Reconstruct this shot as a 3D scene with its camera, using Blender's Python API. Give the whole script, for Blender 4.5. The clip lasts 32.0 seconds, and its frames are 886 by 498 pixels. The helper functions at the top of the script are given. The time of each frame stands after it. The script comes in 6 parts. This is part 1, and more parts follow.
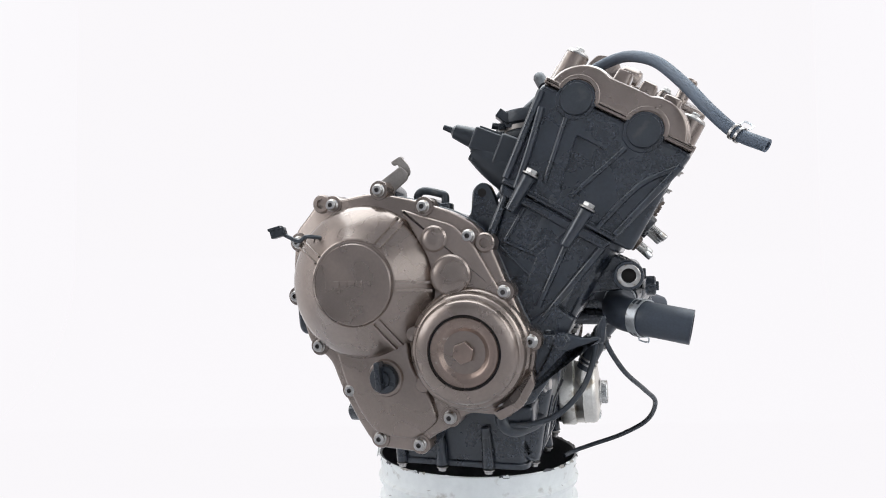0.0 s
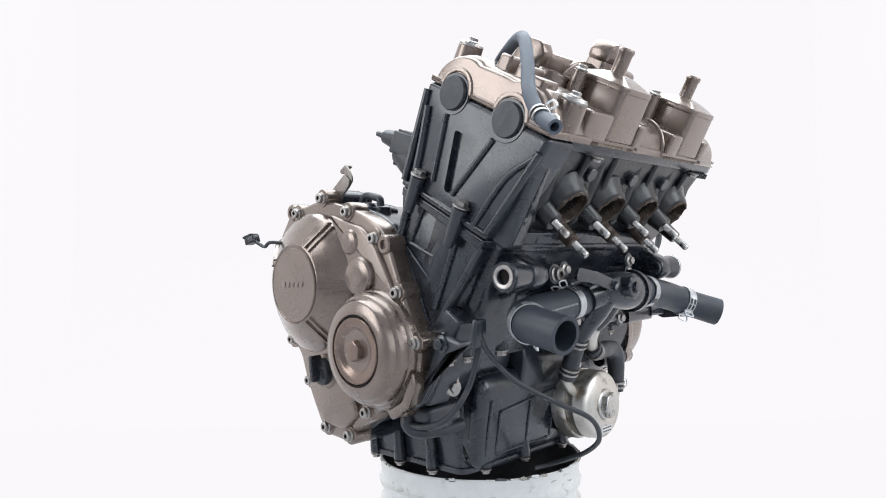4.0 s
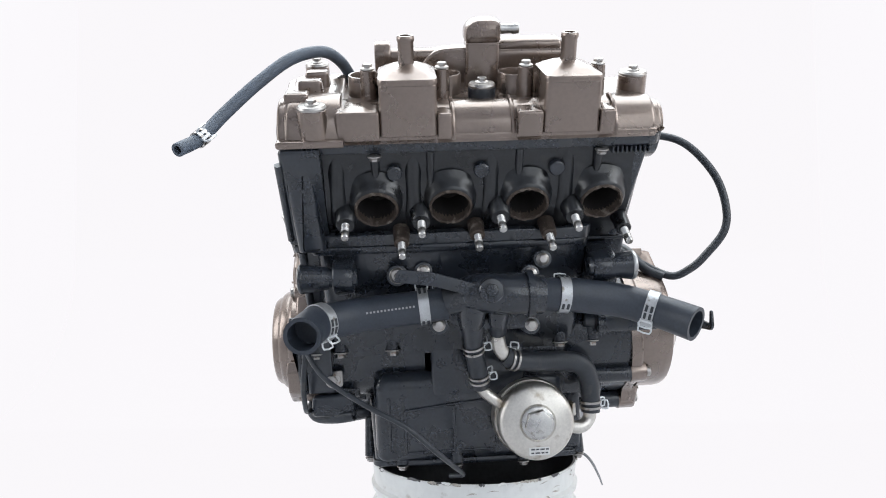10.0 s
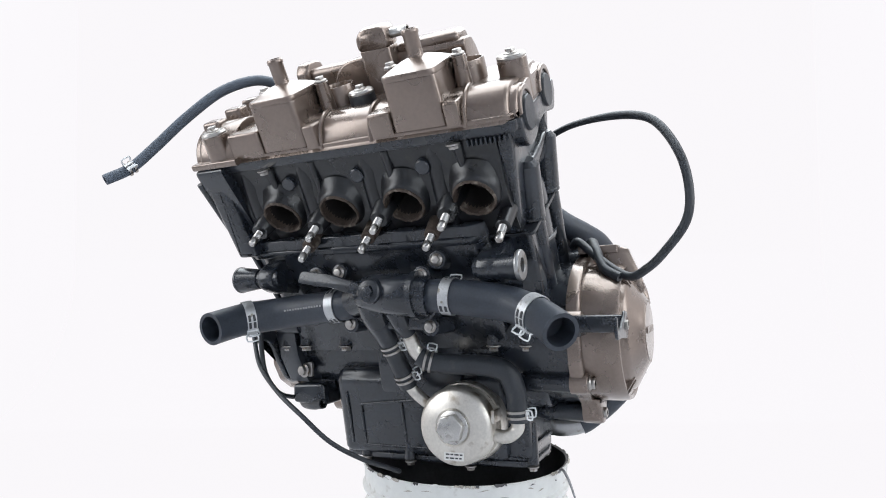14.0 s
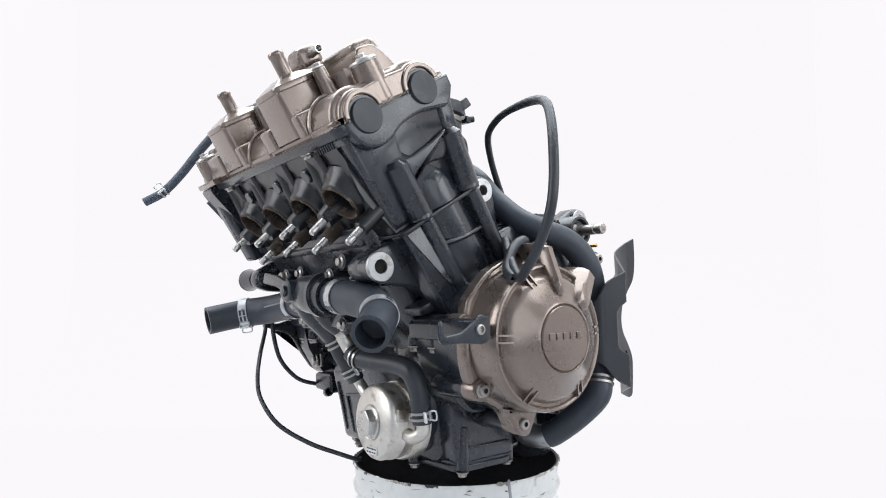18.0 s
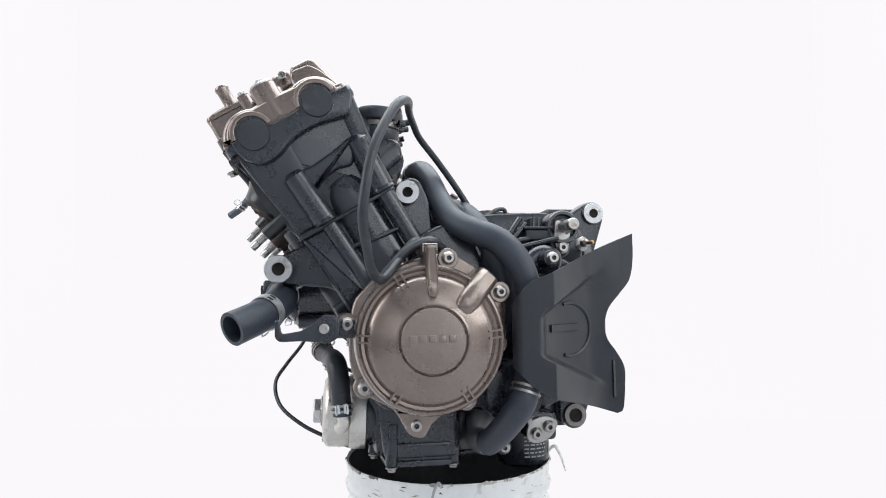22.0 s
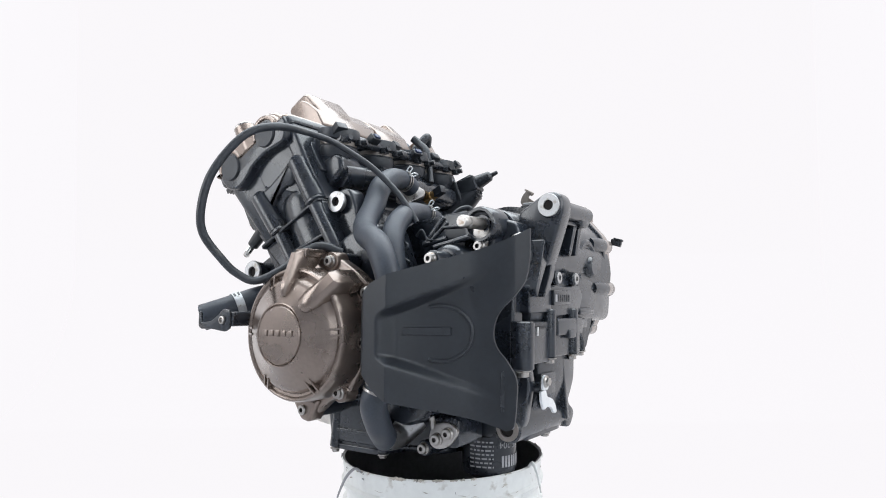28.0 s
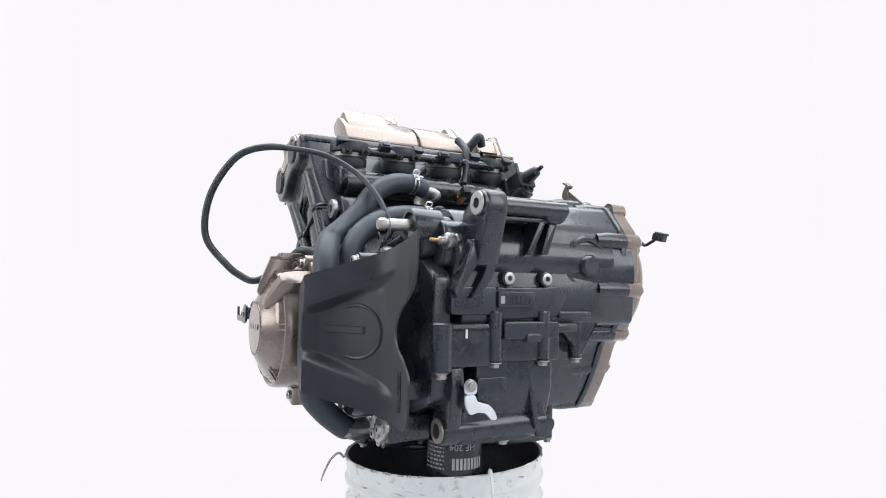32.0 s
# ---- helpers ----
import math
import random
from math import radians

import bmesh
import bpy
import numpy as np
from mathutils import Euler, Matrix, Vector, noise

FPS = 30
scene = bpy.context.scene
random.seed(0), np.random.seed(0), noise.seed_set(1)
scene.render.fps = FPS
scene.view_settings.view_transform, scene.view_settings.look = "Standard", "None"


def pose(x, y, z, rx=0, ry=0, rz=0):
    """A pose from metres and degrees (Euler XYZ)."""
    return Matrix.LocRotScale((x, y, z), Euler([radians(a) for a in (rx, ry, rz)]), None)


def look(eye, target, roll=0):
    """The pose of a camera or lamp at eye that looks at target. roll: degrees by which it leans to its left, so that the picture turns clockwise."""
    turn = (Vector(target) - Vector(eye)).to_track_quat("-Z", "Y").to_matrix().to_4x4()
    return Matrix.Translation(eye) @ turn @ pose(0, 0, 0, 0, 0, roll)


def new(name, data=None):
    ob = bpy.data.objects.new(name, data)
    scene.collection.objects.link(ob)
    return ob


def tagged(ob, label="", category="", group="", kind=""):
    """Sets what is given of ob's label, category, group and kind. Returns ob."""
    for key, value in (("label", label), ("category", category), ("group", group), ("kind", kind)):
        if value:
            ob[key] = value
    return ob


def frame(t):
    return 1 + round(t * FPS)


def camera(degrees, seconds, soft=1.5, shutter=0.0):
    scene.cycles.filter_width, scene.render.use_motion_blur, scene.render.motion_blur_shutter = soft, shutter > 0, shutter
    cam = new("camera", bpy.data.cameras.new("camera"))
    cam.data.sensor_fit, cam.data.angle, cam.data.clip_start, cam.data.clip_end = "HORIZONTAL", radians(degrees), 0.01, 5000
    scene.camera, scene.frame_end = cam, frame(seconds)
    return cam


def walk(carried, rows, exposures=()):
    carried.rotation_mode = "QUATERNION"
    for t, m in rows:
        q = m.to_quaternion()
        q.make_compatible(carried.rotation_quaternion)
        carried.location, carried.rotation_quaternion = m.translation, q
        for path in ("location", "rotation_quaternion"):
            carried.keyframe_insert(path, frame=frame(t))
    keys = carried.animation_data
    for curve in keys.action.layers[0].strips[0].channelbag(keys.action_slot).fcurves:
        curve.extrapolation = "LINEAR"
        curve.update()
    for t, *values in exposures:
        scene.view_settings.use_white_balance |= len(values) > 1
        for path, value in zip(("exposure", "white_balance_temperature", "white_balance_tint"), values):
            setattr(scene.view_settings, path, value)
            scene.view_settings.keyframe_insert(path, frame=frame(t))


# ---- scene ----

# ================= camera, light =================
SPAN = 32.0
RATE = -7.0531          # degrees a second of the turning stand
YAW0, LEAN = -16.0, 1.9  # heading of the engine at the start, its lean on the bucket
AXIS_Z = 0.475           # height of the engine's origin over the floor

cam = camera(67.44, SPAN, soft=1.0)
EYE = Vector((-0.01946, -0.85, AXIS_Z - 0.01003))
AHEAD = EYE + Vector((0, math.cos(radians(2.571)), math.sin(radians(2.571))))
walk(cam, [(0.0, look(EYE, AHEAD, -0.656)), (SPAN, look(EYE, AHEAD, -0.656))], exposures=((0.0, 0.0), (SPAN, 0.0)))

world = bpy.data.worlds.new("studio_air")
scene.world = world
world.use_nodes = True
world.node_tree.nodes["Background"].inputs[0].default_value = (0.9, 0.94, 1.0, 1)
world.node_tree.nodes["Background"].inputs[1].default_value = 0.15


def area_lamp(name, m, sx, sy, watts, colour=(1, 1, 1)):
    lamp = bpy.data.lights.new(name, "AREA")
    lamp.shape, lamp.size, lamp.size_y, lamp.energy, lamp.color = "RECTANGLE", sx, sy, watts, colour
    ob = new(name, lamp)
    ob.matrix_basis = m
    return ob


area_lamp("ceiling_softbox_lamp", look((0, 0.45, 1.98), (0, 0.45, 0)), 2.4, 1.9, 60, (0.89, 0.96, 1.0))
area_lamp("side_softbox_lamp", look((-1.75, -0.65, 1.2), (0, 0, 0.55)), 0.9, 1.3, 15, (0.96, 0.98, 1.0))
area_lamp("side_softbox_lamp", look((1.55, -0.75, 1.3), (0, 0, 0.5)), 1.1, 1.1, 15, (0.93, 0.97, 1.0))
# Added unseen fill behind the camera, brightens faces turned towards it.
area_lamp("camera_side_fill_lamp", look((0.95, -2.2, 1.0), (0, 0, 0.5)), 1.9, 1.5, 13, (0.91, 0.965, 1.0))


# ================= materials =================
def material(name, colour, rough=0.5, metal=0.0, vary=0.15, scale=40.0, bump=0.0, bump_scale=900.0, dirt=None, dirt_amount=0.0, dirt_scale=25.0, coat=0.0, spec=0.5, coat_rough=0.22):
    """Base colour with a broad and a fine variation, grain in the relief and worn or dirty patches."""
    mat = bpy.data.materials.new(name)
    mat.use_nodes = True
    nt = mat.node_tree
    bsdf = nt.nodes["Principled BSDF"]
    bsdf.inputs["Metallic"].default_value = metal
    bsdf.inputs["Specular IOR Level"].default_value = spec
    bsdf.inputs["Coat Weight"].default_value = coat
    bsdf.inputs["Coat Roughness"].default_value = coat_rough
    co = nt.nodes.new("ShaderNodeTexCoord")

    def noise_of(size, detail=4.0):
        n = nt.nodes.new("ShaderNodeTexNoise")
        n.inputs["Scale"].default_value, n.inputs["Detail"].default_value = size, detail
        nt.links.new(co.outputs["Object"], n.inputs["Vector"])
        return n

    broad, fine = noise_of(scale), noise_of(scale * 9)
    both = nt.nodes.new("ShaderNodeMath")
    both.operation = "ADD"
    nt.links.new(broad.outputs["Fac"], both.inputs[0]), nt.links.new(fine.outputs["Fac"], both.inputs[1])
    ramp = nt.nodes.new("ShaderNodeMapRange")
    ramp.inputs["From Min"].default_value, ramp.inputs["From Max"].default_value = 0.7, 1.3
    ramp.inputs["To Min"].default_value, ramp.inputs["To Max"].default_value = 1 - vary, 1 + vary
    nt.links.new(both.outputs[0], ramp.inputs["Value"])
    mul = nt.nodes.new("ShaderNodeVectorMath")
    mul.operation = "SCALE"
    mul.inputs[0].default_value = colour
    nt.links.new(ramp.outputs["Result"], mul.inputs["Scale"])
    out = mul.outputs["Vector"]
    if dirt:
        d = noise_of(dirt_scale, 8.0)
        dr = nt.nodes.new("ShaderNodeMapRange")
        dr.inputs["From Min"].default_value, dr.inputs["From Max"].default_value = 0.62 - 0.3 * dirt_amount, 0.72 - 0.2 * dirt_amount
        nt.links.new(d.outputs["Fac"], dr.inputs["Value"])
        mix = nt.nodes.new("ShaderNodeMix")
        mix.data_type = "RGBA"
        mix.inputs["B"].default_value = (*dirt, 1)
        nt.links.new(dr.outputs["Result"], mix.inputs["Factor"]), nt.links.new(out, mix.inputs["A"])
        out = mix.outputs["Result"]
    nt.links.new(out, bsdf.inputs["Base Color"])
    rr = nt.nodes.new("ShaderNodeMapRange")
    rr.inputs["From Min"].default_value, rr.inputs["From Max"].default_value = 0.3, 0.7
    rr.inputs["To Min"].default_value, rr.inputs["To Max"].default_value = max(0.03, rough - 0.09), min(1, rough + 0.09)
    nt.links.new(broad.outputs["Fac"], rr.inputs["Value"])
    nt.links.new(rr.outputs["Result"], bsdf.inputs["Roughness"])
    if bump:
        grain = noise_of(bump_scale, 3.0)
        b = nt.nodes.new("ShaderNodeBump")
        b.inputs["Strength"].default_value, b.inputs["Distance"].default_value = bump, 0.0006
        nt.links.new(grain.outputs["Fac"], b.inputs["Height"])
        nt.links.new(b.outputs["Normal"], bsdf.inputs["Normal"])
    return mat


BRONZE = material("bronze_paint", (0.222, 0.174, 0.146), 0.29, 0.76, 0.07, 30, 0.006, 1500, coat=0.8, coat_rough=0.16)
BRONZE_WORN = material("worn_bronze_paint", (0.240, 0.180, 0.150), 0.27, 0.78, 0.07, 30, 0.03, 1500, (0.42, 0.38, 0.34), -0.12, 90)
BLACK = material("black_engine_paint", (0.0165, 0.0204, 0.0275), 0.28, 0.0, 0.3, 35, 0.028, 1100, (0.024, 0.026, 0.029), 0.12, 30, 0.45, coat_rough=0.12)
BLACK_GLOSS = material("black_gloss_paint", (0.018, 0.021, 0.026), 0.28, 0.0, 0.2, 40, 0.12, 1200)
PLASTIC = material("black_moulded_plastic", (0.0160, 0.0190, 0.0240), 0.36, 0.0, 0.15, 25, 0.14, 1600)
RUBBER = material("black_rubber", (0.027, 0.031, 0.0375), 0.42, 0.0, 0.2, 60, 0.2, 1300, (0.06, 0.06, 0.06), 0.1, 50)
HOSE = material("grey_black_hose_rubber", (0.032, 0.039, 0.052), 0.46, 0.0, 0.2, 50, 0.15, 1300)
# Dark tone for bolt socket faces, puts the recess shade into the colour.
SOCKET_HOLE = material("shaded_bolt_recess", (0.10, 0.09, 0.085), 0.5, 0.6, 0.1, 90)
BRAID = material("grey_braided_rubber", (0.075, 0.093, 0.120), 0.6, 0.0, 0.2, 120, 0.5, 700)
ZINC = material("zinc_plated_steel", (0.42, 0.40, 0.38), 0.36, 0.95, 0.15, 120, 0.1, 900, (0.25, 0.2, 0.16), 0.15, 160)
CLAMP = material("dull_zinc_clamp_band", (0.50, 0.51, 0.52), 0.42, 0.75, 0.15, 120, 0.1, 900, (0.25, 0.23, 0.2), 0.1, 160)
BRIGHT = material("bright_zinc_plate", (0.80, 0.82, 0.83), 0.42, 0.6, 0.08, 120, 0.08, 900)
STEEL = material("bare_steel", (0.56, 0.55, 0.53), 0.3, 1.0, 0.12, 60, 0.12, 900, (0.22, 0.19, 0.16), 0.1, 70)
ALU = material("machined_aluminium", (0.46, 0.46, 0.46), 0.38, 0.9, 0.1, 80, 0.1, 900, (0.3, 0.28, 0.25), 0.12, 120)
COOLER = material("nickel_plated_cooler", (0.66, 0.63, 0.58), 0.36, 0.9, 0.1, 45, 0.15, 900, (0.34, 0.29, 0.23), 0.14, 55)
# Darker copy of BLACK: the head front's shade is put into the colour.
BLACK_SHADED = material("shade_darkened_black_paint", (0.0075, 0.0085, 0.0105), 0.34, 0.0, 0.5, 45, 0.05, 500, (0.020, 0.019, 0.018), 0.10, 40, 0.25, coat_rough=0.2)
RUST = material("heat_stained_port_metal", (0.075, 0.056, 0.045), 0.75, 0.3, 0.4, 110, 0.6, 500, (0.2, 0.17, 0.14), 0.18, 130)
# Soot of the exhaust ports; elsewhere its near-black stands for shade in holes.
SOOT_SHADE = material("port_soot_and_hole_shade", (0.014, 0.011, 0.010), 0.95, 0.0, 0.3, 90, 0.3, 600)
BRASS = material("brass_sensor", (0.45, 0.28, 0.12), 0.35, 0.9, 0.12, 90)
BLUE = material("blue_plastic", (0.02, 0.035, 0.09), 0.4, 0.0, 0.15, 90)
LABEL = material("white_printed_label", (0.7, 0.7, 0.68), 0.5, 0.0, 0.06, 60)
INK = material("dark_print", (0.05, 0.05, 0.06), 0.6, 0.0, 0.05, 60)
PRINT = material("light_grey_print", (0.33, 0.33, 0.34), 0.5, 0.0, 0.06, 60)
BUCKET = material("dirty_white_plastic", (0.74, 0.75, 0.73), 0.42, 0.0, 0.06, 12, 0.15, 500, (0.50, 0.48, 0.44), 0.05, 60)
GRIME = material("brown_grey_grime", (0.40, 0.375, 0.33), 0.8, 0.0, 0.4, 60)
# Near-black for dark scuffs and the inside, whose tone includes the pan's shadow.
BUCKET_IN = material("dark_inside_and_scuffs", (0.055, 0.055, 0.060), 0.4, 0.0, 0.3, 20, 0.2, 500)
STEEL_DARK = material("brown_painted_steel", (0.24, 0.215, 0.195), 0.4, 0.6, 0.15, 60, 0.1, 900)
FLOOR = material("grey_studio_floor", (0.44, 0.44, 0.46), 0.6, 0.0, 0.02, 3)

# The white backdrop's brightness is put in as emission; no lamp lights it.
GLOW = bpy.data.materials.new("glowing_white_backdrop")
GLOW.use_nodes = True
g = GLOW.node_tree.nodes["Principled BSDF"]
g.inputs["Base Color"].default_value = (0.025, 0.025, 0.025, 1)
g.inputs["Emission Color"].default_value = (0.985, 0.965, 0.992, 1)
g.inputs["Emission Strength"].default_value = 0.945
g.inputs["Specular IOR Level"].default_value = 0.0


# ================= mesh helpers =================
def axes(origin, a, b, c):
    """A frame whose first, second and third axes are a, b and c."""
    m = Matrix((a, b, c)).transposed().to_4x4()
    m.translation = origin
    return m


RIGHT = axes((0, 0, 0), (1, 0, 0), (0, 0, 1), (0, -1, 0))   # (x, z, outwards on the right side)
TILT = axes((-0.0020, 0.0065, 0), (1.018, -0.065, 0), (0, 0, 1), (0, -1, 0))   # the right cover joint, which runs inwards towards the rear
LEFT = axes((0, 0, 0), (1, 0, 0), (0, 0, 1), (0, 1, 0))     # (x, z, outwards on the left side)
FRONT = axes((0, 0, 0), (0, 1, 0), (0, 0, 1), (1, 0, 0))    # (y, z, forwards)
REAR = axes((0, 0, 0), (0, 1, 0), (0, 0, 1), (-1, 0, 0))    # (y, z, backwards)
FLAT = axes((0, 0, 0), (1, 0, 0), (0, 1, 0), (0, 0, 1))
C30, S30 = math.cos(radians(30)), 0.5
CRANK = Vector((0.065, 0, -0.072))
HEAD = axes(CRANK, (C30, 0, -S30), (0, 1, 0), (S30, 0, C30))  # (u forwards-down, y, v up the cylinders)
HEAD_R = axes(CRANK, (C30, 0, -S30), (S30, 0, C30), (0, -1, 0))  # (u, v, outwards right)
HEAD_L = axes(CRANK, (C30, 0, -S30), (S30, 0, C30), (0, 1, 0))


def along(origin, direction, up=(0, 0, 1)):
    """A frame at origin whose third axis is the direction."""
    c = Vector(direction).normalized()
    u = Vector(up)
    if abs(c.dot(u.normalized())) > 0.98:
        u = Vector((1, 0, 0))
    a = u.cross(c).normalized()
    return axes(Vector(origin), a, c.cross(a), c)


def rounded(pts, r, n=4):
    """A polygon with its corners rounded."""
    out, k = [], len(pts)
    for i in range(k):
        p, q, s = Vector(pts[i - 1]), Vector(pts[i]), Vector(pts[(i + 1) % k])
        d0, d1 = p - q, s - q
        a, b = q + d0.normalized() * min(r, d0.length * 0.48), q + d1.normalized() * min(r, d1.length * 0.48)
        for j in range(n + 1):
            t = j / n
            out.append(tuple((1 - t) ** 2 * a + 2 * t * (1 - t) * q + t * t * b))
    return out


def smooth(pts, n=5, closed=True):
    """A Catmull-Rom curve through points of any dimension."""
    k, out = len(pts), []
    P = [Vector(p) for p in pts]
    for i in range(k if closed else k - 1):
        if closed:
            a, b, c, d = P[i - 1], P[i], P[(i + 1) % k], P[(i + 2) % k]
        else:
            b, c = P[i], P[i + 1]
            a = P[i - 1] if i else b * 2 - c
            d = P[i + 2] if i + 2 < k else c * 2 - b
        for j in range(n):
            t = j / n
            out.append(0.5 * (2 * b + (c - a) * t + (2 * a - 5 * b + 4 * c - d) * t * t + (3 * b - a - 3 * c + d) * t ** 3))
    if not closed:
        out.append(P[-1])
    return [tuple(v) for v in out]


def circle(a, b, r, n=24, start=0.0, sweep=360.0):
    return [(a + r * math.cos(radians(start + sweep * i / n)), b + r * math.sin(radians(start + sweep * i / n))) for i in range(n)]


def rect(a0, a1, b0, b1, r=0.0, n=3):
    p = [(a0, b0), (a1, b0), (a1, b1), (a0, b1)]
    return rounded(p, r, n) if r else p


def offset(pts, d):
    """The polygon moved inwards by d."""
    area = sum(pts[i - 1][0] * pts[i][1] - pts[i][0] * pts[i - 1][1] for i in range(len(pts)))
    sgn, out = (1 if area > 0 else -1), []
    for i in range(len(pts)):
        p, q, s = Vector(pts[i - 1]), Vector(pts[i]), Vector(pts[(i + 1) % len(pts)])
        e0, e1 = (q - p), (s - q)
        if e0.length < 1e-9 or e1.length < 1e-9:
            e0 = e1 = e0 + e1
        e0, e1 = e0.normalized(), e1.normalized()
        n = Vector((-e0.y - e1.y, e0.x + e1.x))
        n = n.normalized() if n.length > 1e-6 else Vector((-e0.y, e0.x))
        out.append(tuple(q + n * d * sgn / max(0.5, n.dot(Vector((-e0.y, e0.x))))))
    return out


def loops(bm, rings, m, cap0=True, cap1=True, closed=True):
    """Skins rings of equal length; each ring is a list of 3D points in the frame m."""
    rows = [[bm.verts.new(m @ Vector(p)) for p in ring] for ring in rings]
    k = len(rows[0])
    for r0, r1 in zip(rows, rows[1:]):
        for i in range(k if closed else k - 1):
            j = (i + 1) % k
            bm.faces.new((r0[i], r0[j], r1[j], r1[i]))
    if cap0:
        bm.faces.new(rows[0][::-1])
    if cap1:
        bm.faces.new(rows[-1])
    return rows


def prism(bm, pts, lo, hi, m, edge=0.0, back=0.0, draft=0.0):
    """A plate of the outline pts from lo to hi along the frame's third axis, with a rounded outer edge and drafted sides."""
    def ring(c, d):
        q = offset(pts, d) if abs(d) > 1e-9 else pts
        return [(a, b, c) for a, b in q]
    rings = []
    if back:
        rings += [ring(lo, back), ring(lo + back * 0.3, back * 0.3)]
        rings.append(ring(lo + back, 0))
    else:
        rings.append(ring(lo, 0))
    if edge:
        rings += [ring(hi - edge, draft), ring(hi - edge * 0.62, draft + edge * 0.08), ring(hi - edge * 0.29, draft + edge * 0.29), ring(hi - edge * 0.08, draft + edge * 0.62), ring(hi, draft + edge)]
    else:
        rings.append(ring(hi, draft))
    loops(bm, rings, m)
    return bm


def lathe(bm, profile, m, seg=40, cap0=True, cap1=True):
    """Turns the profile (radius, height) about the frame's third axis."""
    rings = [[(r * math.cos(2 * math.pi * i / seg), r * math.sin(2 * math.pi * i / seg), c) for i in range(seg)] for r, c in profile]
    loops(bm, rings, m, cap0, cap1)
    return bm


def rod(bm, p, q, r, r1=None, seg=16, edge=0.0):
    """A round bar from p to q."""
    d = Vector(q) - Vector(p)
    r1 = r if r1 is None else r1
    L = d.length
    prof = [(r, 0), (r1, L)] if not edge else [(r - edge, 0), (r, edge), (r1, L - edge), (r1 - edge, L)]
    return lathe(bm, prof, along(p, d), seg)


def tube(bm, pts, r, seg=14, n=6, inner=0.0, squash=None, ring=False):
    """A pipe through the points; r may be a list, one for each point; inner: the bore of its open ends."""
    R = r if isinstance(r, (list, tuple)) else [r] * len(pts)
    P = smooth([(*p, q) for p, q in zip(pts, R)], n, False) if n > 1 else [(*p, q) for p, q in zip(pts, R)]
    C = [Vector(p[:3]) for p in P]
    rad = [p[3] for p in P]
    t = [(C[min(i + 1, len(C) - 1)] - C[max(i - 1, 0)]).normalized() for i in range(len(C))]
    up = Vector((0, 0, 1)) if abs(t[0].z) < 0.9 else Vector((1, 0, 0))
    a = up.cross(t[0]).normalized()
    rings = []
    for i, c in enumerate(C):
        if i:
            a = (t[i - 1].rotation_difference(t[i]).to_matrix() @ a)
            a = (a - t[i] * a.dot(t[i])).normalized()
        b = t[i].cross(a)
        rings.append((c, a.copy(), b, rad[i]))

    def ringpts(c, a, b, rr):
        return [tuple(c + a * rr * math.cos(2 * math.pi * k / seg) + b * rr * math.sin(2 * math.pi * k / seg)) for k in range(seg)]

    out = [ringpts(*q) for q in rings]
    if inner:
        f = [ringpts(c, a, b, rr * inner) for c, a, b, rr in (rings[-1], rings[-min(7, len(rings) // 2)])]
        s = [ringpts(c, a, b, rr * inner) for c, a, b, rr in (rings[min(6, len(rings) // 2)], rings[0])]
        out = s + out + f
    loops(bm, out, Matrix())
    return bm


FIRST = {}


def part(name, bm, mat, parent=None, label="", sharp=38, m=None):
    """Links the bmesh as one mesh object under its thing."""
    bmesh.ops.recalc_face_normals(bm, faces=bm.faces)
    lim = radians(sharp)
    for e in bm.edges:
        e.smooth = len(e.link_faces) == 2 and e.calc_face_angle(0) < lim
    for f in bm.faces:
        f.smooth = True
    me = bpy.data.meshes.new(name)
    bm.to_mesh(me)
    bm.free()
    me.materials.append(mat)
    ob = new(name, me)
    ob.parent = parent
    if parent is not None and parent.type == "EMPTY":
        FIRST.setdefault(parent.name, ob)
    if m is not None:
        ob.matrix_basis = m
    return tagged(ob, label)


def again(name, src, m, parent, label=""):
    """Another part on the same mesh."""
    ob = new(name, src if isinstance(src, bpy.types.Mesh) else src.data)
    ob.parent, ob.matrix_basis = parent, m
    return tagged(ob, label)


def mesh_of(name, bm, mat, sharp=38):
    ob = part(name, bm, mat, None, "", sharp)
    me = ob.data
    bpy.data.objects.remove(ob)
    return me


def B():
    return bmesh.new()


def cut(ob, cutters):
    """Cuts closed shapes out of a part."""
    for bm in cutters:
        tool = part("cutter", bm, SOOT_SHADE)
        tool.parent = ob.parent
        mod = ob.modifiers.new("cut", "BOOLEAN")
        mod.operation, mod.solver, mod.object, mod.use_self = "DIFFERENCE", "EXACT", tool, True
        bpy.context.view_layer.update()
        me = bpy.data.meshes.new_from_object(ob.evaluated_get(bpy.context.evaluated_depsgraph_get()))
        ob.modifiers.remove(mod)
        bpy.data.objects.remove(tool)
        keep = ob.data.materials[0]
        fresh = bmesh.new()
        fresh.from_mesh(me)
        for e in fresh.edges:
            e.smooth = len(e.link_faces) == 2 and e.calc_face_angle(0) < radians(38)
        for f in fresh.faces:
            f.smooth, f.material_index = True, 0
        fresh.to_mesh(me)
        fresh.free()
        me.materials.clear()
        me.materials.append(keep)
        ob.data = me


def led_by_first(group):
    """Makes a group's first mesh the part itself, and its other meshes that mesh's own parts."""
    main = FIRST[group.name]
    for o in group.children_recursive:
        if o is not main:
            o.parent = main
    name, label = group.name, group.get("label", "")
    main.parent = group.parent
    bpy.data.objects.remove(group)
    main.name = name
    return tagged(main, label)


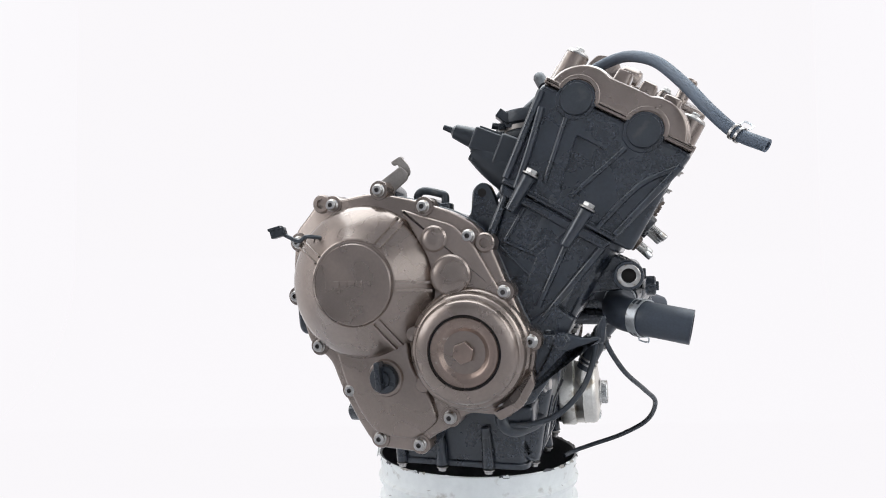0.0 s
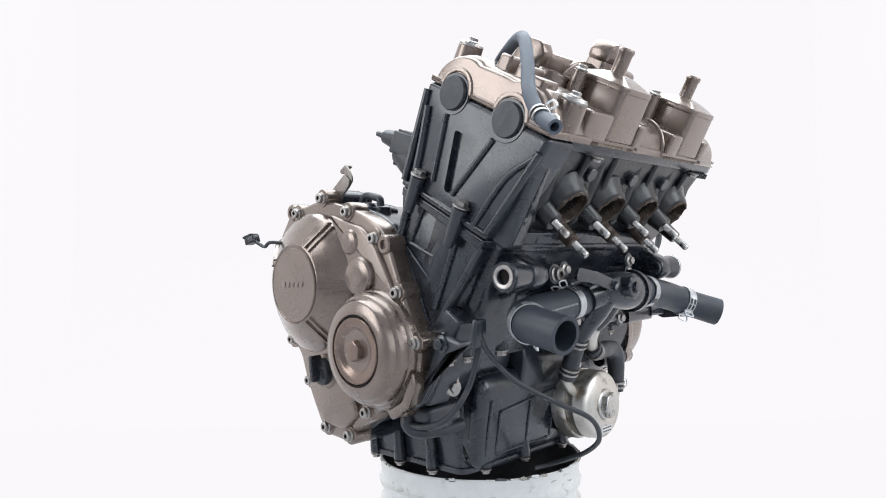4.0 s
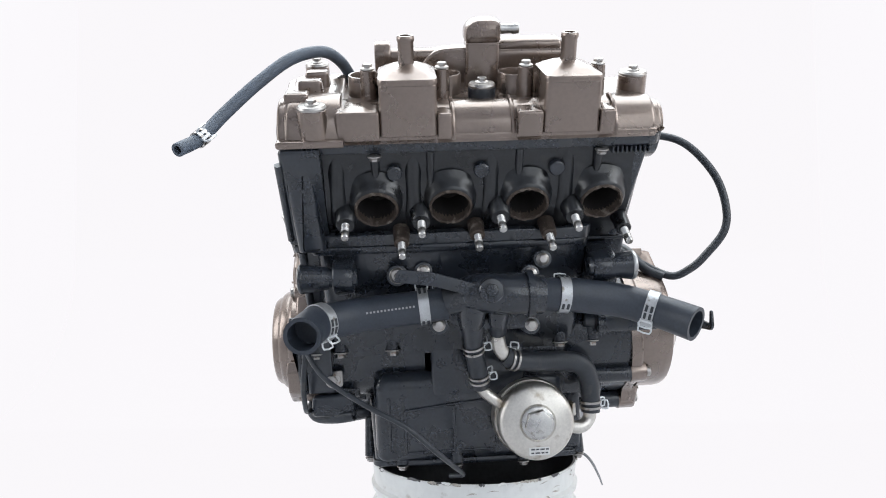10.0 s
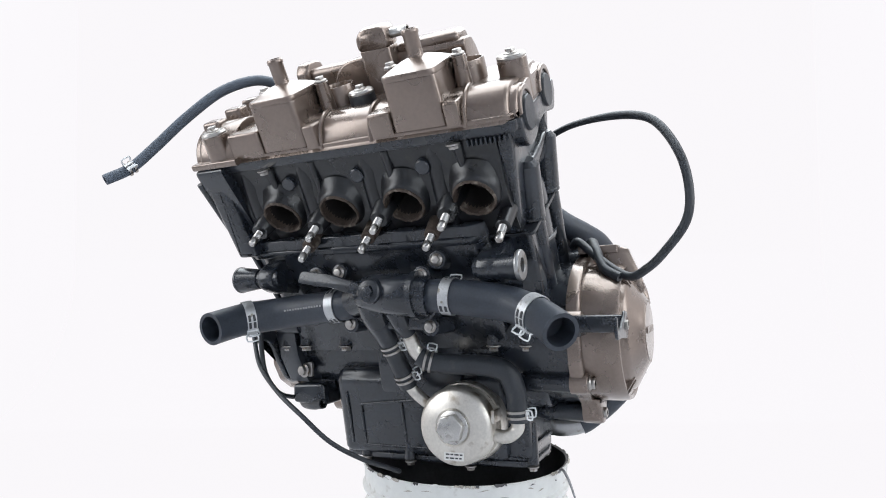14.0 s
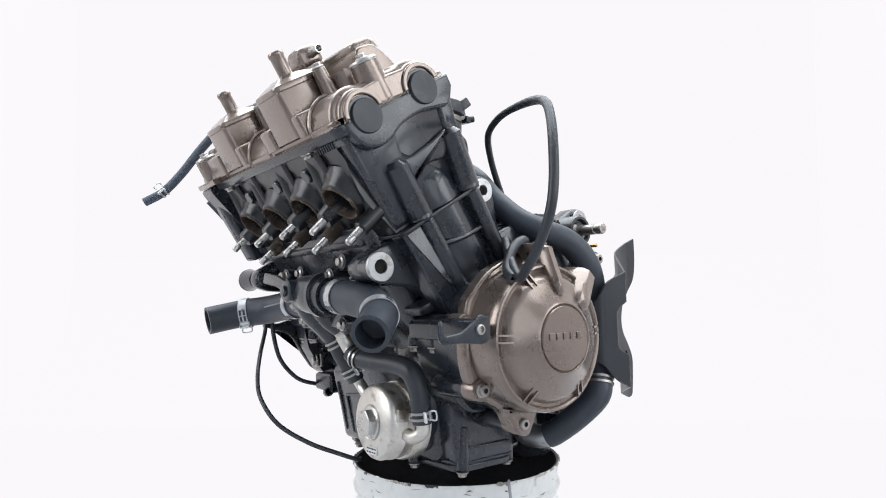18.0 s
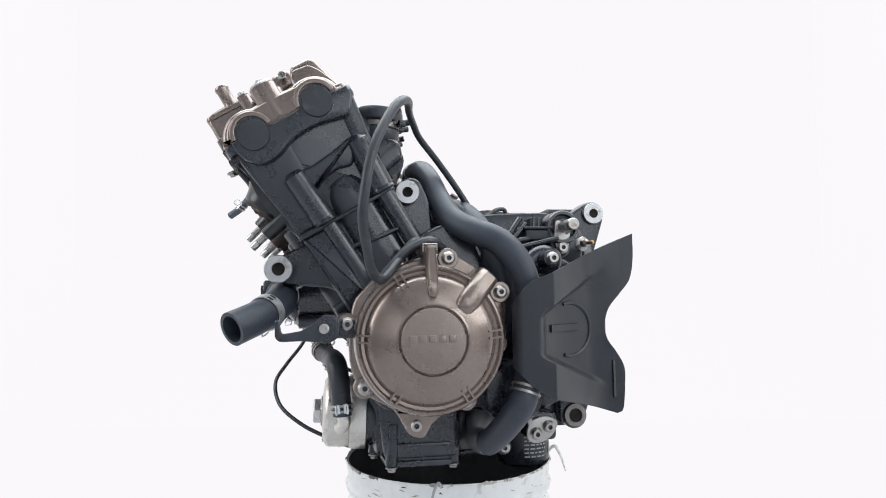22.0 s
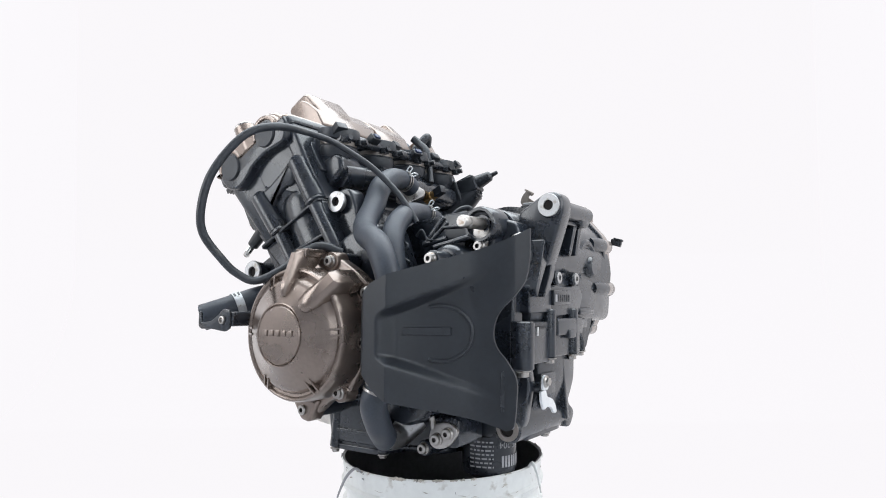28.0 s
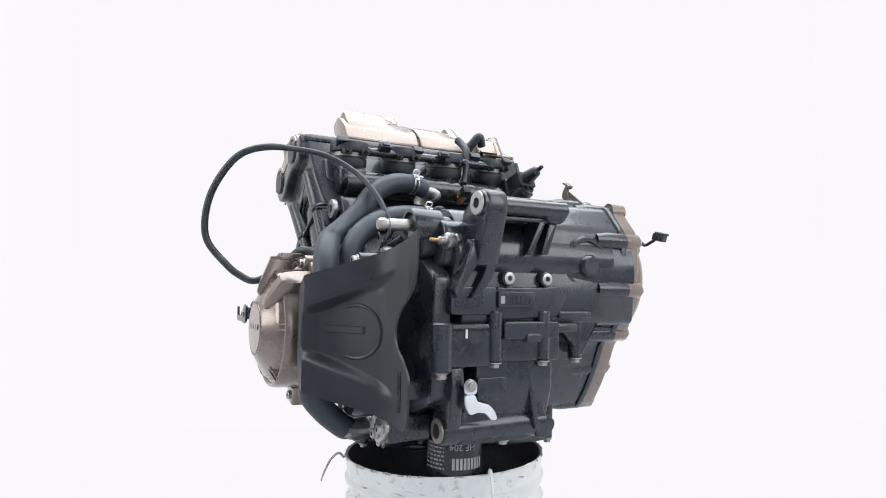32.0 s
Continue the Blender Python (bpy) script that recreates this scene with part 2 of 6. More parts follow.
# ================= the studio =================
def wall_panel(name, m, sx, sy, mat, label, thick=0.05):
    ob = part(name, prism(B(), rect(-sx / 2, sx / 2, -sy / 2, sy / 2), -thick, 0, Matrix()), mat, None, "", 30, m)
    return tagged(ob, label, "wall", "", "structure")


# Walls and ceiling are added out of view; their pale tone bounces fill light.
DARK = material("pale_bounce_paint", (0.64, 0.66, 0.70), 0.8, 0.0, 0.1, 3)
ROOM_X, ROOM_BACK, ROOM_FRONT, ROOM_H = 2.4, 1.9, -2.4, 2.1
MID = (ROOM_BACK + ROOM_FRONT) / 2
tagged(wall_panel("floor", pose(0, MID, 0), 2 * ROOM_X, ROOM_BACK - ROOM_FRONT, FLOOR, "smooth grey painted studio floor under the bucket"), "", "floor")
tagged(wall_panel("ceiling", pose(0, MID, ROOM_H, 180), 2 * ROOM_X, ROOM_BACK - ROOM_FRONT, DARK, "pale unseen ceiling added to bounce light"), "", "ceiling")
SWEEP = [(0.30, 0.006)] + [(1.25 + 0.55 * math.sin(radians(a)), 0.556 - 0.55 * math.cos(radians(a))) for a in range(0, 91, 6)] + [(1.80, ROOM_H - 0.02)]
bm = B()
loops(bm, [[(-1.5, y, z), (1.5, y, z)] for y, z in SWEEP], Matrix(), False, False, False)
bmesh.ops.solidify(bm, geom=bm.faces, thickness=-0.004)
tagged(part("backdrop", bm, GLOW), "plain white photo sweep under and behind the engine, given its own glow", "backdrop", "", "structure")
wall_panel("wall_south", pose(0, ROOM_FRONT, ROOM_H / 2, -90), 2 * ROOM_X, ROOM_H, DARK, "pale unseen wall added to bounce light")
for name, x, turn in (("wall_west", -ROOM_X, 90), ("wall_east", ROOM_X, -90)):
    wall_panel(name, pose(x, MID, ROOM_H / 2, 90, 0, turn), ROOM_BACK - ROOM_FRONT, ROOM_H, DARK, "pale unseen wall added to bounce light")
# Added glowing side screens; their reach sets reflections on the engine.
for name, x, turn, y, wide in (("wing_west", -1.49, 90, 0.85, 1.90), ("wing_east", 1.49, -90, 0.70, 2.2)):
    tagged(wall_panel(name, pose(x, y, ROOM_H / 2, 90, 0, turn), wide, ROOM_H - 0.01, GLOW, "plain white side screen added beside the sweep, given its own glow"), "", "backdrop")

# ================= engine root =================
engine = tagged(new("motorcycle_engine"), "bronze and black four-cylinder motorcycle engine standing on a white bucket", "engine")
engine.matrix_basis = pose(0, 0, AXIS_Z, 0, 0, YAW0) @ pose(0, 0, 0, LEAN)


# ---- bolts ----
def socket_bolt_mesh(r=0.0055, h=0.0062, flange=0.0068, name="socket_bolt"):
    bm = B()
    lathe(bm, [(flange, 0), (flange, 0.0012), (r + 0.0004, 0.002), (r, 0.0025), (r, h - 0.0009), (r - 0.0009, h), (r * 0.45, h), (r * 0.40, h - 0.0030)], Matrix(), 24)
    me = mesh_of(name, bm, ZINC, 30)
    me.materials.append(SOCKET_HOLE)
    for f in me.polygons:
        if max(math.hypot(*me.vertices[i].co.xy) for i in f.vertices) < r * 0.455:
            f.material_index = 1
    return me


def hex_points(r, turn=0.0):
    return circle(0, 0, r, 6, turn)


def hex_bolt_mesh(r=0.006, h=0.006, flange=0.0085, name="hex_bolt", mat=None):
    bm = B()
    lathe(bm, [(flange, 0), (flange, 0.0011), (r * 0.95, 0.0024)], Matrix(), 20)
    prism(bm, hex_points(r), 0.002, h, Matrix(), 0.0008)
    return mesh_of(name, bm, mat or ZINC, 30)


SOCKET = socket_bolt_mesh()
SOCKET_BIG = socket_bolt_mesh(0.0064, 0.0072, 0.0080)
HEXB = hex_bolt_mesh()
HEX_SMALL = hex_bolt_mesh(0.0046, 0.005, 0.0064)
HEX_BLACK = hex_bolt_mesh(0.0062, 0.006, 0.0085, mat=BLACK)


def bolt(mesh, p, direction, parent, name="bolt", turn=0.0):
    return again(name, mesh, along(p, direction) @ pose(0, 0, 0, 0, 0, turn), parent)


# ================= crankcase =================
CASE_R = [(-0.132, 0.048), (-0.135, 0.006), (-0.130, -0.030), (-0.116, -0.072), (-0.092, -0.089), (-0.080, -0.118), (-0.066, -0.144), (-0.049, -0.169), (-0.039, -0.177), (0.004, -0.179), (0.018, -0.163), (0.042, -0.150), (0.056, -0.136), (0.091, -0.137), (0.110, -0.122), (0.121, -0.095), (0.126, -0.065), (0.112, -0.041), (0.099, -0.011), (0.082, 0.031), (0.066, 0.051), (0.043, 0.064), (0.011, 0.075), (-0.016, 0.082), (-0.047, 0.086), (-0.079, 0.081), (-0.102, 0.082), (-0.119, 0.062)]


def crankcase():
    up = tagged(new("crankcase"), "black painted crankcase castings with raised ribs")
    up.parent = engine
    # upper half: gearbox housing, deck under the cylinders
    prof = [(-0.138, -0.064), (-0.141, -0.03), (-0.136, 0.005), (-0.128, 0.036), (-0.112, 0.060), (-0.095, 0.066), (-0.03, 0.064), (0.02, 0.056), (0.06, 0.036), (0.10, 0.0), (0.130, -0.03), (0.132, -0.064)]
    part("upper_case", prism(B(), rounded(prof, 0.012), -0.074, 0.166, RIGHT, 0.004, 0.004), BLACK, up)
    part("upper_case_front", prism(B(), rounded([(0.0, -0.064), (0.0, 0.0), (0.02, 0.052), (0.06, 0.036), (0.10, 0.0), (0.126, -0.03), (0.13, -0.064)], 0.01), 0.085, 0.150, LEFT, 0.004, 0.004), BLACK, up)
    # lower half
    prof = [(-0.128, -0.165), (-0.138, -0.13), (-0.139, -0.066), (0.131, -0.066), (0.136, -0.10), (0.128, -0.135), (0.112, -0.15), (0.06, -0.158), (0.0, -0.162), (-0.05, -0.175)]
    part("lower_case", prism(B(), rounded(prof, 0.01), -0.055, 0.045, RIGHT, 0.004, 0.004), BLACK, up)
    part("lower_case_right", prism(B(), rounded(offset(CASE_R, 0.0015), 0.008), 0.05, 0.170, TILT), BLACK, up)
    part("lower_case_front", prism(B(), rounded([(-0.02, -0.15), (-0.02, -0.066), (0.131, -0.066), (0.134, -0.10), (0.120, -0.135), (0.105, -0.15)], 0.01), 0.05, 0.145, LEFT, 0.004, 0.004), BLACK, up)
    # parting flange round the case
    rim = [(-0.144, -0.071), (-0.144, -0.059), (0.134, -0.059), (0.134, -0.071)]
    part("parting_flange", prism(B(), rounded(rim, 0.004, 2), -0.093, 0.075, RIGHT, 0.002, 0.002), BLACK, up)
    # sump
    bm = B()
    pan = rounded([(-0.045, -0.112), (0.100, -0.112), (0.108, -0.05), (0.108, 0.05), (0.102, 0.119), (0.028, 0.119), (0.02, 0.085), (-0.03, 0.07), (-0.05, -0.06)], 0.012)
    prism(bm, offset(pan, -0.001), -0.2135, -0.2065, FLAT, 0.0015, 0.002)
    prism(bm, offset(pan, 0.0015), -0.2065, -0.14, FLAT, 0.0, 0.0, -0.004)
    part("oil_pan", bm, BLACK, up, "black oil pan with a bolted lower flange")
    for x, y in ((0.104, -0.08), (0.111, -0.02), (0.112, 0.053), (0.097, 0.118), (0.030, 0.112), (0.06, -0.117), (0.008, -0.117), (-0.04, -0.112)):
        bm = B()
        rod(bm, (x, y, -0.2105), (x - 0.003, y, -0.168), 0.0068, 0.0052, 16)
        part("pan_boss", bm, BLACK, up)
        bolt(HEX_SMALL, (x, y, -0.2125), (0, 0, -1), up, "pan_bolt")
    # one sloping front wall from the case down to the pan flange, with raised panel lines
    part("pan_front", prism(B(), rounded([(0.05, -0.108), (0.122, -0.108), (0.1295, -0.122), (0.121, -0.160), (0.1125, -0.2065), (0.05, -0.2065)], 0.006), -0.098, 0.108, RIGHT, 0.012, 0.010), BLACK, up)

    def slope(z):
        return 0.131 - 0.0185 * (-0.120 - z) / 0.0865
    for line in ([(-0.092, -0.195), (-0.092, -0.135)], [(-0.075, -0.197), (-0.075, -0.150)], [(-0.075, -0.150), (-0.03, -0.145), (0.03, -0.140)], [(-0.075, -0.197), (0.02, -0.197)], [(-0.022, -0.196), (-0.022, -0.146)], [(0.024, -0.196), (0.024, -0.150)]):
        bm = B()
        tube(bm, [(slope(z) - 0.0006, y, z) for y, z in line], 0.0016, 10, 1)
        part("pan_line", bm, BLACK, up)
    # front bolts of the case halves
    for y in (-0.165, -0.14, -0.085, 0.095, 0.13):
        bm = B()
        rod(bm, (0.135, y, -0.055), (0.135, y, -0.082), 0.0085, 0.0075, 16, 0.001)
        part("case_bolt_boss", bm, BLACK, up)
        bolt(HEXB, (0.135, y, -0.082), (0, 0, -1), up, "case_bolt")
    # ---- rear of the gearbox ----
    bm = B()
    rod(bm, (-0.106, 0.082, 0.012), (-0.106, -0.135, 0.012), 0.0355, 0.0355, 40, 0.003)
    part("gearbox_drum", bm, BLACK, up)
    bm = B()
    rod(bm, (-0.070, -0.062, 0.0), (-0.069, -0.165, 0.0), 0.068, 0.074, 52, 0.003)
    part("clutch_housing", bm, BLACK, up)
    bm = B()
    lathe(bm, [(0.052, 0.050), (0.052, 0.080), (0.050, 0.083), (0.044, 0.084), (0.040, 0.080), (0.038, 0.078)], LEFT @ pose(-0.062, -0.004, 0), 64)
    part("gearbox_round", bm, BLACK, up)
    # upper rear mount: broad arm with two prongs, slotted bridge, two slanting fins
    part("rear_mount_arm", prism(B(), rounded([(-0.1715, 0.060), (-0.1705, 0.073), (-0.1630, 0.0805), (-0.150, 0.0805), (-0.118, 0.060), (-0.115, 0.000), (-0.1520, 0.000)], 0.006), 0.038, 0.064, LEFT, 0.004, 0.004), BLACK, up)
    part("arm_prong", prism(B(), rounded([(0.0680, 0.030), (0.0560, 0.0135), (0.0800, -0.0226), (0.0860, -0.034), (0.0905, -0.026), (0.078, 0.0)], 0.003), 0.10, 0.152, REAR, 0.0012), BLACK, up)
    part("arm_prong", prism(B(), rounded([(0.0457, 0.018), (0.0363, 0.0233), (0.0440, -0.0101), (0.0600, -0.0300), (0.0715, -0.0335), (0.0560, -0.008)], 0.003), 0.10, 0.152, REAR, 0.0012), BLACK, up)
    part("mount_bridge", prism(B(), rect(-0.044, 0.036, 0.0675, 0.0755, 0.003), 0.11, 0.158, REAR, 0.003), BLACK, up)
    part("bridge_bar", prism(B(), rect(-0.044, 0.036, 0.0505, 0.0560, 0.002), 0.11, 0.152, REAR, 0.002), BLACK, up)
    part("bridge_web", prism(B(), rect(-0.044, 0.036, 0.05, 0.072), 0.11, 0.141, REAR), BLACK, up)
    part("fin_head", prism(B(), rounded([(-0.0490, 0.056), (-0.0470, 0.072), (-0.040, 0.0755), (-0.022, 0.0755), (-0.0185, 0.060), (-0.024, 0.050), (-0.042, 0.050)], 0.005), 0.11, 0.1585, REAR, 0.004), BLACK, up)
    for fin in ([(-0.0200, 0.062), (0.0012, 0.0150), (-0.0058, 0.0150), (-0.0295, 0.062)], [(-0.0330, 0.064), (-0.0182, 0.0160), (-0.0277, 0.0160), (-0.0450, 0.064)]):
        part("mount_fin", prism(B(), rounded(fin, 0.002), 0.11, 0.1515, REAR, 0.0015), BLACK, up)
    for path in ([(-0.127, -0.098, 0.047), (-0.126, -0.130, 0.049), (-0.124, -0.168, 0.051)], [(-0.138, -0.108, -0.024), (-0.138, -0.135, -0.026), (-0.137, -0.168, -0.028)], [(-0.118, -0.070, -0.060), (-0.119, -0.12, -0.066), (-0.116, -0.168, -0.070)]):
        part("housing_rib", tube(B(), path, 0.0034, 10), BLACK, up)
    part("housing_rim", prism(B(), rounded(offset(CASE_R, -0.0012), 0.008), 0.161, 0.1696, TILT, 0.002, 0.002), BLACK, up)
    part("housing_ring", lathe(B(), [(0.036, 0.0), (0.034, 0.014), (0.031, 0.0165), (0.027, 0.0165), (0.024, 0.012), (0.021, 0.010)], along((-0.122, -0.094, 0.008), (-1, 0, 0)), 44), BLACK, up)
    bm = B()
    rod(bm, (-0.105, -0.094, 0.005), (-0.1465, -0.094, 0.006), 0.019, 0.013, 26, 0.003)
    part("shaft_boss", bm, BLACK, up)
    bm = B()
    rod(bm, (-0.1565, 0.0665, 0.0655), (-0.1565, 0.040, 0.0655), 0.0137, 0.0137, 28, 0.001)
    rod(bm, (-0.153, 0.040, 0.0655), (-0.153, -0.048, 0.0655), 0.0095, 0.0095, 24, 0.001)
    part("rear_mount_tube", bm, BLACK, up)
    bm = B()
    lathe(bm, [(0.0052, 0.0), (0.0122, 0.0), (0.0127, 0.0008), (0.0122, 0.0022), (0.0056, 0.0022), (0.0052, -0.012)], along((-0.1565, 0.067, 0.0655), (0, 1, 0)), 32, False, False)
    part("mount_bush", bm, ALU, up)
    # Solid near-black plug in place of a bore: its shade is the colour.
    bm = B()
    rod(bm, (-0.1565, 0.060, 0.0655), (-0.1565, 0.0678, 0.0655), 0.0054, 0.0054, 20)
    part("bore_shade_plug", bm, SOOT_SHADE, up)
    bolt(HEX_BLACK, (-0.142, -0.008, 0.062), (-1, 0, 0), up)
    # ring studs
    for y in (0.021, -0.029):
        bm = B()
        rod(bm, (-0.13, y, -0.011), (-0.147, y, -0.011), 0.0095, 0.0080, 24, 0.001)
        part("stud_boss", bm, BLACK, up)
        bm = B()
        lathe(bm, [(0.0027, 0), (0.0066, 0), (0.0066, 0.0014), (0.0060, 0.0018), (0.0030, 0.0018), (0.0027, -0.004)], along((-0.147, y, -0.011), (-1, 0, 0)), 24, False, False)
        part("mount_insert", bm, ALU, up)
    # cast panels, plates and ribs at the back
    for a0, a1, b0, b1, lo, hi in ((-0.046, 0.027, -0.076, -0.057, 0.13, 0.149), (0.034, 0.10, -0.104, -0.062, 0.13, 0.1440), (-0.050, 0.034, -0.100, -0.066, 0.13, 0.1435), (0.034, 0.090, -0.050, -0.020, 0.13, 0.1445), (-0.095, -0.048, -0.054, -0.046, 0.12, 0.145), (-0.020, 0.0, -0.080, -0.070, 0.13, 0.1515)):
        part("cast_panel", prism(B(), rect(a0, a1, b0, b1, 0.004), lo, hi, REAR, 0.002), BLACK, up)
    part("cast_step", prism(B(), rounded([(0.034, -0.020), (0.034, -0.055), (0.012, -0.055), (-0.048, -0.052), (-0.06, -0.03), (-0.048, -0.018), (-0.015, -0.020)], 0.004), 0.12, 0.1435, REAR, 0.002), BLACK, up)
    part("cast_web", prism(B(), rounded([(-0.05, -0.06), (-0.118, -0.05), (-0.09, -0.098)], 0.004), 0.10, 0.136, REAR, 0.003), BLACK, up)
    for y, z0, z1, r in ((0.035, -0.046, -0.100, 0.0085), (-0.028, -0.046, -0.100, 0.0085), (-0.084, -0.046, -0.100, 0.0085), (0.099, -0.058, -0.108, 0.0125)):
        bm = B()
        x0 = -0.141 if y > -0.05 else -0.128
        rod(bm, (x0, y, z0), (x0, y, z1), r, r * 0.95, 20, 0.0015)
        part("case_bolt_boss", bm, BLACK, up)
        bolt(HEXB if r < 0.01 else SOCKET_BIG, (x0, y, z1), (0, 0, -1), up, "case_bolt")
    # number pad and its mark: bars only
    part("number_pad", prism(B(), rect(-0.013, 0.034, -0.042, -0.025, 0.002), 0.14, 0.1475, REAR, 0.001), BLACK, up)
    bm = B()
    for i in range(6):
        prism(bm, rect(-0.009 + i * 0.0056, -0.0055 + i * 0.0056, -0.038, -0.030), 0.147, 0.1478, REAR)
    part("stamped_bars", bm, PLASTIC, up)
    bm = B()
    prism(bm, rect(0.0265, 0.0315, -0.038, -0.030), 0.147, 0.1479, REAR)
    part("code_patch", bm, PRINT, up)
    bm = B()
    prism(bm, rect(0.070, 0.0725, -0.074, -0.065), 0.143, 0.1452, REAR)
    part("paint_mark", bm, LABEL, up)
    # lower rear mount tube
    bm = B()
    rod(bm, (-0.118, 0.088, -0.173), (-0.118, -0.042, -0.170), 0.0146, 0.0172, 30, 0.002)
    part("lower_mount_tube", bm, BLACK, up)
    bm = B()
    lathe(bm, [(0.0080, 0), (0.0128, 0), (0.0128, 0.002), (0.0080, 0.0025), (0.0080, -0.02)], along((-0.118, 0.0885, -0.172), (0, 1, 0)), 30, False, False)
    part("mount_bush", bm, STEEL_DARK, up)
    # Dark plug again, the bore's shade as colour.
    bm = B()
    rod(bm, (-0.118, 0.08, -0.172), (-0.118, 0.0895, -0.172), 0.0078, 0.0078, 20)
    part("bore_shade_plug", bm, SOOT_SHADE, up)
    for y0, y1 in ((0.070, 0.086),):
        bm = B()
        prism(bm, rounded([(-0.135, -0.166), (-0.142, -0.125), (-0.138, -0.10), (-0.10, -0.10), (-0.10, -0.18), (-0.12, -0.188)], 0.006), y0, y1, LEFT, 0.003, 0.003)
        part("lower_mount_arm", bm, BLACK, up)
    part("lower_mount_arm", prism(B(), rounded([(-0.0106, -0.105), (-0.0324, -0.105), (-0.0372, -0.1587), (-0.0526, -0.168), (-0.0526, -0.1761), (-0.0419, -0.1877), (-0.0286, -0.1863), (-0.020, -0.16)], 0.006), 0.10, 0.1335, REAR, 0.002), BLACK, up)
    part("arm_rib", prism(B(), rounded([(-0.0085, -0.105), (-0.0145, -0.105), (-0.0270, -0.172), (-0.0215, -0.176)], 0.002), 0.10, 0.1385, REAR, 0.0012), BLACK, up)
    part("lower_pad", prism(B(), rect(0.018, 0.055, -0.140, -0.116, 0.003), 0.12, 0.1415, REAR, 0.001), BLACK, up)
    bm = B()
    prism(bm, rounded([(-0.13, -0.02), (-0.13, 0.07), (-0.03, 0.08), (-0.03, -0.06), (-0.1, -0.06)], 0.01), -0.186, -0.15, FLAT, 0.003)
    part("filter_base", bm, BLACK, up)
    for x, y in ((-0.125, 0.012), (-0.09, -0.055)):
        bolt(HEX_SMALL, (x, y, -0.186), (0, 0, -1), up, "case_bolt")
    return led_by_first(up)


case = crankcase()


def oil_filter():
    f = tagged(new("oil_filter"), "black spin-on oil filter with grey print")
    f.parent = engine
    m = pose(-0.0680, 0.0400, -0.1865, 180, 0, 0)
    R = 0.0311
    part("canister", lathe(B(), [(R - 0.002, 0), (R, 0.002), (R, 0.040), (R - 0.001, 0.044), (R - 0.006, 0.047), (0.012, 0.048)], m, 56), BLACK_GLOSS, f)

    def wrapped(bm, a0, a1, z0, z1):
        n = max(2, int(abs(a1 - a0) / 6) + 1)
        for lo, hi in ((R + 0.0003, R + 0.0006),):
            v = [[bm.verts.new((-0.0680 + hi * math.cos(radians(a0 + (a1 - a0) * i / n)), 0.0400 + hi * math.sin(radians(a0 + (a1 - a0) * i / n)), z)) for i in range(n + 1)] for z in (z0, z1)]
            for i in range(n):
                bm.faces.new((v[0][i], v[0][i + 1], v[1][i + 1], v[1][i]))
    # a panel of small print, as bars
    bm = B()
    rnd = random.Random(4)
    for row in range(7):
        a = 78.0
        while a < 128:
            w = rnd.uniform(4, 12)
            wrapped(bm, a, min(a + w, 129), -0.1930 - row * 0.0045, -0.1947 - row * 0.0045)
            a += w + 3.0
    part("small_print", bm, PRINT, f)
    bm = B()
    for a in (146, 154, 162, 170, 178, 186, 194, 202, 210):
        wrapped(bm, a, a + 5.4, -0.2215, -0.2090)
    part("trade_mark_bars", bm, PRINT, f)
    # the type number, upside down as the filter hangs
    cu = bpy.data.curves.new("type_number", "FONT")
    cu.body, cu.size, cu.align_x = "HF 204", 0.0100, "CENTER"
    tob = new("type_number", cu)
    me = bpy.data.meshes.new_from_object(tob.evaluated_get(bpy.context.evaluated_depsgraph_get()))
    bpy.data.objects.remove(tob)
    for v in me.vertices:
        a = radians(168) - v.co.x / R
        v.co = (-0.0680 + (R + 0.0006) * math.cos(a), 0.0400 + (R + 0.0006) * math.sin(a), -0.1940 - v.co.y)
    me.materials.append(PRINT)
    tx = new("type_number", me)
    tx.parent = f
    return led_by_first(f)


oil_filter()

# ================= right side covers =================


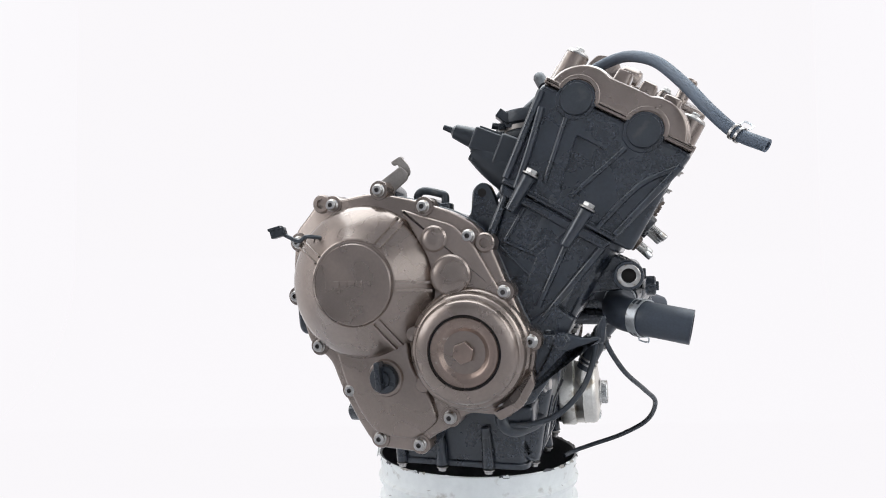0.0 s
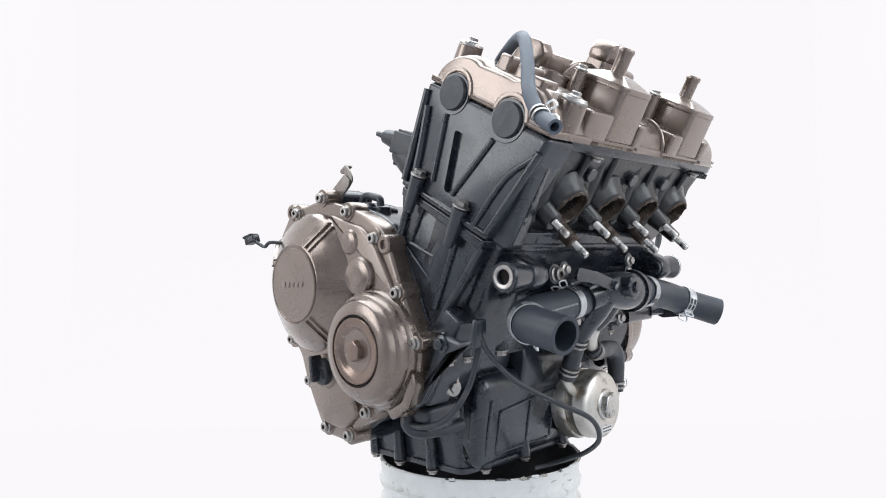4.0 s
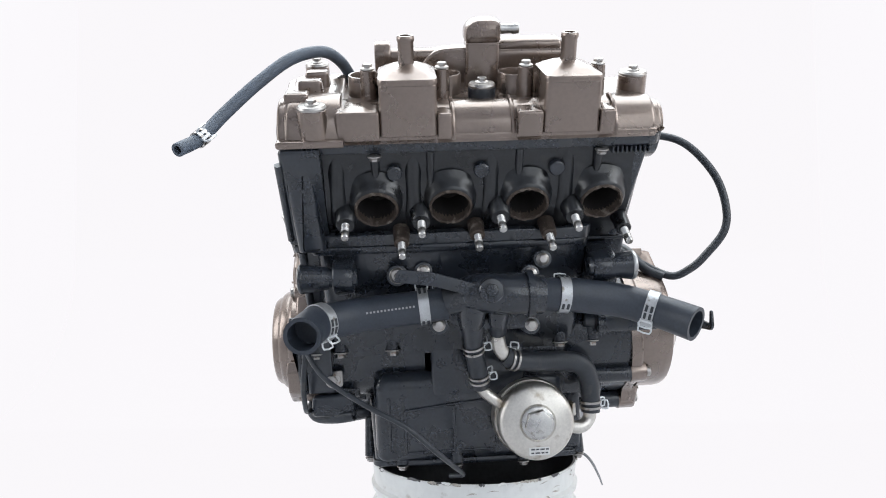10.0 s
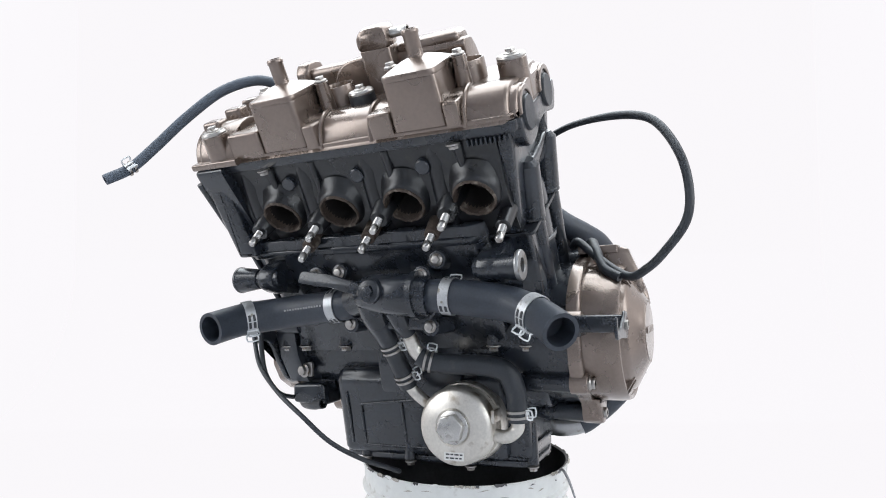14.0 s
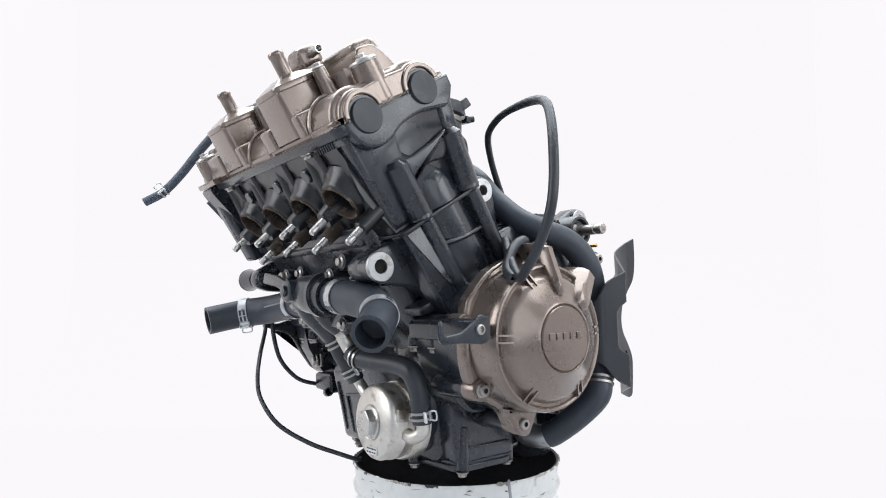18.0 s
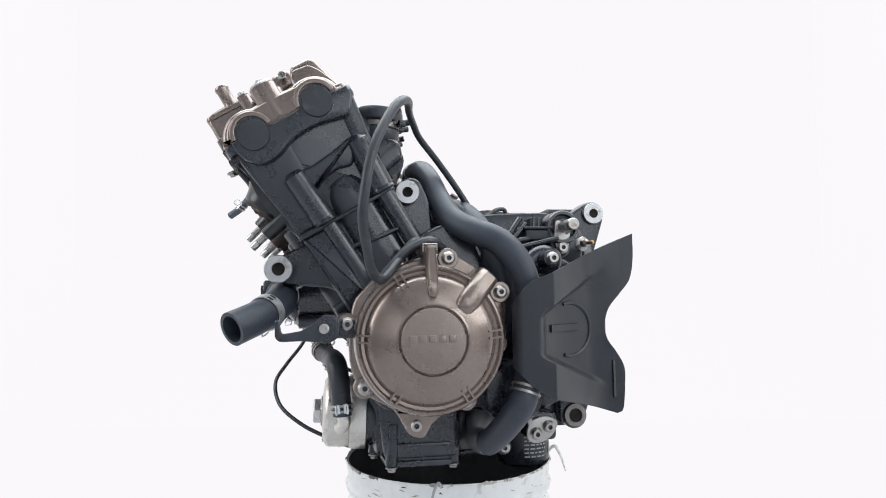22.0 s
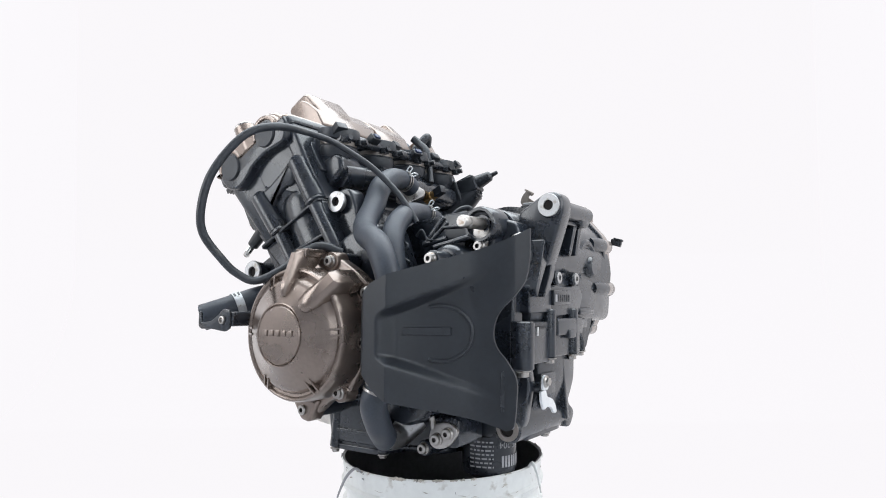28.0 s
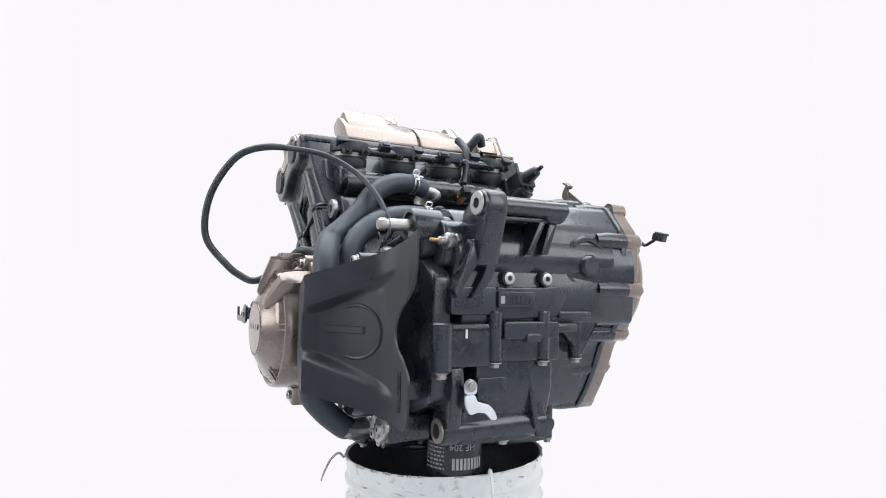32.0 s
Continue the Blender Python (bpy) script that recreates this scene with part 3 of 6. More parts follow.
def clutch_cover():
    c = tagged(new("clutch_cover"), "bronze painted clutch cover with a round raised boss")
    c.parent = engine
    bm = B()
    prism(bm, rounded(CASE_R, 0.008, 3), 0.170, 0.190, TILT, 0.004)
    part("cover_plate", bm, BRONZE, c)
    # lower sloping skirt round the filler
    bm = B()
    prism(bm, rounded([(-0.088, -0.07), (-0.075, -0.112), (-0.055, -0.148), (-0.038, -0.165), (0.004, -0.167), (0.03, -0.145), (0.022, -0.12), (0.002, -0.09), (-0.002, -0.06), (-0.04, -0.05)], 0.01), 0.186, 0.196, TILT, 0.004, 0, 0.002)
    part("cover_skirt", bm, BRONZE, c)
    # clutch dome
    bm = B()
    lathe(bm, [(0.081, 0.160), (0.0805, 0.1800), (0.0785, 0.1860), (0.0740, 0.1915), (0.058, 0.2025), (0.0455, 0.2098), (0.0445, 0.2106), (0.0435, 0.2108), (0.0425, 0.2098), (0.0415, 0.2095)], RIGHT @ pose(-0.054, -0.007, 0), 72)
    part("clutch_dome", bm, BRONZE, c)
    part("dome_disc", lathe(B(), [(0.0415, 0.2085), (0.0412, 0.2105), (0.0400, 0.2115), (0.02, 0.2118)], RIGHT @ pose(-0.0545, -0.008, 0), 64), BRONZE, c, "flat round centre with raised lettering")
    # raised maker's mark as plain blocks
    bm = B()
    for i, (w, k) in enumerate(((0.0062, 0), (0.0062, 0), (0.0062, 0), (0.0062, 0), (0.0066, 0))):
        a = -0.0745 + i * 0.0083
        prism(bm, rect(a, a + w, -0.0105, -0.0042, 0.001, 2), 0.2112, 0.2126, RIGHT, 0.0004)
    part("raised_mark", bm, BRONZE, c)
    # ribs on the dome
    for ang, w in ((55, 0.0016), (-3, 0.0020), (-58, 0.0016), (148, 0.0016)):
        m = RIGHT @ pose(-0.054, -0.007, 0, 0, 0, ang)
        for s in (-1, 1):
            bm = B()
            loops(bm, [[(0.046, s * 0.004 - w, 0.2060), (0.046, s * 0.004 + w, 0.2060), (0.046, s * 0.004 + w * 0.6, 0.2125), (0.046, s * 0.004 - w * 0.6, 0.2125)],
                       [(0.0775, s * 0.004 - w, 0.184), (0.0775, s * 0.004 + w, 0.184), (0.0775, s * 0.004 + w * 0.6, 0.1925), (0.0775, s * 0.004 - w * 0.6, 0.1925)]], m)
            part("dome_rib", bm, BRONZE, c)
    # plugs
    for x, z, r, h in ((0.026, 0.036, 0.0115, 0.196), (0.043, 0.0, 0.0185, 0.199)):
        bm = B()
        lathe(bm, [(r + 0.003, 0.174), (r + 0.002, h - 0.002), (r, h), (r - 0.0018, h), (r - 0.003, h + 0.0008), (r * 0.4, h + 0.001)], RIGHT @ pose(x, z, 0), 36)
        part("round_boss", bm, BRONZE, c)
    for x, z in ((0.006, -0.058), (0.0145, -0.107)):
        part("small_boss", lathe(B(), [(0.0085, 0.172), (0.008, 0.2005), (0.007, 0.202), (0.002, 0.2024)], RIGHT @ pose(x, z, 0), 24), BRONZE, c)
    # raised ridge from the bosses to the edge
    bm = B()
    prism(bm, rounded([(-0.01, 0.068), (0.012, 0.06), (0.045, 0.05), (0.066, 0.03), (0.09, -0.012), (0.1, -0.03), (0.09, -0.035), (0.07, -0.02), (0.03, -0.02), (0.018, 0.02)], 0.006), 0.172, 0.1935, RIGHT, 0.003)
    part("cover_ridge", bm, BRONZE, c)
    # filler
    m = TILT @ pose(-0.027, -0.104, 0)
    part("filler_boss", lathe(B(), [(0.0225, 0.19), (0.0200, 0.195), (0.0178, 0.1985), (0.0155, 0.1990)], m, 36), BRONZE, c)
    cap = part("filler_cap", lathe(B(), [(0.0125, 0.196), (0.0150, 0.1985), (0.0150, 0.2035), (0.0138, 0.2055), (0.0090, 0.2065), (0.0080, 0.2090), (0.003, 0.2095)], m, 36), BLACK_GLOSS, c, "black plastic oil filler cap with a finger grip")
    part("finger_grip", prism(B(), rect(-0.0032, 0.0032, -0.010, 0.0185, 0.0025), 0.203, 0.2165, m @ pose(-0.001, 0.0, 0, 0, 0, 6), 0.0015), BLACK_GLOSS, cap)
    # small sensor boss at the edge with its cable and plug
    bm = B()
    rod(bm, (-0.105, -0.165, 0.028), (-0.094, -0.196, 0.036), 0.0105, 0.0095, 20, 0.001)
    part("cable_boss", bm, BRONZE, c)
    cab = part("sensor_cable", tube(B(), [(-0.092, -0.197, 0.040), (-0.105, -0.208, 0.0415), (-0.113, -0.210, 0.037), (-0.122, -0.213, 0.041), (-0.131, -0.2145, 0.046)], 0.0021, 8), RUBBER, c)
    bm = B()
    prism(bm, rect(-0.0055, 0.0055, -0.0045, 0.0045, 0.001), -0.007, 0.008, along((-0.133, -0.2145, 0.046), (-0.9, -0.2, -0.25)), 0.001, 0.001)
    prism(bm, rect(-0.0065, 0.0065, 0.0035, 0.0065, 0.001), -0.004, 0.009, along((-0.133, -0.2145, 0.046), (-0.9, -0.2, -0.25)), 0.0006)
    part("plug", bm, PLASTIC, cab)
    for x, z in ((-0.127, 0.037), (-0.130, -0.021), (-0.104, -0.074), (-0.068, -0.119), (-0.036, -0.167), (0.007, -0.170), (0.039, -0.141), (0.093, -0.128), (0.120, -0.064), (0.095, -0.017), (0.061, 0.038), (0.015, 0.069), (-0.033, 0.088), (-0.086, 0.075)):
        part("case_lug", lathe(B(), [(0.0085, 0.125), (0.0108, 0.140), (0.0108, 0.1692), (0.004, 0.1692)], TILT @ pose(x, z, 0), 22), BLACK, c)
        part("bolt_lug", lathe(B(), [(0.0106, 0.1694), (0.0103, 0.190), (0.0098, 0.191), (0.004, 0.191)], TILT @ pose(x, z, 0), 22), BRONZE, c)
        bolt(SOCKET, TILT @ Vector((x, z, 0.191)), (0, -1, 0), c)
    for x, z in ((0.077, 0.031), (-0.099, 0.077)):
        part("blind_boss", lathe(B(), [(0.0105, 0.1700), (0.0100, 0.191), (0.0085, 0.1925), (0.005, 0.1925), (0.0045, 0.190)], TILT @ pose(x, z, 0), 22), BRONZE, c)
    return led_by_first(c)


clutch_cover()


def pulse_cover():
    c = tagged(new("pulse_cover"), "round bronze end cover with a hexagon plug and scratched rim")
    c.parent = engine
    m = RIGHT @ pose(0.0605, -0.0725, 0)
    part("cover_ring", lathe(B(), [(0.0605, 0.172), (0.0605, 0.194), (0.0590, 0.1975), (0.0570, 0.199), (0.0555, 0.2055), (0.0535, 0.2085), (0.0510, 0.2098), (0.0490, 0.2145), (0.0468, 0.2168), (0.0375, 0.2185), (0.0358, 0.2185), (0.0352, 0.2155)], m, 80), BRONZE, c)
    part("seal_groove", lathe(B(), [(0.0354, 0.2145), (0.0354, 0.2165), (0.0332, 0.2165), (0.033, 0.2145)], m, 64, False, False), SOOT_SHADE, c)
    part("screw_plug", lathe(B(), [(0.0334, 0.2145), (0.0332, 0.2178), (0.0325, 0.2188), (0.0255, 0.2190), (0.0240, 0.2180), (0.0175, 0.2135), (0.0165, 0.2140), (0.0155, 0.2150), (0.006, 0.2150)], m, 64), BRONZE_WORN, c)
    part("hexagon", prism(B(), hex_points(0.0108, 20), 0.213, 0.2225, m, 0.0012), BRONZE_WORN, c)
    part("lower_lug", prism(B(), rounded([(0.082, -0.13), (0.105, -0.118), (0.11, -0.10), (0.122, -0.09), (0.124, -0.105), (0.112, -0.126), (0.09, -0.14)], 0.004), 0.175, 0.2, RIGHT, 0.003), BRONZE, c)
    return led_by_first(c)


pulse_cover()


def top_bracket():
    b = tagged(new("clamp_bracket"), "bent grey steel cable bracket")
    b.parent = engine
    low = rounded([(-0.054, 0.089), (-0.046, 0.096), (-0.018, 0.1145), (-0.0095, 0.1065), (-0.0105, 0.100), (-0.032, 0.083), (-0.048, 0.083)], 0.003)
    part("strip", prism(B(), low, 0.1615, 0.164, RIGHT, 0.0008), STEEL_DARK, b)
    tip = rounded([(-0.0080, 0.106), (-0.0086, 0.1115), (-0.0115, 0.1170), (-0.0190, 0.1255), (-0.0300, 0.1195), (-0.0265, 0.1150), (-0.0220, 0.1172), (-0.0200, 0.1100), (-0.0245, 0.1030), (-0.030, 0.098), (-0.016, 0.098)], 0.0025)
    part("strip_tip", prism(B(), tip, 0.1590, 0.1613, RIGHT, 0.0006), STEEL_DARK, b)
    part("strip_lip", prism(B(), rounded([(-0.0300, 0.1195), (-0.0190, 0.1255), (-0.0178, 0.1235), (-0.0288, 0.1175)], 0.0005), 0.1520, 0.1592, RIGHT, 0.0006), STEEL_DARK, b)
    part("strip_rivet", lathe(B(), [(0.0028, 0.163), (0.0028, 0.1655), (0.001, 0.166)], RIGHT @ pose(-0.0335, 0.0925, 0), 14), BLACK, b)
    bolt(SOCKET, (-0.0415, -0.1645, 0.0905), (0, -1, 0), b)
    return led_by_first(b)


top_bracket()

# small breather elbow on the case top
elbow = tagged(new("breather_elbow"), "black rubber elbow on a short stub")
elbow.parent = engine
part("elbow_pipe", tube(B(), [(-0.003, -0.150, 0.076), (-0.0035, -0.150, 0.084), (0.004, -0.150, 0.0885), (0.022, -0.150, 0.0845), (0.0265, -0.150, 0.0815), (0.0265, -0.150, 0.072)], 0.0042, 10), RUBBER, elbow)
part("elbow_foot", prism(B(), rect(0.012, 0.034, -0.158, -0.140, 0.003), 0.060, 0.0745, FLAT, 0.002), BLACK, elbow)
elbow = led_by_first(elbow)


# ================= cylinders and head =================
def cylinder_block():
    c = tagged(new("cylinder_block"), "black cast cylinder block leaning forwards")
    c.parent = engine
    bm = B()
    prism(bm, rect(-0.047, 0.066, -0.150, 0.112, 0.012), 0.02, 0.166, HEAD, 0.002, 0.0, -0.006)
    part("barrel_block", bm, BLACK, c)
    for y in (-0.112, -0.038, 0.036):
        bm = B()
        rod(bm, HEAD @ Vector((0.012, y, 0.075)), HEAD @ Vector((0.012, y, 0.162)), 0.058, 0.060, 28)
        part("barrel", bm, BLACK, c)
    part("gasket_flange", prism(B(), rect(-0.053, 0.074, -0.160, 0.110, 0.01), 0.146, 0.1545, HEAD, 0.002, 0.002), BLACK, c)
    part("base_flange", prism(B(), rect(-0.050, 0.066, -0.150, 0.140, 0.01), 0.062, 0.072, HEAD, 0.002, 0.002), BLACK, c)
    # cam chain tunnel on the right: flanged top, framed lower panel, slanting ribs, two bolt towers
    tun = [(-0.050, 0.152), (-0.040, 0.10), (-0.014, 0.06), (0.026, 0.035), (0.042, 0.040), (0.050, 0.10), (0.060, 0.152)]
    part("chain_tunnel", prism(B(), rounded(tun, 0.008), 0.140, 0.168, HEAD_R, 0.005), BLACK, c)
    part("tunnel_flange", prism(B(), rounded([(-0.058, 0.1535), (-0.055, 0.1430), (-0.020, 0.1440), (0.030, 0.1420), (0.060, 0.1425), (0.064, 0.1535)], 0.004), 0.140, 0.1765, HEAD_R, 0.003), BLACK, c)
    for line, w in (([(-0.049, 0.146), (-0.040, 0.085), (-0.016, 0.055)], 0.0042), ([(0.0265, 0.132), (0.032, 0.064)], 0.0034), ([(0.058, 0.144), (0.040, 0.045)], 0.0040), ([(-0.027, 0.1425), (-0.0285, 0.1040)], 0.0022), ([(-0.0285, 0.1040), (0.0080, 0.1075)], 0.0022), ([(0.0110, 0.1420), (-0.0010, 0.1065)], 0.0018), ([(0.0200, 0.1420), (0.0080, 0.1075)], 0.0022), ([(0.0080, 0.1075), (0.0120, 0.078)], 0.0018), ([(-0.030, 0.098), (0.0100, 0.086)], 0.0016)):
        bm = B()
        tube(bm, [HEAD_R @ Vector((a, b, 0.1690)) for a, b in line], w, 12, 3)
        part("tunnel_rib", bm, BLACK, c)
    for u, v0, v1 in (((-0.0350, 0.1330, 0.1730)), ((0.0285, 0.1280, 0.1695))):
        bm = B()
        rod(bm, HEAD @ Vector((u - 0.002, -0.1775, v0)), HEAD @ Vector((u, -0.1815, v1)), 0.0052, 0.0074, 20, 0.0015)
        part("bolt_tower", bm, BLACK, c)
        bolt(HEXB, HEAD @ Vector((u, -0.1815, v1)), HEAD.to_3x3() @ Vector((0, 0, 1)), c, "head_bolt")
    # front mount ears, one each side, and the rear ears
    for s, y in ((-1, -0.165), (1, 0.150)):
        bm = B()
        w0, w1 = (0.112, 0.148) if s > 0 else (0.118, 0.150)
        prism(bm, rounded([(0.10, -0.035), (0.115, 0.03), (0.16, 0.035), (0.205, 0.014), (0.222, 0.004), (0.222, -0.012), (0.205, -0.019), (0.16, -0.022), (0.13, -0.04)], 0.008), w0, w1 - 0.012, LEFT if s > 0 else RIGHT, 0.003, 0.003)
        part("front_mount_ear", bm, BLACK, c)
        bm = B()
        rod(bm, (0.211, s * (w0 - 0.004), -0.0035), (0.211, y, -0.0035), 0.0092, 0.0092, 28, 0.001)
        rod(bm, (0.211, y - s * 0.024, -0.0035), (0.211, y, -0.0035), 0.0105, 0.0139, 32)
        part("front_mount_tube", bm, BLACK, c)
        bm = B()
        lathe(bm, [(0.0066, 0.0), (0.0138, 0.0), (0.0143, 0.0008), (0.0143, 0.003), (0.0134, 0.0042), (0.0070, 0.0042), (0.0066, 0.0038), (0.0066, -0.012)], along((0.211, y, -0.0035), (0, s, 0)), 36, False, False)
        part("mount_bush", bm, ALU if s > 0 else BLACK, c)
        if s < 0:
            part("bush_ring", lathe(B(), [(0.0070, 0.003), (0.0070, 0.0052), (0.0076, 0.0056), (0.0104, 0.0056), (0.0110, 0.0050), (0.0110, 0.003)], along((0.211, y, -0.0035), (0, s, 0)), 36, False, False), ZINC, c, "worn zinc bush")
        # Bore filled with a near-black plug that stands for its shade.
        bm = B()
        rod(bm, (0.211, y - s * 0.006, -0.0035), (0.211, y + s * 0.0005, -0.0035), 0.0067, 0.0067, 22)
        part("bore_shade_plug", bm, SOOT_SHADE, c)
    bm = B()
    prism(bm, rounded([(0.05, 0.03), (0.055, 0.07), (0.066, 0.094), (0.082, 0.094), (0.094, 0.08), (0.10, 0.03)], 0.008), 0.112, 0.136, LEFT, 0.003, 0.003)
    part("rear_mount_ear", bm, BLACK, c)
    bm = B()
    lathe(bm, [(0.0052, 0.0), (0.0122, 0.0), (0.0126, 0.001), (0.0126, 0.005), (0.0120, 0.006), (0.0056, 0.006), (0.0052, -0.01)], along((0.079, 0.140, 0.077), (0, 1, 0)), 32, False, False)
    part("mount_bush", bm, ALU, c)
    # Uncut bore, shade given by a near-black plug.
    bm = B()
    rod(bm, (0.079, 0.13, 0.077), (0.079, 0.1415, 0.077), 0.0054, 0.0054, 20)
    part("bore_shade_plug", bm, SOOT_SHADE, c)
    bm = B()
    prism(bm, rounded([(0.03, 0.05), (0.052, 0.062), (0.054, 0.088), (0.062, 0.096), (0.072, 0.094), (0.077, 0.083), (0.085, 0.06), (0.09, 0.04)], 0.005), 0.128, 0.142, RIGHT, 0.002, 0.002)
    ear = part("rear_mount_ear", bm, BLACK, c)
    # Near-black disc for the shade in the ear's hole; nothing is cut.
    bm = B()
    rod(bm, (0.0645, -0.127, 0.0845), (0.0645, -0.1424, 0.0845), 0.0046, 0.0046, 20)
    part("hole_shade_plug", bm, SOOT_SHADE, ear)
    # left side: wall with two bolt towers and the round of the end barrel between them
    part("left_wall", prism(B(), rounded([(-0.044, 0.04), (-0.050, 0.146), (0.057, 0.146), (0.052, 0.04)], 0.004), 0.135, 0.1490, HEAD_L, 0.004), BLACK, c)
    part("left_front_wall", prism(B(), rounded([(0.022, 0.05), (0.026, 0.146), (0.057, 0.146), (0.052, 0.05)], 0.003), 0.138, 0.1550, HEAD_L, 0.004), BLACK, c)
    part("left_rear_web", prism(B(), rounded([(-0.044, 0.05), (-0.0505, 0.146), (-0.045, 0.146), (-0.0395, 0.05)], 0.001), 0.10, 0.1535, HEAD_L, 0.0015), BLACK, c)
    for u0, u1 in ((0.020, 0.026), (-0.043, -0.040)):
        bm = B()
        rod(bm, HEAD @ Vector((u0, 0.1505, 0.045)), HEAD @ Vector((u1, 0.1535, 0.146)), 0.0085, 0.0088, 22, 0.001)
        part("bolt_tower", bm, BLACK, c)
    bm = B()
    rod(bm, HEAD @ Vector((-0.009, 0.1235, 0.055)), HEAD @ Vector((-0.008, 0.1235, 0.146)), 0.0335, 0.0335, 36)
    part("barrel_bulge", bm, BLACK, c)
    bm = B()
    tube(bm, [HEAD @ Vector((0.022, 0.1520, 0.116)), HEAD @ Vector((-0.008, 0.1560, 0.110)), HEAD @ Vector((-0.042, 0.1510, 0.107))], 0.0028, 10)
    part("barrel_rib", bm, BLACK, c)
    part("left_gasket", prism(B(), rect(-0.0515, 0.0595, 0.08, 0.1600, 0.006), 0.1448, 0.1482, HEAD, 0.0008, 0.0008), BLACK_GLOSS, c)
    return led_by_first(c)


cylinder_block()


def cylinder_head():
    h = tagged(new("cylinder_head"), "black cast cylinder head with four open exhaust ports")
    h.parent = engine
    bm = B()
    prism(bm, rounded([(-0.052, 0.168), (-0.056, 0.20), (-0.062, 0.258), (0.070, 0.258), (0.066, 0.235), (0.047, 0.206), (0.044, 0.185), (0.048, 0.168)], 0.006), -0.150, 0.118, HEAD_L, 0.003, 0.003)
    part("head_casting", bm, BLACK, h)
    part("head_rim", prism(B(), rect(-0.0645, 0.0785, -0.168, 0.1700, 0.012), 0.249, 0.2600, HEAD, 0.001, 0.003), BLACK, h)
    # right end: chain housing wider than the head, with a sunk pocket between slanting ribs
    R_END = [(-0.056, 0.154), (-0.060, 0.200), (-0.069, 0.246), (-0.069, 0.2585), (0.0885, 0.2585), (0.0865, 0.245), (0.0640, 0.154)]
    shell = part("chain_housing", prism(B(), rounded(R_END, 0.006), 0.140, 0.176, HEAD_R, 0.005), BLACK, h)
    cut(shell, [prism(B(), rounded([(-0.0155, 0.228), (0.0170, 0.227), (0.0050, 0.172), (-0.0035, 0.172)], 0.004), 0.1705, 0.19, HEAD_R)])
    for line, w in (([(-0.0580, 0.236), (-0.0490, 0.195), (-0.0420, 0.156)], 0.0040), ([(-0.0317, 0.2370), (-0.0200, 0.1740)], 0.0026), ([(0.0320, 0.2360), (0.0090, 0.1730)], 0.0026), ([(0.0815, 0.2400), (0.0600, 0.2110), (0.0450, 0.1580)], 0.0030), ([(0.0840, 0.2440), (0.0625, 0.160)], 0.0036), ([(-0.0655, 0.250), (-0.0560, 0.160)], 0.0040)):
        part("housing_rib", tube(B(), [HEAD_R @ Vector((a, b, 0.1768)) for a, b in line], w, 12, 4), BLACK, h)
    part("housing_foot", prism(B(), rounded([(-0.0585, 0.1540), (-0.0580, 0.1615), (0.0660, 0.1615), (0.0650, 0.1540)], 0.003), 0.135, 0.1785, HEAD_R, 0.003), BLACK, h)
    # cam end plugs with seals
    for M, s, y, us in ((HEAD_R, -1, 0.1790, (-0.0315, 0.0395)), (HEAD_L, 1, 0.174, (-0.0250, 0.0460))):
        for u in us:
            part("cam_seat", lathe(B(), [(0.0200, y - 0.03), (0.0200, y - 0.004), (0.0190, y - 0.002), (0.0160, y - 0.002)], M @ pose(u, 0.2565, 0), 40), BLACK, h)
            part("cam_plug", lathe(B(), [(0.0158, y - 0.006), (0.0158, y + 0.0000), (0.0150, y + 0.0012), (0.008, y + 0.0014)], M @ pose(u, 0.2570, 0), 40), RUBBER, h, "round black rubber cam plug")
    # left end: recessed window, two bolt towers, sill and the domed round of the end barrel
    FLARE = axes(CRANK + Vector((0, -0.14 * 0.149, 0)), (C30, 0, -S30), (S30, 0.14, C30), (0, 1, 0))
    LE = [(-0.051, 0.149), (-0.0555, 0.19), (-0.061, 0.262), (0.074, 0.262), (0.070, 0.235), (0.059, 0.149)]
    part("left_wall", prism(B(), rounded(LE, 0.004), 0.136, 0.1480, FLARE, 0.004), BLACK, h)
    part("front_column", prism(B(), [(0.019, 0.149), (0.014, 0.250), (0.071, 0.25), (0.0595, 0.149)], 0.138, 0.1490, FLARE, 0.006), BLACK, h)
    part("rear_column", prism(B(), [(-0.0515, 0.149), (-0.062, 0.25), (-0.042, 0.25), (-0.034, 0.149)], 0.10, 0.1510, FLARE, 0.005), BLACK, h)
    part("cam_band", prism(B(), smooth([(-0.060, 0.247), (-0.048, 0.233), (-0.036, 0.2335), (-0.012, 0.238), (0.014, 0.236), (0.032, 0.229), (0.050, 0.228), (0.064, 0.238), (0.0690, 0.252)], 5, False) + [(0.0690, 0.2596), (-0.060, 0.2596)], 0.11, 0.1725, HEAD_L, 0.003), BLACK, h)
    for u0, u1, v1 in ((0.0275, 0.0320, 0.210), (-0.0405, -0.0430, 0.212)):
        bm = B()
        rod(bm, HEAD @ Vector((u0, 0.1505, 0.149)), HEAD @ Vector((u1, 0.1580, v1)), 0.0130, 0.0118, 24, 0.005)
        part("bolt_tower", bm, BLACK, h)
        bm = B()
        rod(bm, HEAD @ Vector((u0, 0.1505, 0.1485)), HEAD @ Vector((u0, 0.1512, 0.1555)), 0.0132, 0.0126, 24, 0.0015)
        part("tower_collar", bm, BLACK, h)
    part("window_sill", prism(B(), smooth([(0.026, 0.205), (0.010, 0.2065), (-0.015, 0.2095), (-0.038, 0.2135), (-0.038, 0.204), (-0.026, 0.188), (-0.008, 0.1905), (0.012, 0.186), (0.026, 0.176)], 4), 0.10, 0.1535, FLARE, 0.005), BLACK, h)
    bm = B()
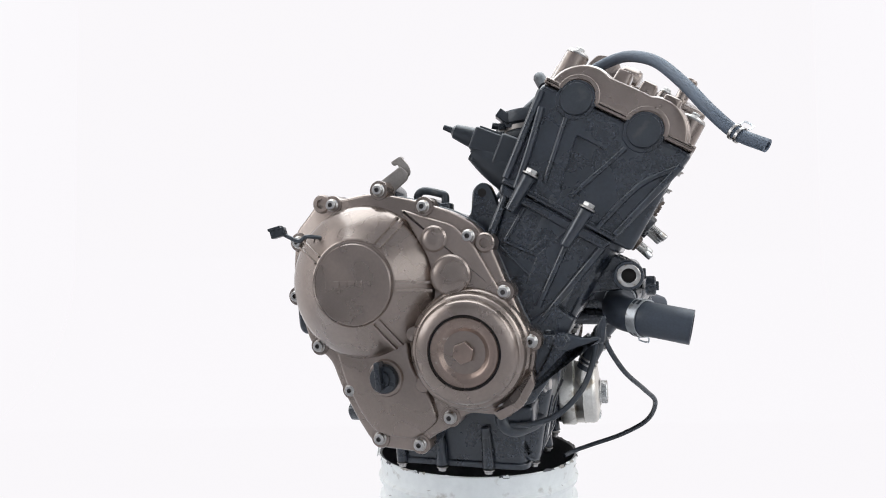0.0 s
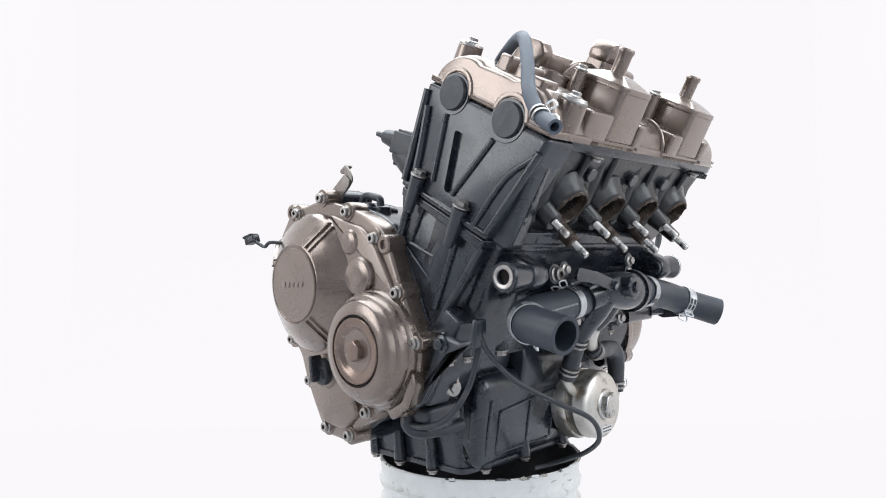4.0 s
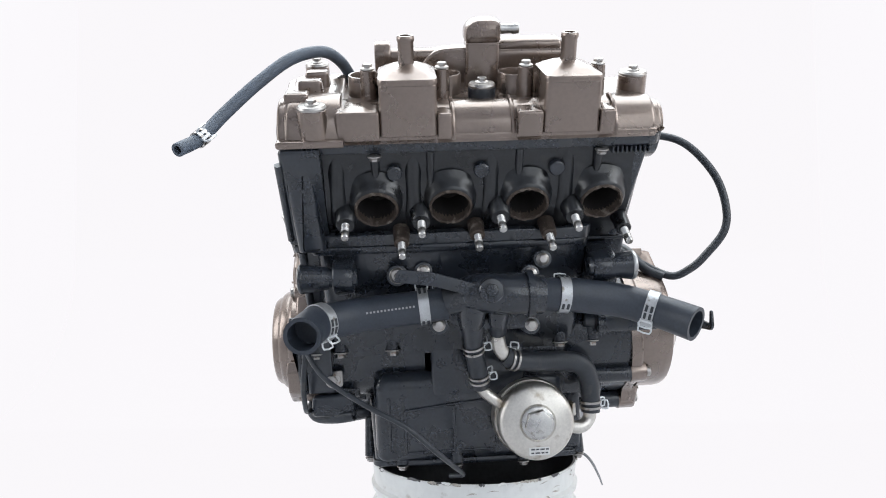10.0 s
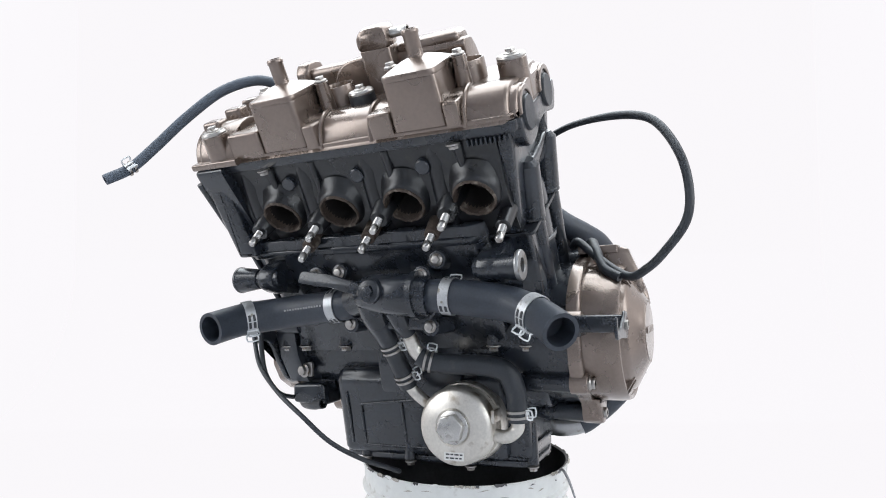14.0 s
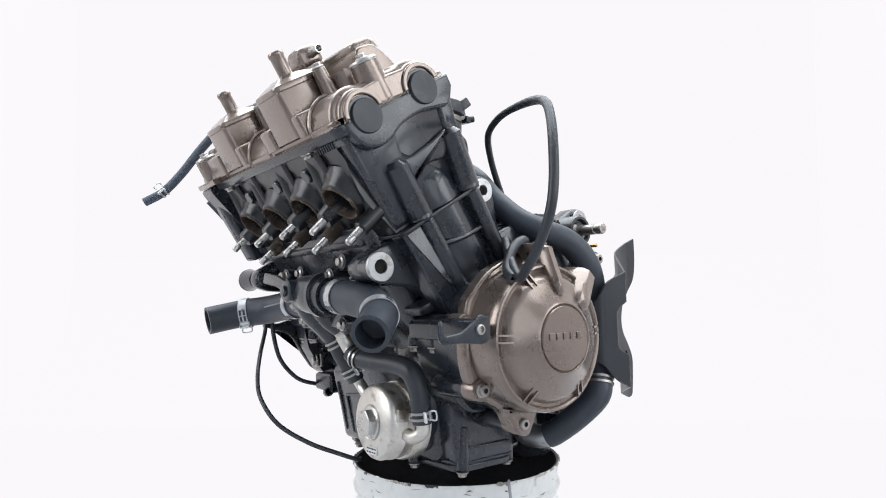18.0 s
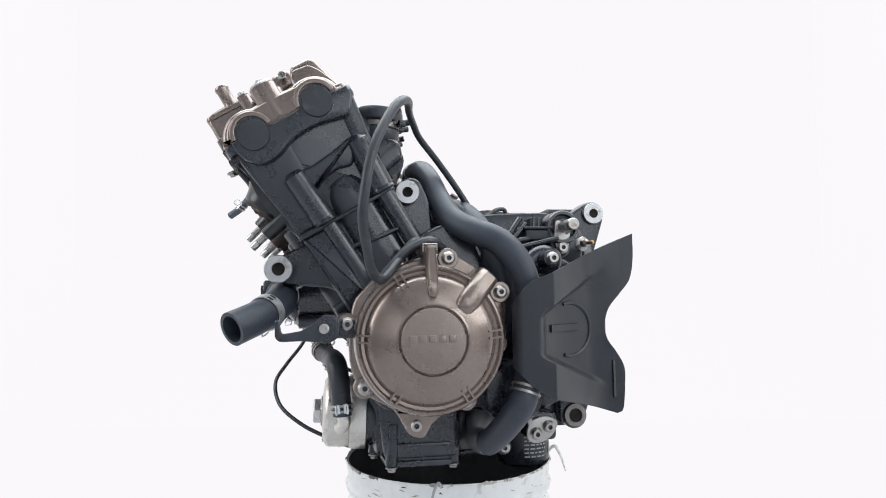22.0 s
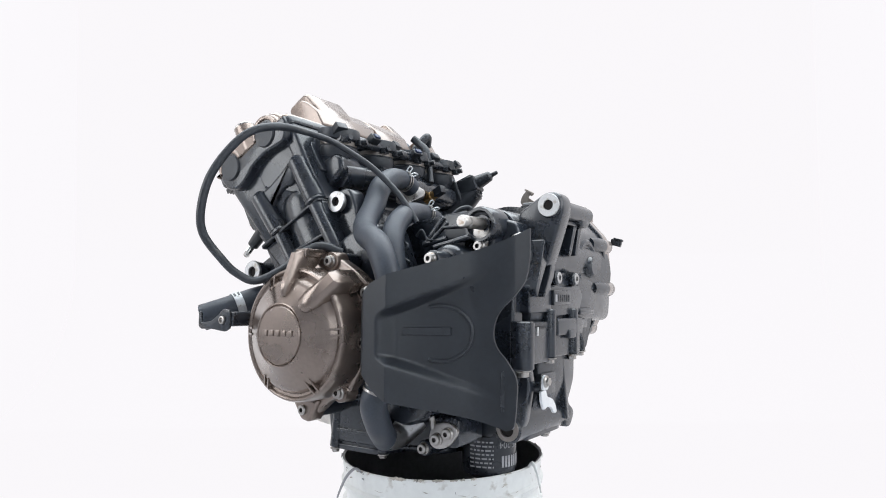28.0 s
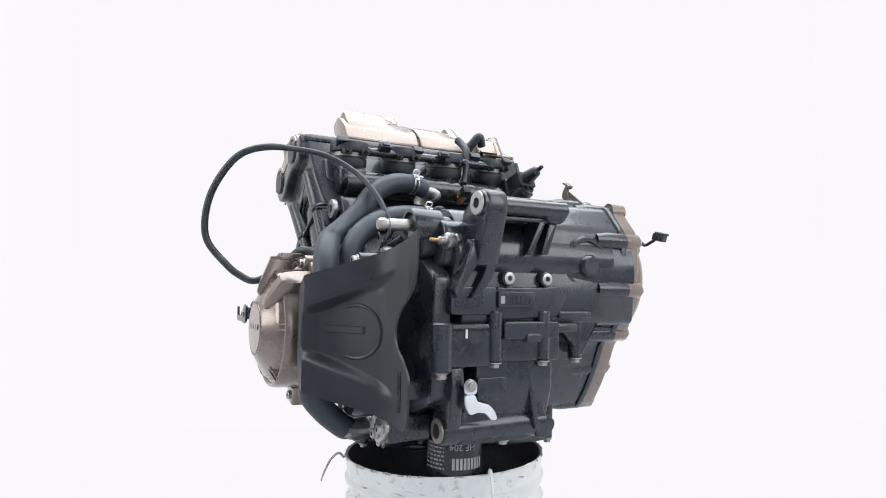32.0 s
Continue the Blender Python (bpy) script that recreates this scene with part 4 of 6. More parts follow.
    lathe(bm, [(0.0330, 0.149), (0.0326, 0.168), (0.0300, 0.180), (0.0230, 0.188), (0.008, 0.1915)], HEAD @ pose(-0.008, 0.1250, 0), 44)
    part("left_bulge", bm, BLACK, h)
    skirt = part("front_skirt", prism(B(), [(0.030, 0.149), (0.030, 0.249), (0.0745, 0.249), (0.0740, 0.242), (0.0722, 0.235), (0.0714, 0.229), (0.0722, 0.222), (0.0730, 0.213), (0.0731, 0.200), (0.0718, 0.190), (0.0685, 0.179), (0.0640, 0.168), (0.0580, 0.149)], -0.1395, 0.148, HEAD_L), BLACK_SHADED, h, "black casting round the exhaust ports, coloured darker for its shade")
    # rows of small plugs and drains along the front under the rim
    for y in (-0.075, 0.005, 0.075):
        bm = B()
        rod(bm, HEAD @ Vector((0.050, y, 0.232)), HEAD @ Vector((0.0775, y, 0.229)), 0.0085, 0.0072, 20, 0.001)
        part("casting_plug", bm, BLACK, h)
    for y in (-0.092, 0.113):
        bolt(HEX_SMALL, HEAD @ Vector((0.0835, y, 0.2495)), HEAD.to_3x3() @ Vector((0.12, 0, -1)), h, "rim_bolt")
        bm = B()
        rod(bm, HEAD @ Vector((0.0755, y, 0.247)), HEAD @ Vector((0.0725, y, 0.218)), 0.0050, 0.0026, 12)
        part("drip_web", bm, BLACK_SHADED, h)
    for y in (-0.042, 0.040):
        bm = B()
        rod(bm, HEAD @ Vector((0.0735, y, 0.249)), HEAD @ Vector((0.0730, y, 0.214)), 0.0042, 0.0032, 12)
        part("drip_web", bm, BLACK_SHADED, h)
    for y in (-0.128, -0.058, 0.014, 0.085):
        bm = B()
        tube(bm, [HEAD @ Vector((0.066, y, 0.252)), HEAD @ Vector((0.066, y, 0.222)), HEAD @ Vector((0.064, y, 0.190)), HEAD @ Vector((0.054, y, 0.165))], [0.008, 0.0095, 0.0112, 0.011], 20)
        part("front_web", bm, BLACK_SHADED, h)
    for i in range(9):
        y = 0.124 + i * 0.0042
        part("edge_tooth", prism(B(), rect(y, y + 0.0018, 0.2435, 0.2495), 0.0, 0.0805, axes(CRANK, (0, 1, 0), (S30, 0, C30), (C30, 0, -S30)), 0.0008), BLACK, h)
    # exhaust ports and studs
    N = Vector((0.72, 0, -0.69)).normalized()
    NP = Vector((0.66, 0, -0.75)).normalized()
    ports = [along(Vector((0.238, y, 0.0510)) - NP * 0.009, NP) for y in (-0.093, -0.024, 0.048, 0.119)]
    cut(skirt, [prism(B(), [(0.0186 * math.cos(k * math.pi / 16), 0.0186 * math.sin(k * math.pi / 16)) for k in range(32)], -0.046, 0.03, m) for m in ports])
    for m in ports:
        bm = B()
        lathe(bm, [(0.0310, -0.0170), (0.0268, -0.0120), (0.0246, -0.0075), (0.0232, -0.0035), (0.0220, -0.0014), (0.0200, 0.0)], m, 44, False, False)
        part("port_boss", bm, BLACK_SHADED, h)
        bm = B()
        lathe(bm, [(0.0206, -0.003), (0.0204, 0.0012), (0.0192, 0.0022), (0.0180, 0.0012), (0.0172, -0.020)], m, 44, False, False)
        for v in bm.verts:
            v.co += m.to_3x3() @ Vector((0, 0, 0.0008)) * math.sin(37 * v.co.y / 0.01 + 23 * v.co.z / 0.01)
        part("port_ring", bm, RUST, h, "rust-stained exhaust port rim")
        bm = B()
        lathe(bm, [(0.0178, -0.006), (0.0170, -0.018), (0.0150, -0.0300), (0.006, -0.0310)], m, 32, False, True)
        part("port_bore", bm, SOOT_SHADE, h)
    tips = ((0.247, -0.122, 0.031), (0.234, -0.071, 0.0125), (0.247, -0.052, 0.031), (0.236, 0.001, 0.017), (0.249, 0.022, 0.033), (0.236, 0.070, 0.015), (0.249, 0.092, 0.031), (0.238, 0.142, 0.018))
    for p in tips:
        p = Vector(p)
        bm = B()
        low = p.z < 0.025
        rod(bm, p - N * 0.066, p - N * 0.0185, 0.0095 if low else 0.0150, 0.0072 if low else 0.0092, 20, 0.001)
        part("stud_boss", bm, RUST if low and p.y < 0.1 else BLACK_SHADED, h)
        bm = B()
        prof = [(0.0036, -0.024)]
        z = -0.0225
        while z < -0.009:
            prof += [(0.0034, z), (0.0039, z + 0.0006)]
            z += 0.0012
        prof += [(0.0033, -0.0085), (0.0038, -0.008), (0.0038, -0.0012), (0.003, 0.0)]
        lathe(bm, prof, along(p, N), 14)
        part("exhaust_stud", bm, STEEL, h, "stained steel exhaust stud")
    # cast marks on the right front corner: bars
    bm = B()
    for i, L in enumerate((4, 3, 5, 4, 4, 3)):
        prism(bm, rect(-0.1585, -0.1555, 0.216 - i * 0.0075, 0.216 - i * 0.0075 + L * 0.0011), 0.0, 0.0841, axes(CRANK, (0, 1, 0), (S30, 0, C30), (C30, 0, -S30)), 0.0003)
    part("cast_mark", bm, BLACK, h)
    part("right_front_rib", prism(B(), rounded([(-0.168, 0.153), (-0.1755, 0.2585), (-0.150, 0.2585), (-0.143, 0.153)], 0.004), 0.04, 0.0835, axes(CRANK, (0, 1, 0), (S30, 0, C30), (C30, 0, -S30)), 0.006), BLACK, h)
    return led_by_first(h)


cylinder_head()


def valve_cover():
    c = tagged(new("valve_cover"), "bronze painted valve cover with bolted air valve boxes")
    c.parent = engine

    def humps(r, base, ue=0.048, ui=-0.024, drop=0.0):
        pts = [(ue + r + 0.004, base), (ue + r, 0.262)]
        pts += [(ue + r * math.cos(radians(a)), 0.258 + r * math.sin(radians(a))) for a in range(15, 116, 10)]
        pts += [(0.022, 0.286 - drop), (0.004, 0.286 - drop)]
        pts += [(ui + r * math.cos(radians(a)), 0.258 + r * math.sin(radians(a))) for a in range(65, 166, 10)]
        pts += [(ui - r, 0.262), (ui - r - 0.004, base)]
        return pts
    part("cover_body", prism(B(), humps(0.0300, 0.259, 0.0470, -0.0240), -0.158, 0.165, HEAD_L, 0.005, 0.003), BRONZE, c)
    part("cover_lip", prism(B(), rect(-0.062, 0.0780, -0.164, 0.1690, 0.012), 0.2603, 0.2655, HEAD, 0.002), BRONZE, c)
    part("right_end", prism(B(), humps(0.0375, 0.259, 0.0445, -0.0275, -0.006), 0.120, 0.170, HEAD_R, 0.006, 0.002), BRONZE, c)
    part("right_lip", prism(B(), rounded([(-0.068, 0.2588), (-0.068, 0.2655), (0.0880, 0.2655), (0.0880, 0.2588)], 0.002), 0.118, 0.1768, HEAD_R, 0.003), BRONZE, c)
    part("right_face", prism(B(), humps(0.0345, 0.262, 0.0445, -0.0275, -0.004), 0.165, 0.176, HEAD_R, 0.003), BRONZE, c)
    part("left_face", prism(B(), humps(0.0255, 0.262, 0.0465, -0.0245, 0.004), 0.160, 0.1715, HEAD_L, 0.003), BRONZE, c)
    for M, y, us in ((HEAD_R, 0.1780, (-0.0315, 0.0395)), (HEAD_L, 0.1745, (-0.0250, 0.0460))):
        for u in us:
            arc = [radians(a) for a in range(2, 179, 8)]
            half = [(u + 0.0215 * math.cos(a), 0.2600 + 0.0215 * math.sin(a)) for a in arc]
            half += [(u + 0.0166 * math.cos(a), 0.2600 + 0.0166 * math.sin(a)) for a in reversed(arc)]
            part("cam_collar", prism(B(), half, y - 0.02, y - 0.0005, M, 0.0012), BRONZE, c)
    # air valve boxes
    for y in (-0.0605, 0.0845):
        box = part("valve_box", prism(B(), rect(0.020, 0.081, y - 0.0262, y + 0.0262, 0.007, 4), 0.2655, 0.3120, HEAD, 0.004, 0, 0.0012), BRONZE, c, "bronze air valve box with a hose stub")
        bm = B()
        rings = []
        for v, k in ((0.3090, 1.02), (0.3095, 1.05), (0.3125, 1.06), (0.3145, 1.03), (0.3155, 0.93), (0.3175, 0.80), (0.3215, 0.44), (0.3224, 0.30), (0.3227, 0.2)):
            rings.append([(0.050 + (a - 0.050) * k, y + (b - y) * k, v) for a, b in rect(0.022, 0.079, y - 0.0245, y + 0.0245, 0.008, 4)])
        loops(bm, rings, HEAD)
        part("box_lid", bm, BRONZE, box)
        bm = B()
        lathe(bm, [(0.0082, 0.319), (0.0074, 0.3215), (0.0070, 0.324), (0.0070, 0.3405), (0.0078, 0.342), (0.0078, 0.3445), (0.0068, 0.3460), (0.0050, 0.3460), (0.0046, 0.336)], HEAD @ pose(0.049, y, 0), 28)
        part("hose_stub", bm, BRONZE, box)
        for dy in (-0.0350, 0.0325):
            bm = B()
            rod(bm, HEAD @ Vector((0.034, y + dy, 0.268)), HEAD @ Vector((0.034, y + dy, 0.3145)), 0.0085, 0.0068, 18, 0.001)
            part("lid_post", bm, BRONZE, box)
            bolt(HEX_SMALL, HEAD @ Vector((0.034, y + dy, 0.3145)), HEAD.to_3x3() @ Vector((0, 0, 1)), box, "lid_bolt")
    # front face steps between the boxes
    for y0, y1, v in ((-0.124, -0.086, 0.288), (-0.035, -0.022, 0.285), (0.036, 0.059, 0.285), (0.110, 0.124, 0.285)):
        part("front_step", prism(B(), rect(0.03, 0.0815, y0, y1, 0.003), 0.264, v, HEAD, 0.003), BRONZE, c)
    # plug wells
    for y in (-0.098, -0.025, 0.044, 0.114):
        bm = B()
        lathe(bm, [(0.0180, 0.270), (0.0170, 0.303), (0.0165, 0.3045), (0.0150, 0.3045), (0.0145, 0.302), (0.0140, 0.284)], HEAD @ pose(0.010, y, 0), 32)
        part("plug_well", bm, BRONZE, c)
        # Well floor coloured near-black for the shade down the well.
        bm = B()
        rod(bm, HEAD @ Vector((0.010, y, 0.282)), HEAD @ Vector((0.010, y, 0.288)), 0.0142, 0.0142, 20)
        part("well_floor", bm, SOOT_SHADE, c)
    # cover bolts with rubber seats
    UP = HEAD.to_3x3() @ Vector((0, 0, 1))
    for u, y, v, r in ((0.0725, -0.1440, 0.2935, 0.0128), (0.014, 0.158, 0.3030, 0.0135), (0.030, 0.0095, 0.299, 0.0128), (-0.056, -0.15, 0.303, 0.012), (-0.052, -0.005, 0.292, 0.0105)):
        bm = B()
        rod(bm, HEAD @ Vector((u, y, 0.262)), HEAD @ Vector((u, y, v - 0.003)), r * 1.06, r, 26, 0.001)
        part("bolt_boss", bm, RUBBER if abs(y - 0.0095) < 1e-6 else BRONZE, c)
        bm = B()
        lathe(bm, [(r * 0.98, v - 0.0035), (r * 1.0, v - 0.002), (r * 0.9, v), (r * 0.5, v + 0.0006)], HEAD @ pose(u, y, 0), 28)
        part("bolt_washer", bm, ZINC, c)
        bolt(HEX_SMALL, HEAD @ Vector((u, y, v)), UP, c, "cover_bolt")
    # lumps on the right end
    for u, v, y, r in ((0.048, 0.299, -0.160, 0.011), (0.022, 0.304, -0.150, 0.010), (-0.005, 0.306, -0.146, 0.010)):
        part("end_lump", prism(B(), rect(u - r, u + r, y - 0.012, y + 0.014, 0.006, 4), 0.275, v, HEAD, 0.003, 0, 0.002), BRONZE, c)
    # lips framing the bare round of the cam tunnel
    for y in (-0.021, 0.033, 0.126):
        bm = B()
        tube(bm, [HEAD @ Vector((0.047 + 0.0308 * math.cos(radians(k)), y, 0.258 + 0.0308 * math.sin(radians(k)))) for k in range(4, 95, 10)], 0.0022, 8, 2)
        part("tunnel_lip", bm, BRONZE, c)
    # raised breather ridge along the back
    ridge = [(-0.064, 0.262), (-0.0635, 0.286), (-0.054, 0.3080), (-0.046, 0.3180), (-0.028, 0.3200), (-0.022, 0.316), (-0.024, 0.280), (-0.024, 0.262)]
    for y0, y1 in ((-0.088, -0.014), (-0.010, 0.104)):
        part("breather_ridge", prism(B(), rounded(ridge, 0.004), y0, y1, HEAD_L, 0.0025, 0.0025), BRONZE, c)
    part("ridge_web", prism(B(), rounded([(-0.060, 0.27), (-0.058, 0.284), (-0.046, 0.312), (-0.034, 0.314), (-0.026, 0.28)], 0.003), -0.015, -0.009, HEAD_L), BRONZE, c)
    part("ridge_end", prism(B(), rounded([(-0.0615, 0.275), (-0.0605, 0.292), (-0.050, 0.3235), (-0.040, 0.3265), (-0.026, 0.3265), (-0.018, 0.318), (-0.020, 0.275)], 0.004), -0.090, -0.074, HEAD_L, 0.0025, 0.0025), BRONZE, c)
    # taller chamber along one half, and the lower swell beside the breather tower
    chamber = [(-0.0630, 0.275), (-0.0625, 0.298), (-0.0560, 0.3235), (-0.050, 0.3275), (-0.030, 0.3275), (-0.0245, 0.3235), (-0.0300, 0.290), (-0.0300, 0.275)]
    part("breather_chamber", prism(B(), rounded(chamber, 0.004), 0.030, 0.098, HEAD_L, 0.006, 0.006), BRONZE, c)
    part("breather_swell", prism(B(), rounded([(-0.050, 0.285), (-0.044, 0.309), (-0.030, 0.3200), (-0.012, 0.3215), (0.010, 0.3215), (0.010, 0.285)], 0.008), -0.002, 0.0150, axes(HEAD @ Vector((-0.034, 0, 0)), (0, 1, 0), (S30, 0, C30), (C30, 0, -S30)), 0.003), BRONZE, c)
    part("breather_tower", prism(B(), rect(-0.032, -0.008, -0.0015, 0.0315, 0.004, 4), 0.28, 0.328, HEAD, 0.001), BRONZE, c)
    tower = part("breather_cap", prism(B(), rounded([(-0.0028, 0.3265), (-0.0028, 0.342), (0.006, 0.3495), (0.028, 0.3495), (0.0328, 0.345), (0.0328, 0.3265)], 0.006), 0.0065, 0.0335, axes(CRANK, (0, 1, 0), (S30, 0, C30), (-C30, 0, S30)), 0.006, 0.005), BRONZE, c)
    tb = B()
    lathe(tb, [(0.0052, -0.006), (0.0046, 0.006), (0.0046, 0.010), (0.0052, 0.012), (0.0046, 0.017), (0.0034, 0.017), (0.0032, 0.008)], along(HEAD @ Vector((-0.020, 0.034, 0.3385)), (0, 1, 0)), 24)
    part("breather_stub", tb, STEEL, tower)
    part("rear_lip_tab", prism(B(), rect(-0.072, -0.05, -0.145, -0.110, 0.005), 0.262, 0.288, HEAD, 0.003), BRONZE, c)
    return led_by_first(c)


valve_cover()


# ================= left side =================
def alternator_cover():
    c = tagged(new("alternator_cover"), "round bronze painted alternator cover with radial ribs")
    c.parent = engine
    AX, AZ = 0.0665, -0.074
    m = LEFT @ pose(AX, AZ, 0)
    base = smooth([(0.139, -0.045), (0.141, -0.095), (0.128, -0.125), (0.10, -0.142), (0.088, -0.160), (0.075, -0.167), (0.062, -0.158), (0.045, -0.145), (0.022, -0.138), (0.005, -0.115), (-0.012, -0.085), (-0.016, -0.05), (-0.012, -0.028), (0.004, -0.012), (0.028, 0.003), (0.045, 0.010), (0.07, 0.006), (0.105, -0.006), (0.128, -0.026)], 4)
    part("cover_plate", prism(B(), base, 0.1725, 0.186, LEFT, 0.004), BRONZE, c)
    part("cover_dome", lathe(B(), [(0.0715, 0.18), (0.0712, 0.2120), (0.0704, 0.2185), (0.0690, 0.2212), (0.0672, 0.2218), (0.0655, 0.2208), (0.0646, 0.2194), (0.0618, 0.2190), (0.0604, 0.2206), (0.0590, 0.2240), (0.0566, 0.2266), (0.0530, 0.2284), (0.0347, 0.2385), (0.0334, 0.2397), (0.0323, 0.2400), (0.0314, 0.2394), (0.0309, 0.2381)], m, 84), BRONZE, c)
    part("dome_disc", lathe(B(), [(0.0309, 0.2373), (0.0304, 0.2395), (0.0294, 0.2407), (0.011, 0.2411)], m, 64), BRONZE, c, "flat round centre with raised lettering")
    bm = B()
    for i in range(5):
        a = 0.0222 - i * 0.0090
        prism(bm, rect(a - 0.0066, a, -0.0033, 0.0033, 0.001, 2), 0.2403, 0.2421, m @ pose(0, 0.002, 0), 0.0004)
    part("raised_mark", bm, BRONZE, c)
    for ang in (2, 176, 237, 303, 63):
        mm = m @ pose(0, 0, 0, 0, 0, ang)
        for s in (-0.0032, 0.0032):
            bm = B()
            loops(bm, [[(r, s - 0.0014, 0.205), (r, s + 0.0014, 0.205), (r, s + 0.0009, top), (r, s - 0.0009, top)] for r, top in ((0.0540, 0.2290), (0.0598, 0.2262), (0.0665, 0.2232), (0.0690, 0.2214))], mm)
            part("rim_rib", bm, BRONZE, c)
    # two block lugs on the rim
    for ang, r0, r1, w, hi in ((91, 0.040, 0.088, 0.0062, 0.226), (134, 0.038, 0.085, 0.0120, 0.228)):
        mm = m @ pose(0, 0, 0, 0, 0, ang)
        bm = B()

        def arch(r, lo, top, k):
            return [(r, -w * k, lo), (r, w * k, lo), (r, w * k * 0.97, lo + (top - lo) * 0.6), (r, w * k * 0.80, lo + (top - lo) * 0.88), (r, w * k * 0.45, top), (r, -w * k * 0.45, top), (r, -w * k * 0.80, lo + (top - lo) * 0.88), (r, -w * k * 0.97, lo + (top - lo) * 0.6)]
        loops(bm, [arch(r0, 0.230, 0.2370, 0.55), arch(r0 + 0.004, 0.226, 0.2388, 0.8), arch(r0 + 0.014, 0.215, 0.2365, 1.0), arch(r1 - 0.008, 0.188, hi, 1.0), arch(r1 - 0.002, 0.187, hi - 0.002, 0.95), arch(r1, 0.186, hi - 0.007, 0.85)], mm)
        part("block_lug", bm, BRONZE, c)
    part("top_ledge", prism(B(), rounded([(0.0575, 0.008), (0.0575, 0.017), (0.0725, 0.017), (0.0725, 0.008)], 0.001), 0.1725, 0.214, LEFT, 0.002), BRONZE, c)
    part("bottom_foot", prism(B(), rounded([(0.056, -0.145), (0.07, -0.170), (0.082, -0.168), (0.10, -0.140)], 0.004), 0.1725, 0.192, LEFT, 0.004), BRONZE, c)
    for x, z in ((0.143, -0.059), (0.127, -0.120), (0.078, -0.157), (0.028, -0.135), (-0.004, -0.081), (-0.008, -0.030), (0.044, 0.004)):
        part("bolt_lug", lathe(B(), [(0.0110, 0.1715), (0.0105, 0.188), (0.0098, 0.189), (0.004, 0.189)], LEFT @ pose(x, z, 0), 22), BRONZE, c)
        bolt(SOCKET, (x, 0.189, z), (0, 1, 0), c)
    return led_by_first(c)


alternator_cover()

# crankcase wall behind the alternator
part("alternator_housing", lathe(B(), [(0.072, 0.10), (0.0745, 0.135), (0.0745, 0.1722), (0.04, 0.1722)], LEFT @ pose(0.0665, -0.074, 0), 60), BLACK, case)
for x, z in ((0.143, -0.059), (0.127, -0.120), (0.078, -0.157), (0.028, -0.135), (-0.004, -0.081), (-0.008, -0.030), (0.044, 0.004)):
    part("case_lug", lathe(B(), [(0.0080, 0.120), (0.0104, 0.135), (0.0104, 0.1713), (0.004, 0.1713)], LEFT @ pose(x, z, 0), 20), BLACK, case)
part("sump_wall", prism(B(), rounded([(0.026, -0.205), (0.024, -0.13), (0.115, -0.13), (0.104, -0.205)], 0.006), 0.09, 0.120, LEFT, 0.005), BLACK, case)
part("sump_line", prism(B(), rounded([(0.034, -0.192), (0.034, -0.188), (0.098, -0.188), (0.098, -0.192)], 0.001), 0.112, 0.1225, LEFT, 0.001), BLACK, case)
# pump and shift side under the sprocket cover
part("sprocket_bay", prism(B(), rounded([(-0.13, -0.14), (-0.135, -0.01), (-0.10, 0.012), (-0.03, 0.010), (0.0, -0.02), (0.0, -0.15), (-0.05, -0.17)], 0.01), 0.085, 0.105, LEFT, 0.004), BLACK, case)
part("pump_housing", lathe(B(), [(0.034, 0.10), (0.033, 0.150), (0.030, 0.156), (0.012, 0.158)], LEFT @ pose(-0.030, -0.135, 0), 40), BLACK, case)


